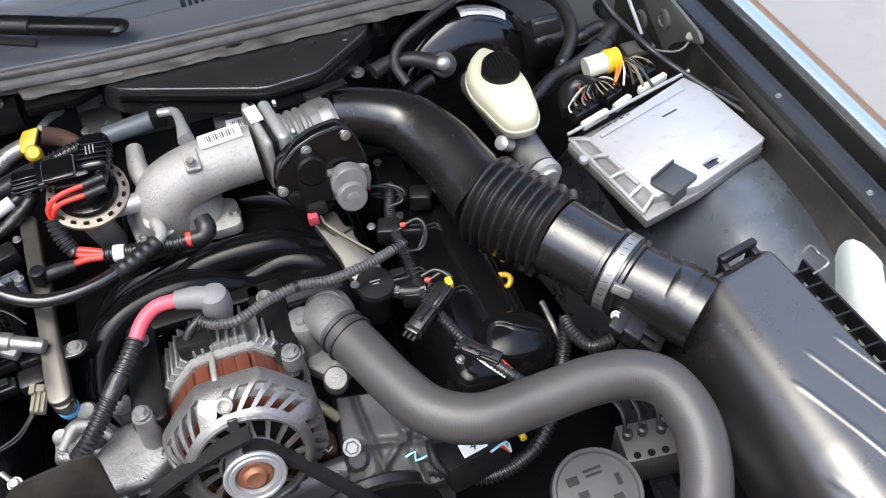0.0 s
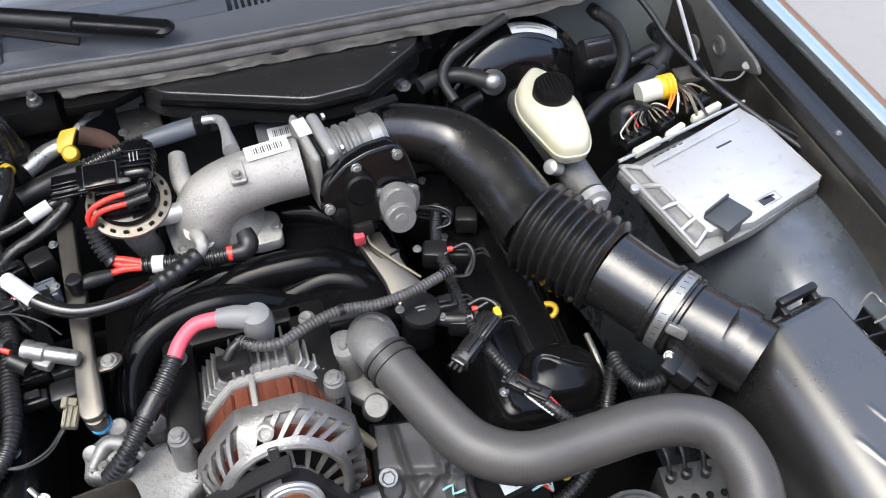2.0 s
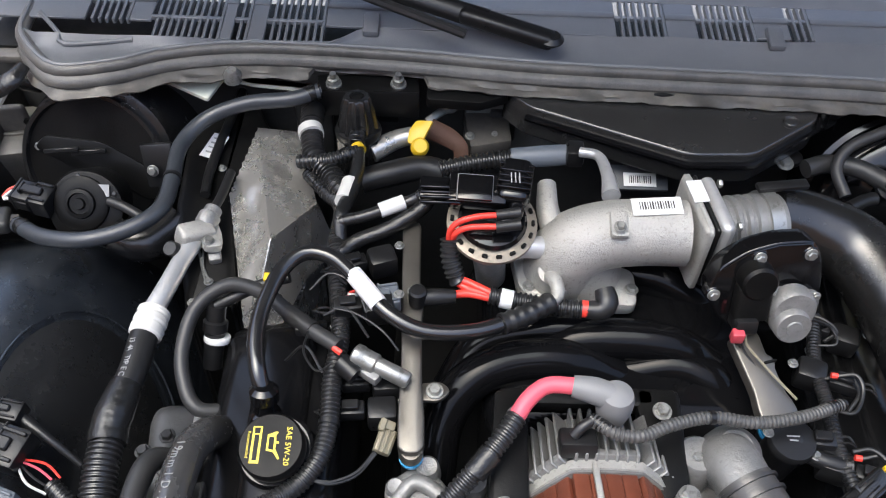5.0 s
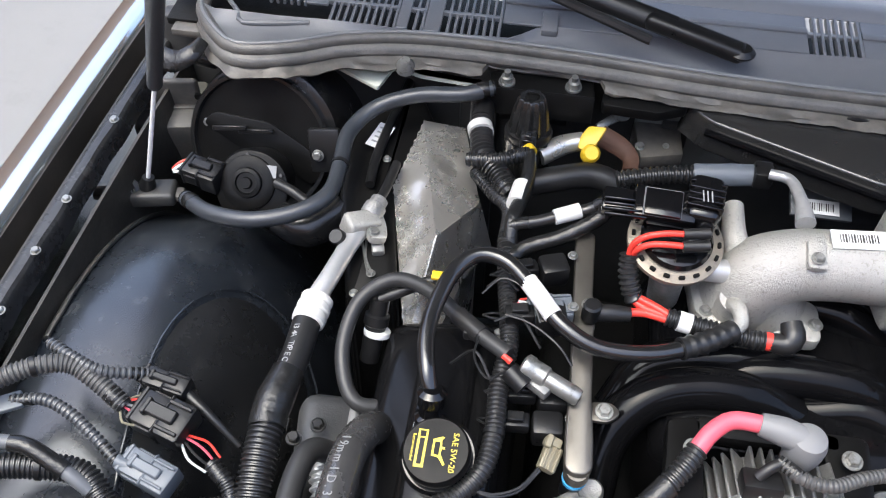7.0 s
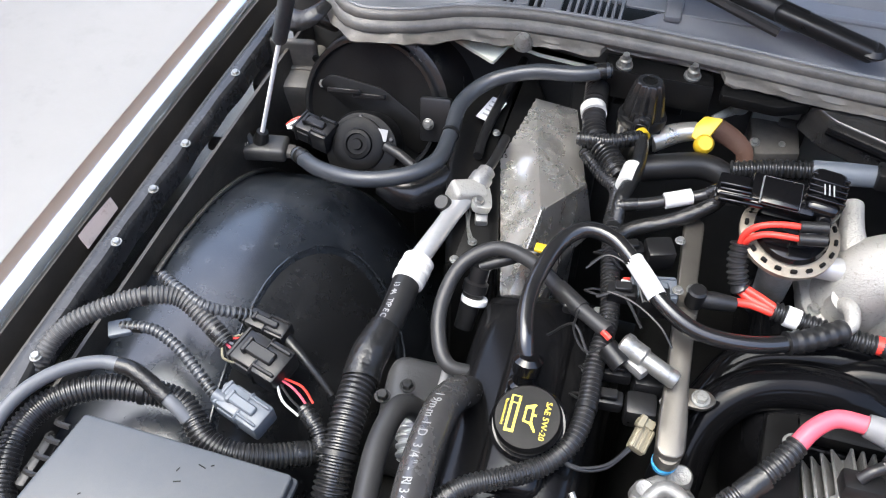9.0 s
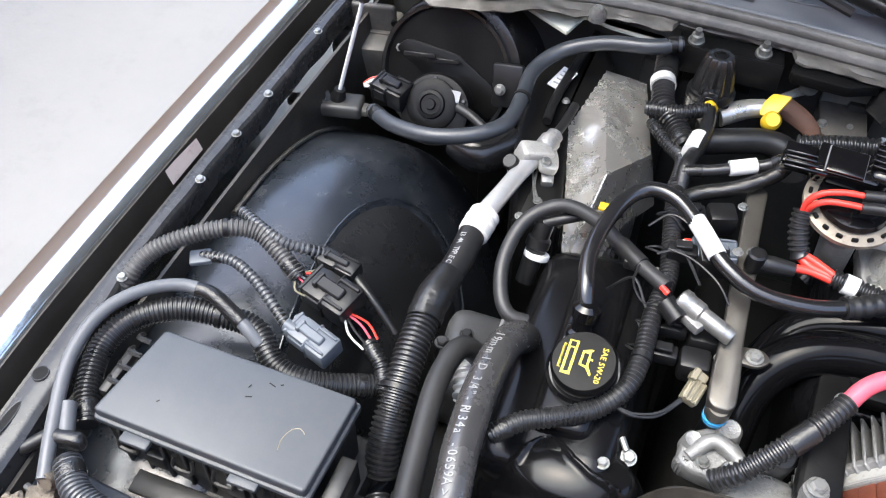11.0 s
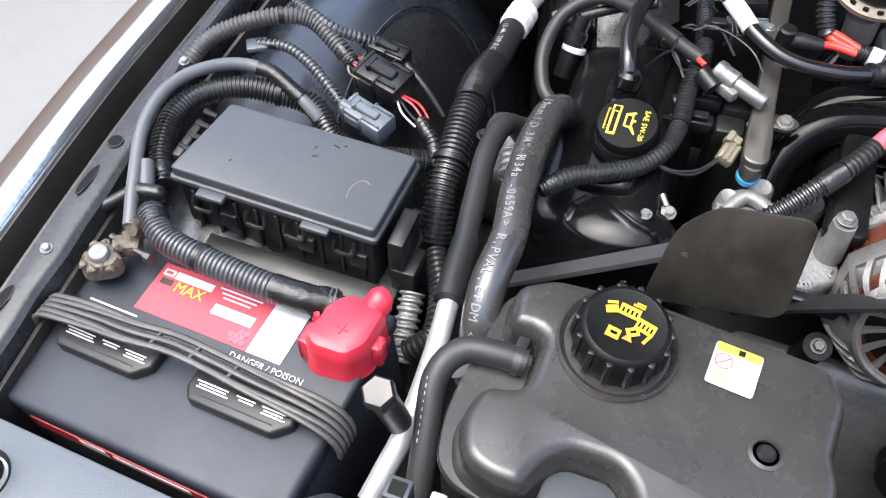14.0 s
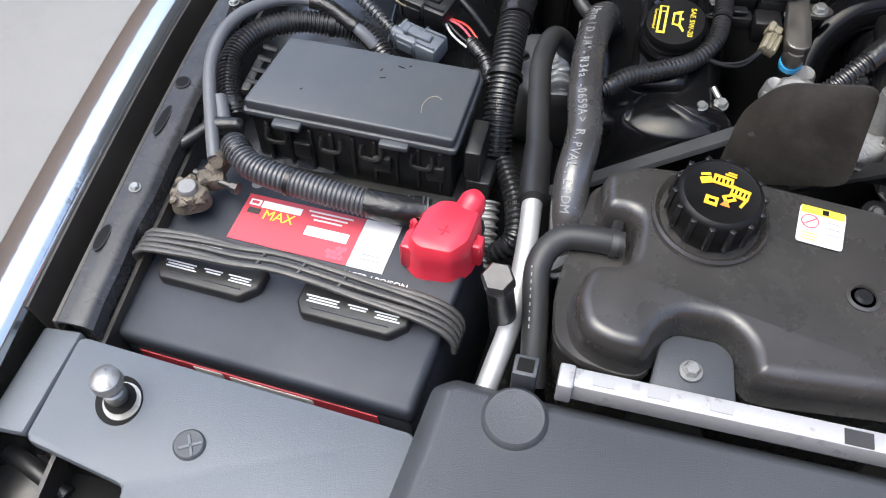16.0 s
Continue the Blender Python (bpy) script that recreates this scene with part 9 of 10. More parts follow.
# ---- driver side: brake, module, bottle ----
def build_driver_side():
    t = thing("brake_booster", (0.36, 0.97, 0.66), "glossy black round brake booster with a white label", "brake booster")
    n = Vector((0.0, -0.93, 0.36))
    m = at((0.365, 0.955, 0.800), n)
    part("shell", lathe([(0.10, -0.10), (0.118, -0.085), (0.120, -0.030), (0.125, -0.026), (0.125, -0.020), (0.119, -0.016), (0.117, 0.004), (0.109, 0.016), (0.095, 0.024), (0.070, 0.030), (0.066, 0.036), (0.045, 0.038)], m, 64), M_BOOSTER, t)
    def on_rim(u, v, lift=0.0012):
        a_, r_ = -0.02 + 0.66 * u, 0.1175 - 0.010 * v * v + lift
        return m @ Vector((r_ * math.sin(a_), r_ * math.cos(a_), -0.004 + 0.021 * v + lift * 0.5))
    part("label", sheet(on_rim, 14, 6, 0.0006), M_WHITE, t, "white paper label with grey print")
    for k in range(3):
        part("label_line", sheet(lambda u, v, k=k: on_rim(0.12 + u * (0.55 + 0.1 * (k % 2)), 0.20 + 0.24 * k + 0.10 * v, 0.0021), 8, 1, 0.0002), M_TEXTDIM, t)
    part("valve", lathe([(0.018, -0.01), (0.018, 0.006), (0.012, 0.008), (0.012, 0.014)], at((0.313, 0.917, 0.880), (-0.2, -0.7, 0.7)), 24), M_HOSE_S, t)
    part("valve_bolt", lathe([(0.009, 0), (0.010, 0.002), (0.010, 0.007), (0.006, 0.010)], at((0.308, 0.904, 0.893), (-0.2, -0.7, 0.7)), 20), M_ZINC, t)
    h = thing("vacuum_hose", (0.266, 0.944, 0.880), "grey-black vacuum hose to the brake booster", "hose")
    part("hose", tube([(0.214, 0.941, 0.880), (0.242, 0.949, 0.882), (0.278, 0.940, 0.884), (0.311, 0.912, 0.884)], 0.0115, 16, 0.006), M_HOSE_S, h)
    h = thing("vacuum_line", (0.273, 0.955, 0.920), "thin black conduit line looping down from the cowl", "hose")
    part("line", tube([(0.353, 0.982, 0.935), (0.298, 0.962, 0.925), (0.258, 0.948, 0.910), (0.243, 0.927, 0.895), (0.251, 0.896, 0.880)], 0.0070, 14, 0.006), M_HOSE_S, h)
    part("tip", tube([(0.252, 0.881, 0.875), (0.276, 0.895, 0.875), (0.289, 0.898, 0.875)], 0.0085, 12, 0.005), M_PLASTIC, h)
    r = thing("brake_fluid_reservoir", (0.378, 0.854, 0.860), "yellowed white brake fluid reservoir with a ribbed black cap", "fluid reservoir")
    out = [(0.331, 0.879, 0.905), (0.366, 0.908, 0.905), (0.386, 0.883, 0.905), (0.401, 0.818, 0.900), (0.392, 0.759, 0.900), (0.377, 0.736, 0.900), (0.339, 0.740, 0.900), (0.331, 0.779, 0.900), (0.319, 0.834, 0.905)]
    part("tank", moulded(rounded([(q[0], q[1]) for q in out], 0.022, 4), [(0.013, 0.867), (0.005, 0.870), (0.001, 0.876), (0.0, 0.889), (0.001, 0.898), (0.004, 0.906), (0.010, 0.910)]), M_NYLON, r)
    part("seam", moulded(rounded([(q[0], q[1]) for q in out], 0.022, 4), [(-0.0015, 0.884), (-0.002, 0.886), (-0.0015, 0.888)]), M_NYLON, r)
    for yy in (0.775, 0.835):
        part("grommet", lathe([(0.012, 0.0), (0.012, 0.030)], at((0.374, yy, 0.842)), 16), M_RUBBER, r)
    cm = at((0.366, 0.836, 0.906), (0.05, -0.15, 1))
    part("neck", lathe([(0.020, -0.012), (0.020, 0.004)], cm, 32), M_NYLON, r)
    part("cap", lathe([(0.0250, 0.0), (0.0262, 0.002), (0.0262, 0.017), (0.0235, 0.021), (0.008, 0.0205)], cm, 80, lobes=36, lobe=0.018), M_CAPBLACK, r)
    for k in range(7):
        part("cap_rib", box((0.0022, 2 * math.sqrt(0.021 ** 2 - (0.0055 * (k - 3)) ** 2), 0.003), cm @ Matrix.Translation((0.0055 * (k - 3), 0, 0.0212)), 0.0006, 1), M_CAPBLACK, r)
    part("cap_ring", lathe([(0.0205, 0.020), (0.0225, 0.0225), (0.0240, 0.020)], cm, 40), M_CAPBLACK, r)
    c = thing("master_cylinder", (0.369, 0.779, 0.830), "cast aluminium brake master cylinder", "master cylinder")
    part("body", tube([(0.365, 0.93, 0.825), (0.372, 0.80, 0.830), (0.378, 0.715, 0.830)], [0.026, 0.024, 0.022], 24, 0.01), M_CASTGREY, c)
    part("end_plug", lathe([(0.022, 0), (0.022, 0.012), (0.014, 0.014), (0.014, 0.020)], at((0.379, 0.712, 0.830), (0.1, -1, 0)), 24), M_ALU, c)
    part("port", lathe([(0.010, -0.01), (0.010, 0.012), (0.007, 0.014)], at((0.342, 0.756, 0.855), (-0.6, -0.3, 0.6)), 18), M_ALU, c)
    # engine control module
    e = thing("engine_control_module", (0.54, 0.68, 0.82), "silver aluminium engine control module with ribbed case", "control module")
    A, B, E, Cc, D = (0.635, 0.785, 0.862), (0.658, 0.624, 0.862), (0.535, 0.583, 0.862), (0.454, 0.566, 0.860), (0.422, 0.732, 0.866)
    out = [(q[0], q[1]) for q in (A, B, E, Cc, D)]
    part("case", prism(out, 0.832, 0.848, 0.003), M_CASTGREY, e)
    cen = Vector((sum(q[0] for q in out) / 5, sum(q[1] for q in out) / 5))
    part("lid", prism([tuple(cen + (Vector(q) - cen) * k) for q, k in zip(out, (0.98, 0.98, 0.97, 0.74, 0.80))], 0.846, 0.862, 0.002), M_PCM, e)
    a, b, d = V(A), V(B), V(D)
    ux = (a - d).normalized()
    part("back_rim", tube([d + V(0, 0, -0.002), a + V(0, 0, 0.003)], 0.0026, 8, 0.05), M_ALU, e)
    part("side_rim", tube([a + V(0, 0, -0.004), a + (b - a) * 0.97 + V(0, 0, -0.004)], 0.003, 8, 0.05), M_ALU, e)
    for q, w, l in (((0.568, 0.719, 0.862), 0.026, 0.003), ((0.568, 0.612, 0.862), 0.022, 0.010), ((0.574, 0.616, 0.862), 0.018, 0.003)):
        part("slot", box((w, l, 0.0015), Matrix.Translation(q) @ pose(0, 0, 0, 0, 0, math.degrees(math.atan2(ux.y, ux.x))), 0.0004, 1), M_DKSTEEL, e)
    kp = Matrix.Translation((0.508, 0.603, 0.866)) @ pose(0, 0, 0, -4, 0, 24)
    part("clip_plate", box((0.050, 0.034, 0.005), kp, 0.002), M_PANEL_D, e, "grey plastic retaining clip")
    part("clip_lip", box((0.046, 0.003, 0.012), kp @ Matrix.Translation((0, 0.017, 0.003)), 0.001), M_PANEL_D, e)
    part("clip_front", box((0.050, 0.004, 0.020), kp @ Matrix.Translation((0, -0.017, -0.008)), 0.0015), M_PANEL_D, e)
    wm = Matrix.Translation((0.572, 0.613, 0.863)) @ pose(0, 0, 0, 0, 0, math.degrees(math.atan2(ux.y, ux.x)))
    for sx, sy, w_, l_ in ((0, 0.007, 0.034, 0.0018), (0, -0.007, 0.034, 0.0018), (-0.016, 0, 0.0018, 0.014), (0.016, 0, 0.0018, 0.014)):
        part("window_rim", box((w_, l_, 0.003), wm @ Matrix.Translation((sx, sy, 0)), 0.0005, 1), M_ALU, e)
    for q in ((0.424, 0.686, 0.853), (0.480, 0.594, 0.853)):
        part("corner_boss", disc(0.006, 0.008, at(q), 0.001, 16), M_ALU, e)
    # pocketed flank between the lid and the outer rim
    l0, l1, o0, o1 = V((0.449, 0.716, 0.860)), V((0.477, 0.590, 0.858)), V((0.428, 0.736, 0.850)), V((0.456, 0.577, 0.850))
    part("outer_rim", tube([o0, o1], 0.0032, 8, 0.05), M_ALU, e)
    part("flank", sheet(lambda u, v: l0.lerp(l1, u).lerp(o0.lerp(o1, u), v) + V(0, 0, -0.0045 * math.sin(math.pi * v) - 0.001), 12, 8, 0.002), M_CASTGREY, e)
    for u0, u1 in ((0.02, 0.0), (0.30, 0.27), (0.56, 0.55), (0.80, 0.80), (0.97, 0.98)):
        p, q = l0.lerp(l1, u0), o0.lerp(o1, u1)
        part("rib", tube([p, p.lerp(q, 0.5) + V(0, 0, 0.0015), q], [0.0035, 0.0032, 0.0026], 8, 0.01), M_ALU, e)
    for u0, u1 in ((0.05, 0.27), (0.33, 0.53), (0.59, 0.77)):
        part("step", tube([l0.lerp(l1, u0).lerp(o0.lerp(o1, u0), 0.12), l0.lerp(l1, u1).lerp(o0.lerp(o1, u1), 0.12)], 0.003, 8, 0.02), M_ALU, e)
    for k, (q0, q1) in enumerate((((0.445, 0.744, 0.862), (0.490, 0.758, 0.862)), ((0.501, 0.760, 0.862), (0.532, 0.773, 0.862)), ((0.549, 0.779, 0.862), (0.599, 0.795, 0.862)))):
        p, q = V(q0), V(q1)
        part("connector", box(((q - p).length, 0.010, 0.013), Matrix.Translation((p + q) / 2 + V(0.002, -0.004, 0)) @ pose(0, 0, 0, 0, 0, math.degrees(math.atan2((q - p).y, (q - p).x))), 0.003), M_CREAM, e, "cream wiring plug")
        part("plug_back", box(((q - p).length * 0.9, 0.016, 0.014), Matrix.Translation((p + q) / 2 + V(-0.006, 0.015, 0.002)) @ pose(0, 0, 0, 0, 0, math.degrees(math.atan2((q - p).y, (q - p).x))), 0.002), M_PLASTIC, e)
        for i in range(7):
            f0 = p.lerp(q, 0.08 + 0.14 * i) + V(-0.006 + 0.004 * (i % 2), 0.012 + 0.003 * (i % 3), 0.011)
            part("tooth", box((0.004, 0.006, 0.006), Matrix.Translation(f0) @ pose(0, 0, 0, 0, 0, 30), 0.001, 1), M_DARK, e)
            g0 = V((0.496, 0.815, 0.862)) if k < 2 else V((0.552, 0.824, 0.876))
            f1 = f0 + V(-0.004, 0.010, 0.004)
            part("lead", tube([f0, f1, f1.lerp(g0, 0.55) + V(0.002 * (i % 3), 0.003, 0.006), g0 + V(0.003 * (i % 3), 0.002 * (i % 4), 0.002 * (i % 2))], 0.0010, 6, 0.004), (M_CREAM, M_RUST, M_TAN, M_TAN, M_RUBBER, M_TANSTEEL, M_TAPE)[(i + 2 * k) % 7], e)
    for f0 in (0.16,):
        r0, r1 = d.lerp(a, 0.10).lerp(V(Cc).lerp(b, 0.10), f0), d.lerp(a, 0.92).lerp(V(Cc).lerp(b, 0.92), f0)
        part("lid_rib", tube([r0 + V(0.012, 0, 0.0), r1 + V(-0.012, 0, 0.001)], 0.0022, 8, 0.05), M_PCM, e)
    for k in range(5):
        q = d.lerp(a, 0.22 + 0.05 * k).lerp(V(Cc).lerp(b, 0.22 + 0.05 * k), 0.10)
        part("stamp", box((0.006, 0.0016, 0.0008), Matrix.Translation((q.x, q.y, 0.8625)) @ pose(0, 0, 0, 0, 0, math.degrees(math.atan2(ux.y, ux.x))), 0), M_DKSTEEL, e)
    part("side_clip", box((0.052, 0.008, 0.012), Matrix.Translation((0.660, 0.718, 0.860)) @ pose(0, 0, 0, 0, 0, -62), 0.002), M_PLASTIC, e)
    part("bracket", box((0.16, 0.12, 0.05), Matrix.Translation((0.54, 0.67, 0.80)), 0.006), M_PLASTIC, e)
    y = thing("module_harness", (0.519, 0.828, 0.880), "white-taped harness with a yellow collar and many wires", "wire harness")
    d1, d2, d3 = V((0.495, 0.832, 0.878)), V((0.527, 0.832, 0.880)), V((0.552, 0.832, 0.880))
    part("tape", tube([d1, (d1 + d2) / 2, d2], 0.0152, 20, 0.006), M_CREAM, y)
    part("collar", lathe([(0.016, 0), (0.0175, 0.002), (0.0175, 0.005), (0.0162, 0.006), (0.0162, 0.008), (0.0175, 0.009), (0.0175, 0.012), (0.0162, 0.013), (0.0162, 0.015), (0.0175, 0.016), (0.0175, 0.020), (0.014, 0.022)], at(d2 - (d3 - d2) * 0.1, d3 - d2), 24), M_YELLOW, y, "bright yellow plastic collar")
    for i in range(10):
        s = d3 + V(0.002 * (i % 3) - 0.004, 0.002 * (i % 4) - 0.004, -0.003 + 0.002 * (i % 5))
        e_ = V((0.560, 0.777, 0.870)) + V(0.012 * (i % 5) - 0.04, -0.006 * (i % 5) + 0.015, 0.002 * (i % 3))
        part("wire", tube([s, (s + e_) / 2 + V(0.004, 0.004 * (i % 3), 0.005), e_], 0.0016, 6, 0.006), (M_OPRINT, M_CREAM, M_RUST, M_TAN, M_RUBBER)[i % 5], y)
    for i in range(8):
        s = V((0.486, 0.786, 0.862)) + V(0.006 * (i % 4) - 0.01, 0.005 * (i % 3), 0.003 * (i % 2))
        e_ = V((0.487, 0.821, 0.850)) + V(-0.012 + 0.008 * (i % 4), 0.01 * (i % 3), 0.004)
        part("wire", tube([s, (s + e_) / 2 + V(0, 0.0, 0.010), e_], 0.0011, 6, 0.006), (M_REDWIRE, M_CREAM, M_RUST, M_RUBBER)[i % 4], y)
    part("sheath", tube([(0.496, 0.798, 0.865), (0.485, 0.819, 0.862), (0.463, 0.818, 0.855), (0.452, 0.783, 0.850)], 0.015, 14, 0.006), M_TAPE, y)
    conduit("firewall_loom", [(0.429, 0.839, 0.850), (0.461, 0.853, 0.860), (0.495, 0.859, 0.865), (0.542, 0.882, 0.870), (0.578, 0.911, 0.880), (0.578, 0.957, 0.880)], 0.011, "smooth dark grey loom on the driver side firewall", M_HOSE_S, 0.02, 0.0)
    conduit("firewall_loom", [(0.403, 0.816, 0.860), (0.457, 0.849, 0.865), (0.504, 0.861, 0.865), (0.558, 0.884, 0.870), (0.561, 0.916, 0.875), (0.515, 0.908, 0.870)], 0.0095, "satin black hose curling beside the module", M_RUBBER, 0.02, 0.0)
    conduit("firewall_loom", [(0.499, 1.006, 0.900), (0.516, 0.961, 0.895), (0.510, 0.910, 0.880), (0.474, 0.868, 0.860)], 0.010, "black hose dropping along the driver side firewall", M_RUBBER, 0.02, 0.0)
    b = thing("relay_box", (0.480, 0.943, 0.860), "black plastic relay box on the firewall", "relay box")
    part("box", box((0.075, 0.05, 0.09), Matrix.Translation((0.489, 0.946, 0.845)) @ pose(0, 0, 0, 20), 0.012, 3), M_PLASTIC, b)
    part("lid", box((0.045, 0.006, 0.030), Matrix.Translation((0.476, 0.927, 0.893)) @ pose(0, 0, 0, -30), 0.003), M_PLASTIC, b)
    part("lid_bar", box((0.036, 0.006, 0.005), Matrix.Translation((0.475, 0.928, 0.900)) @ pose(0, 0, 0, -30), 0.002), M_PANEL_D, b)
    part("knob", disc(0.006, 0.006, at((0.469, 0.901, 0.885), (0, -1, 0.4)), 0.001, 16), M_DARK, b)
    cb = thing("hood_cable", (0.578, 0.837, 0.900), "thin grey-black cable along the fender", "cable")
    part("cable", tube([(0.541, 0.994, 0.945), (0.558, 0.941, 0.925), (0.573, 0.902, 0.900), (0.594, 0.827, 0.885), (0.619, 0.794, 0.868), (0.659, 0.711, 0.855), (0.690, 0.627, 0.850), (0.688, 0.548, 0.850), (0.688, 0.479, 0.840)], 0.0046, 10, 0.01), M_RUBBER, cb)
    part("branch", tube([(0.613, 0.854, 0.860), (0.634, 0.828, 0.868), (0.649, 0.824, 0.875), (0.664, 0.834, 0.885)], 0.0018, 8, 0.006), M_CASTGREY, cb)
    part("branch_end", disc(0.0075, 0.005, at((0.661, 0.831, 0.884), (-0.6, -0.3, 0.7)), 0.002, 16), M_ZINC, cb)
    w = thing("washer_bottle", (0.71, 0.38, 0.60), "white translucent washer bottle with cyan fluid", "washer bottle")
    out = [(0.670, 0.467, 0.850), (0.693, 0.483, 0.850), (0.719, 0.479, 0.850), (0.735, 0.440, 0.850), (0.671, 0.321, 0.850), (0.610, 0.281, 0.850), (0.606, 0.364, 0.850)]
    o2 = rounded([(q[0], q[1]) for q in out], 0.02, 4)
    part("tank", moulded(o2, [(0.0, 0.796), (0.0, 0.822), (0.003, 0.838), (0.008, 0.850), (0.016, 0.858), (0.026, 0.861)]), M_BOTTLE, w)
    part("fluid", moulded(o2, [(0.0, 0.60), (0.0, 0.796)]), M_CYAN, w, "cyan washer fluid showing through")
    s = thing("steering_fluid_reservoir", (0.277, 0.321, 0.720), "grey-capped power steering reservoir deep in the bay", "fluid reservoir")
    sm = at((0.267, 0.304, 0.745), (0.0, -0.15, 1))
    part("cap", lathe([(0.050, -0.012), (0.053, -0.004), (0.051, 0.004), (0.047, 0.004), (0.045, 0.001), (0.02, 0.002)], sm, 48), M_CAPGREY, s)
    for x, yy, sx, sy in ((-0.022, 0.020, 0.014, 0.010), (0.004, 0.026, 0.022, 0.003), (0.004, 0.020, 0.020, 0.003), (-0.016, 0.002, 0.012, 0.008), (0.028, 0.006, 0.006, 0.014), (0.020, -0.014, 0.012, 0.010)):
        bar(s, sm @ Matrix.Translation((x, yy, 0.0030)), sx, sy, M_PLASTIC)
    part("tank", lathe([(0.040, -0.10), (0.044, -0.012)], sm, 32), M_PLASTIC, s)
    a = thing("brake_control_block", (0.361, 0.353, 0.700), "grey aluminium brake hydraulic block with steel lines", "hydraulic block")
    part("block", box((0.075, 0.05, 0.06), Matrix.Translation((0.361, 0.349, 0.700)) @ pose(0, 0, 0, 0, 0, -8), 0.003), M_CASTDARK, a)
    for k in range(4):
        part("port", disc(0.0045, 0.002, Matrix.Translation((0.334 + 0.017 * k, 0.334 - 0.0024 * k, 0.7305)), 0.0005, 14), M_DARK, a)
    for q in ((0.334, 0.360, 0.735), (0.353, 0.359, 0.735), (0.375, 0.354, 0.735)):
        part("line_nut", lathe([(0.006, -0.006), (0.006, 0.006), (0.003, 0.008), (0.003, 0.02)], at(q), 8), M_DKSTEEL, a)
        part("line", tube([q, V(q) + V(0.0, 0.03, 0.02), V(q) + V(-0.02, 0.09, 0.0)], 0.003, 8, 0.006), M_RUBBER, a)
    d = thing("oil_dipstick", (0.259, 0.572, 0.810), "yellow plastic oil dipstick ring on a dark tube", "dipstick")
    dm = at((0.259, 0.572, 0.810), (-0.2, -0.6, 0.7))
    part("handle", tube([dm @ Vector((0.014 * math.cos(k * math.pi / 10), 0.009 * math.sin(k * math.pi / 10), 0)) for k in range(21)], 0.0036, 10, 0.01, smooth_curve=False), M_YELLOW, d)
    part("handle_neck", box((0.010, 0.012, 0.007), dm @ Matrix.Translation((-0.016, 0, 0)), 0.002), M_YELLOW, d)
    part("stem", tube([(0.254, 0.578, 0.805), (0.252, 0.605, 0.750), (0.244, 0.653, 0.640)], 0.005, 10, 0.01), M_DARK, d)
    st = thing("steel_line", (0.297, 0.527, 0.800), "bare steel line end beside the valve cover", "pipe")
    part("line", tube([(0.301, 0.539, 0.790), (0.302, 0.495, 0.780), (0.304, 0.471, 0.750)], 0.004, 8, 0.008), M_STEEL, st)


def strut(bottom, joint, top):
    t = thing("hood_strut", bottom, "gas hood strut with polished rod and black body", "hood strut", "hood struts")
    part("rod", tube([bottom, joint], 0.0027, 14, 0.05), M_CHROME, t)
    part("body", tube([joint, top], 0.0085, 18, 0.05), M_PANEL_D, t)
    part("socket", lathe([(0.009, -0.012), (0.010, 0.0), (0.007, 0.014)], at(bottom, V(joint) - V(bottom)), 16), M_PLASTIC, t)
    part("bracket", box((0.05, 0.03, 0.012), Matrix.Translation(V(bottom) + V(-0.006, 0.006, -0.016)), 0.004), M_STEELPAINT, t)


def build_tower():
    t = thing("hinge_bracket", (-0.789, 0.992, 0.800), "dirty black steel hinge bracket in the rear fender corner", "bracket")
    part("box", box((0.09, 0.08, 0.12), Matrix.Translation((-0.795, 1.003, 0.790)) @ pose(0, 0, 0, 10, 0, 12), 0.008), M_STEELPAINT, t)
    part("flange", box((0.11, 0.018, 0.010), Matrix.Translation((-0.787, 0.853, 0.825)) @ pose(0, 0, 0, 0, 0, 8), 0.003), M_STEELPAINT, t)
    cm = Matrix.Translation((-0.794, 0.997, 0.815)) @ pose(0, 0, 0, 4, 0, 10)
    part("corner_plate", box((0.082, 0.010, 0.150), cm, 0.006, 3), M_STEELPAINT, t, "dusty corner plate with holes")
    part("corner_rib", box((0.070, 0.008, 0.012), cm @ Matrix.Translation((0, -0.008, 0.030)), 0.003), M_STEELPAINT, t)
    part("corner_pocket", box((0.055, 0.008, 0.050), cm @ Matrix.Translation((0.012, -0.004, -0.015)), 0.004), M_FIREWALL, t)
    for x, z in ((-0.036, 0.010), (0.040, 0.050), (-0.030, 0.050)):
        part("corner_hole", disc(0.006, 0.003, cm @ Matrix.Translation((x, -0.0045, z)) @ pose(0, 0, 0, 90), 0.0006, 14), M_DARK, t)
    part("strut_foot", box((0.060, 0.034, 0.020), Matrix.Translation(V((-0.772, 0.856, 0.826))) @ pose(0, 0, 0, 0, 0, 12), 0.006, 3), M_FIREWALL, t)
    part("grommet", lathe([(0.017, 0.0), (0.017, 0.006), (0.012, 0.009), (0.009, 0.005), (0.004, 0.005)], at((-0.800, 0.850, 0.832), (0.2, -0.7, 0.7)), 24), M_RUBBER, t)
    part("torn_seal", tube([(-0.790, 0.984, 0.940), (-0.764, 0.973, 0.935), (-0.742, 0.976, 0.945), (-0.732, 0.998, 0.950)], [0.010, 0.014, 0.012, 0.008], 10, 0.008, flat=0.6), M_TAPE, t, "torn shiny sealing tape")
    part("tape_patch", box((0.035, 0.03, 0.02), Matrix.Translation((-0.737, 1.010, 0.920)) @ pose(0, 0, 0, 15, 20, 10), 0.008, 3), M_TAPE, t)
    hexbolt(t, (-0.796, 0.845, 0.835), (0.2, -0.5, 1), 0.008)


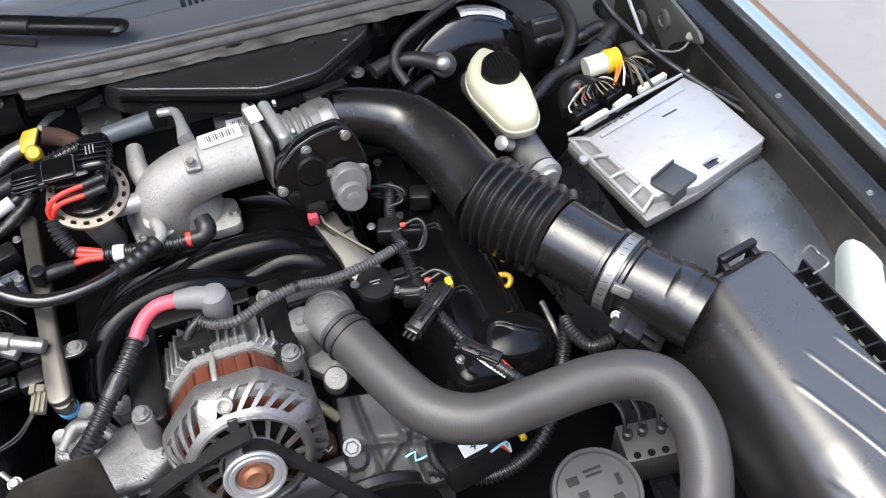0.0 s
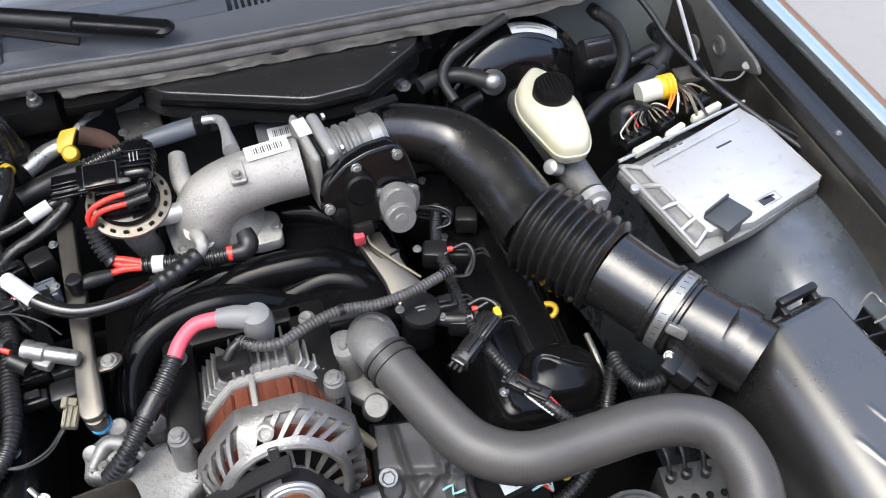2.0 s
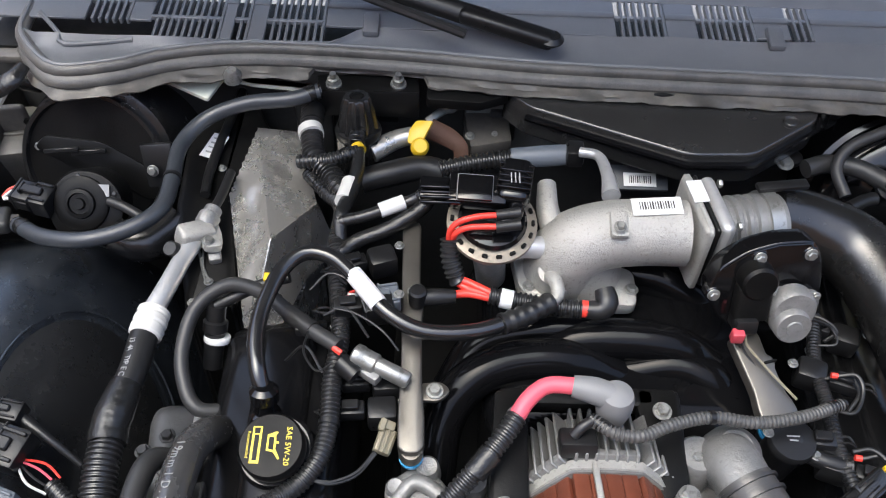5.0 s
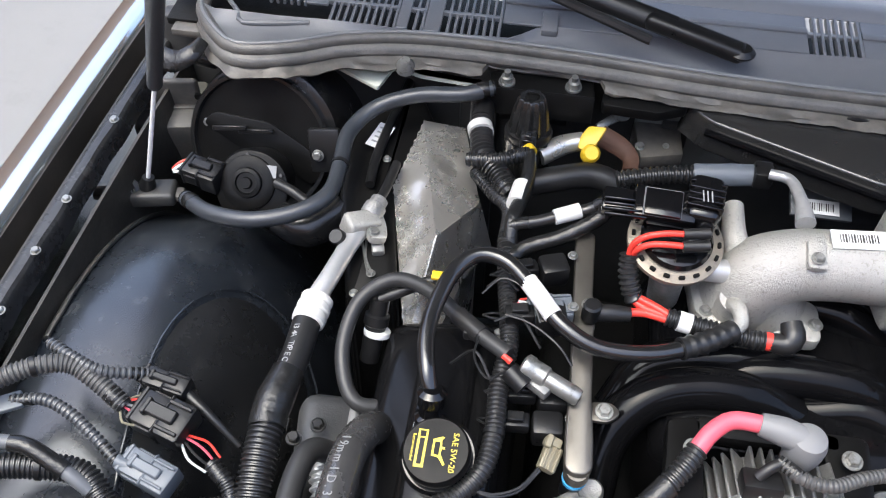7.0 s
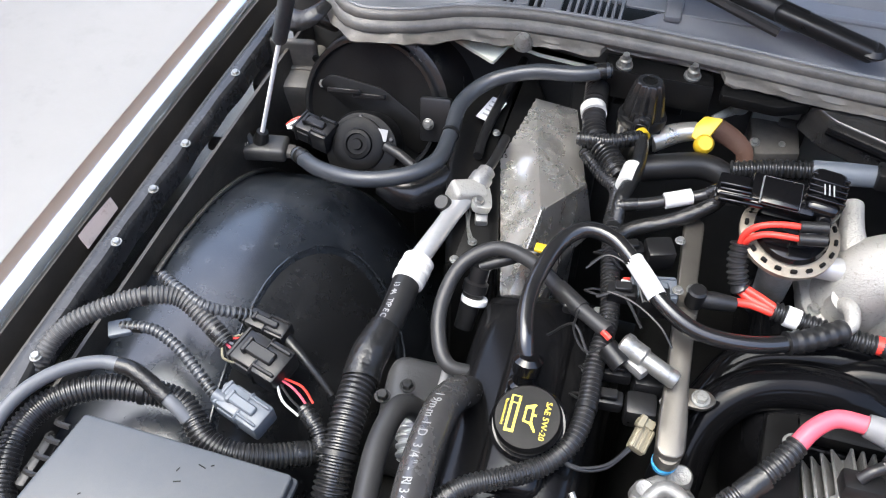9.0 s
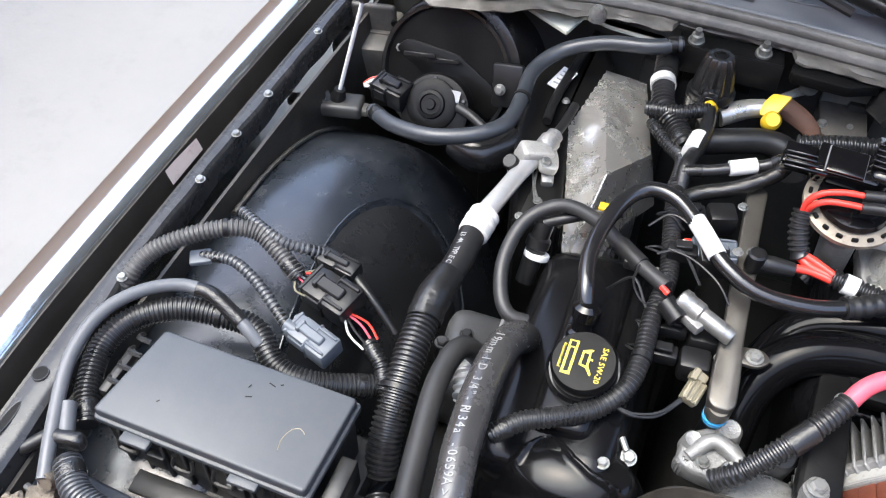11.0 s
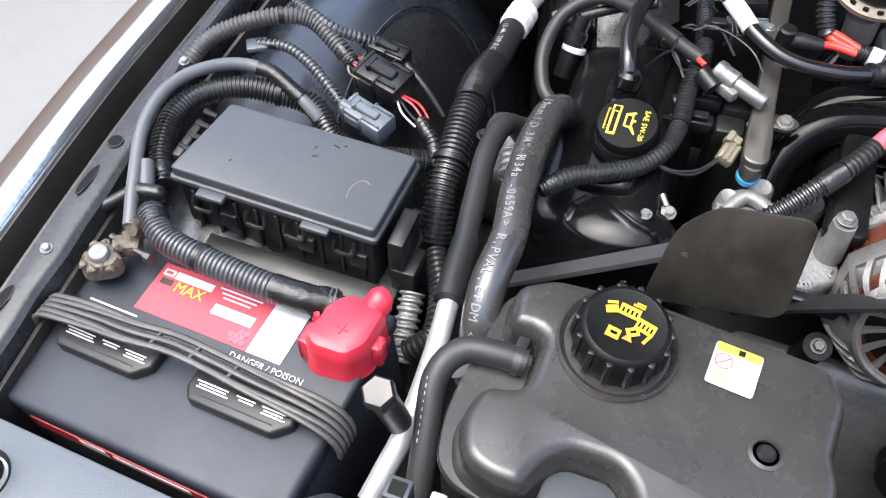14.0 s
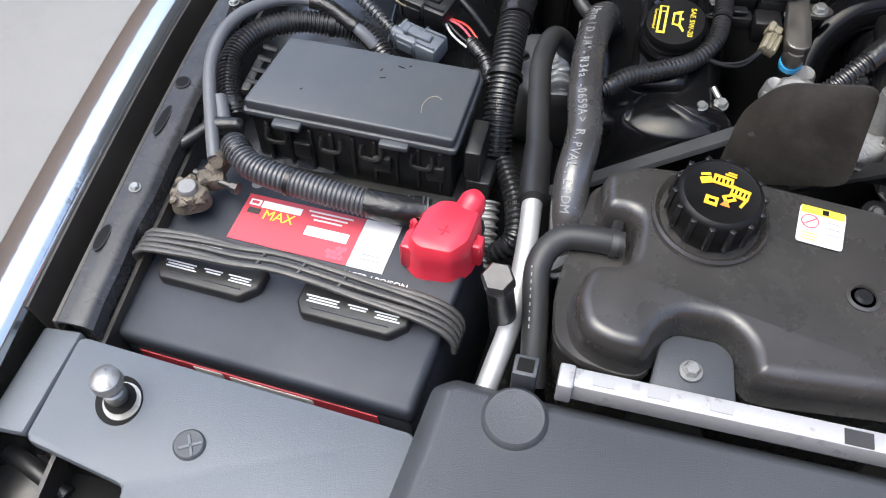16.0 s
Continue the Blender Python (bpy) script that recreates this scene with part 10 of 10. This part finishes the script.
def build_front_details():
    s = thing("belt_shield", (-0.245, 0.41, 0.85), "dark olive steel belt shield plate with rounded corners", "shield plate")
    a, b, c, d, e = (-0.278, 0.414, 0.959), (-0.199, 0.415, 0.972), (-0.197, 0.382, 0.880), (-0.314, 0.376, 0.858), (-0.304, 0.404, 0.930)
    A, B, C, D, E = (V(q) for q in (a, b, c, d, e))
    x = (B - A).normalized()
    nrm = (B - A).cross(D - A).normalized()
    if nrm.y > 0:
        nrm = -nrm
    y = nrm.cross(x)
    m = Matrix.Translation(A) @ Matrix((x, y, nrm)).transposed().to_4x4()
    inv = m.inverted()
    out = [tuple((inv @ q).to_2d()) for q in (A, B, C, D, E)]
    part("plate", prism(rounded(out, 0.016, 6), -0.003, 0.0, 0.001, 2, m=m), M_SHIELD, s)
    part("rivet", disc(0.003, 0.002, m @ inv @ at((-0.268, 0.378, 0.866)), 0.0005, 12), M_DARK, s)
    part("arm", box((0.06, 0.012, 0.016), Matrix.Translation(V((-0.162, 0.421, 0.860))), 0.003), M_PLASTIC, s)
    for q in ((-0.401, 0.388, 0.800), (-0.334, 0.418, 0.810), (-0.333, 0.419, 0.820), (-0.153, 0.401, 0.830)):
        k = thing("engine_bolt", q, "flanged hex bolt on the engine front", "bolt", "engine front bolts")
        hexbolt(k, q, (0, -0.4, 1), 0.007, "head", M_DKSTEEL)
        part("boss", lathe([(0.013, -0.06), (0.013, -0.001)], at(q, (0, -0.4, 1)), 20), M_DARK, k)
    l = thing("lower_pipes", (-0.523, 0.359, 0.780), "ribbed metal pipe fittings beside the battery", "pipe fitting")
    part("fitting", tube([(-0.516, 0.334, 0.820), (-0.513, 0.314, 0.810), (-0.507, 0.276, 0.790)], 0.011, 16, ribs=0.008, depth=0.003), M_CASTGREY, l)
    part("fitting", tube([(-0.483, 0.537, 0.820), (-0.475, 0.510, 0.815)], 0.011, 16, ribs=0.008, depth=0.003), M_ALU, l)
    part("fitting", tube([(-0.438, 0.256, 0.860), (-0.430, 0.253, 0.850)], 0.013, 16, ribs=0.008, depth=0.003), M_CASTGREY, l)
    part("line", tube([(-0.510, 0.379, 0.830), (-0.490, 0.340, 0.825), (-0.482, 0.298, 0.820), (-0.502, 0.284, 0.800)], 0.011, 12, ribs=0.006, depth=0.002), M_CONDUIT, l)
    i = thing("casting_bracket", (-0.5, 0.45, 0.40), "dull grey cast bracket between liner and engine", "bracket")
    part("casting", box((0.095, 0.11, 0.10), Matrix.Translation((-0.492, 0.605, 0.715)) @ pose(0, 0, 0, 0, 10, 8), 0.02, 3), M_CASTDARK, i)
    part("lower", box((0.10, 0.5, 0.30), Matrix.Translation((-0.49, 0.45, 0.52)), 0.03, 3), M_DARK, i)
    for q in ((-0.527, 0.584, 0.785), (-0.506, 0.603, 0.785)):
        hexbolt(i, q, (0, 0, 1), 0.008, material=M_DKSTEEL)
    part("pipe_end", tube([(-0.487, 0.557, 0.820), (-0.478, 0.535, 0.820), (-0.475, 0.516, 0.800)], 0.012, 14, ribs=0.008, depth=0.003), M_ALU, i)
    part("pipe", tube([(-0.463, 0.603, 0.830), (-0.462, 0.571, 0.830), (-0.469, 0.543, 0.820)], 0.006, 12, 0.006), M_GREYBOOT, i)
    r = thing("injector_line_fitting", (-0.459, 0.674, 0.860), "black quick-connect fitting with a white collar", "pipe fitting")
    part("body", lathe([(0.010, -0.04), (0.011, 0.0), (0.013, 0.002), (0.013, 0.012), (0.010, 0.014), (0.010, 0.03)], at((-0.459, 0.685, 0.860), (0.1, 0.5, 0.8)), 18), M_PLASTIC, r)
    part("collar", lathe([(0.0135, 0), (0.0140, 0.001), (0.0140, 0.005), (0.0135, 0.006)], at((-0.457, 0.679, 0.852), (0.1, 0.5, 0.8)), 20), M_WHITE, r)
    part("line", tube([(-0.457, 0.700, 0.885), (-0.436, 0.708, 0.892), (-0.410, 0.720, 0.898), (-0.382, 0.725, 0.905)], 0.006, 10, 0.006), M_RUBBER, r)
    part("yellow_flag", box((0.014, 0.010, 0.004), Matrix.Translation((-0.399, 0.716, 0.915)), 0.001), M_YELLOW, r)
    cl = thing("corner_lamp_wiring", (-0.825, -0.023, 0.800), "dark headlamp wiring and plug in the front corner", "wiring")
    part("plug", box((0.05, 0.04, 0.03), Matrix.Translation((-0.817, -0.026, 0.800)) @ pose(0, 0, 0, 0, 0, 30), 0.006), M_PLASTIC, cl)
    part("wire", tube([(-0.844, -0.007, 0.810), (-0.815, -0.017, 0.815), (-0.780, -0.030, 0.810)], 0.008, 10, 0.006), M_RUBBER, cl)


build_ground()
build_surroundings()
build_hood()
build_shell()
build_cowl()
wiper((-0.103, 1.037, 0.985), (-0.389, 1.107, 1.030))
strut((-0.775, 0.857, 0.838), (-0.733, 0.867, 0.990), (-0.635, 0.745, 1.200))
strut((0.621, 0.888, 0.850), (0.570, 0.917, 0.985), (0.490, 0.881, 1.130))
build_plenum_cover()
build_intake_tube()
build_air_box()
build_throttle()
build_throttle_surroundings()
build_manifold()
build_egr()
build_banks()
build_alternator()
build_radiator_hose()
build_battery()
build_fuse_box()
build_front_panels()
build_coolant_bottle()
build_blower()
build_driver_side()
build_harness()
build_connectors()
build_front_details()
build_tower()
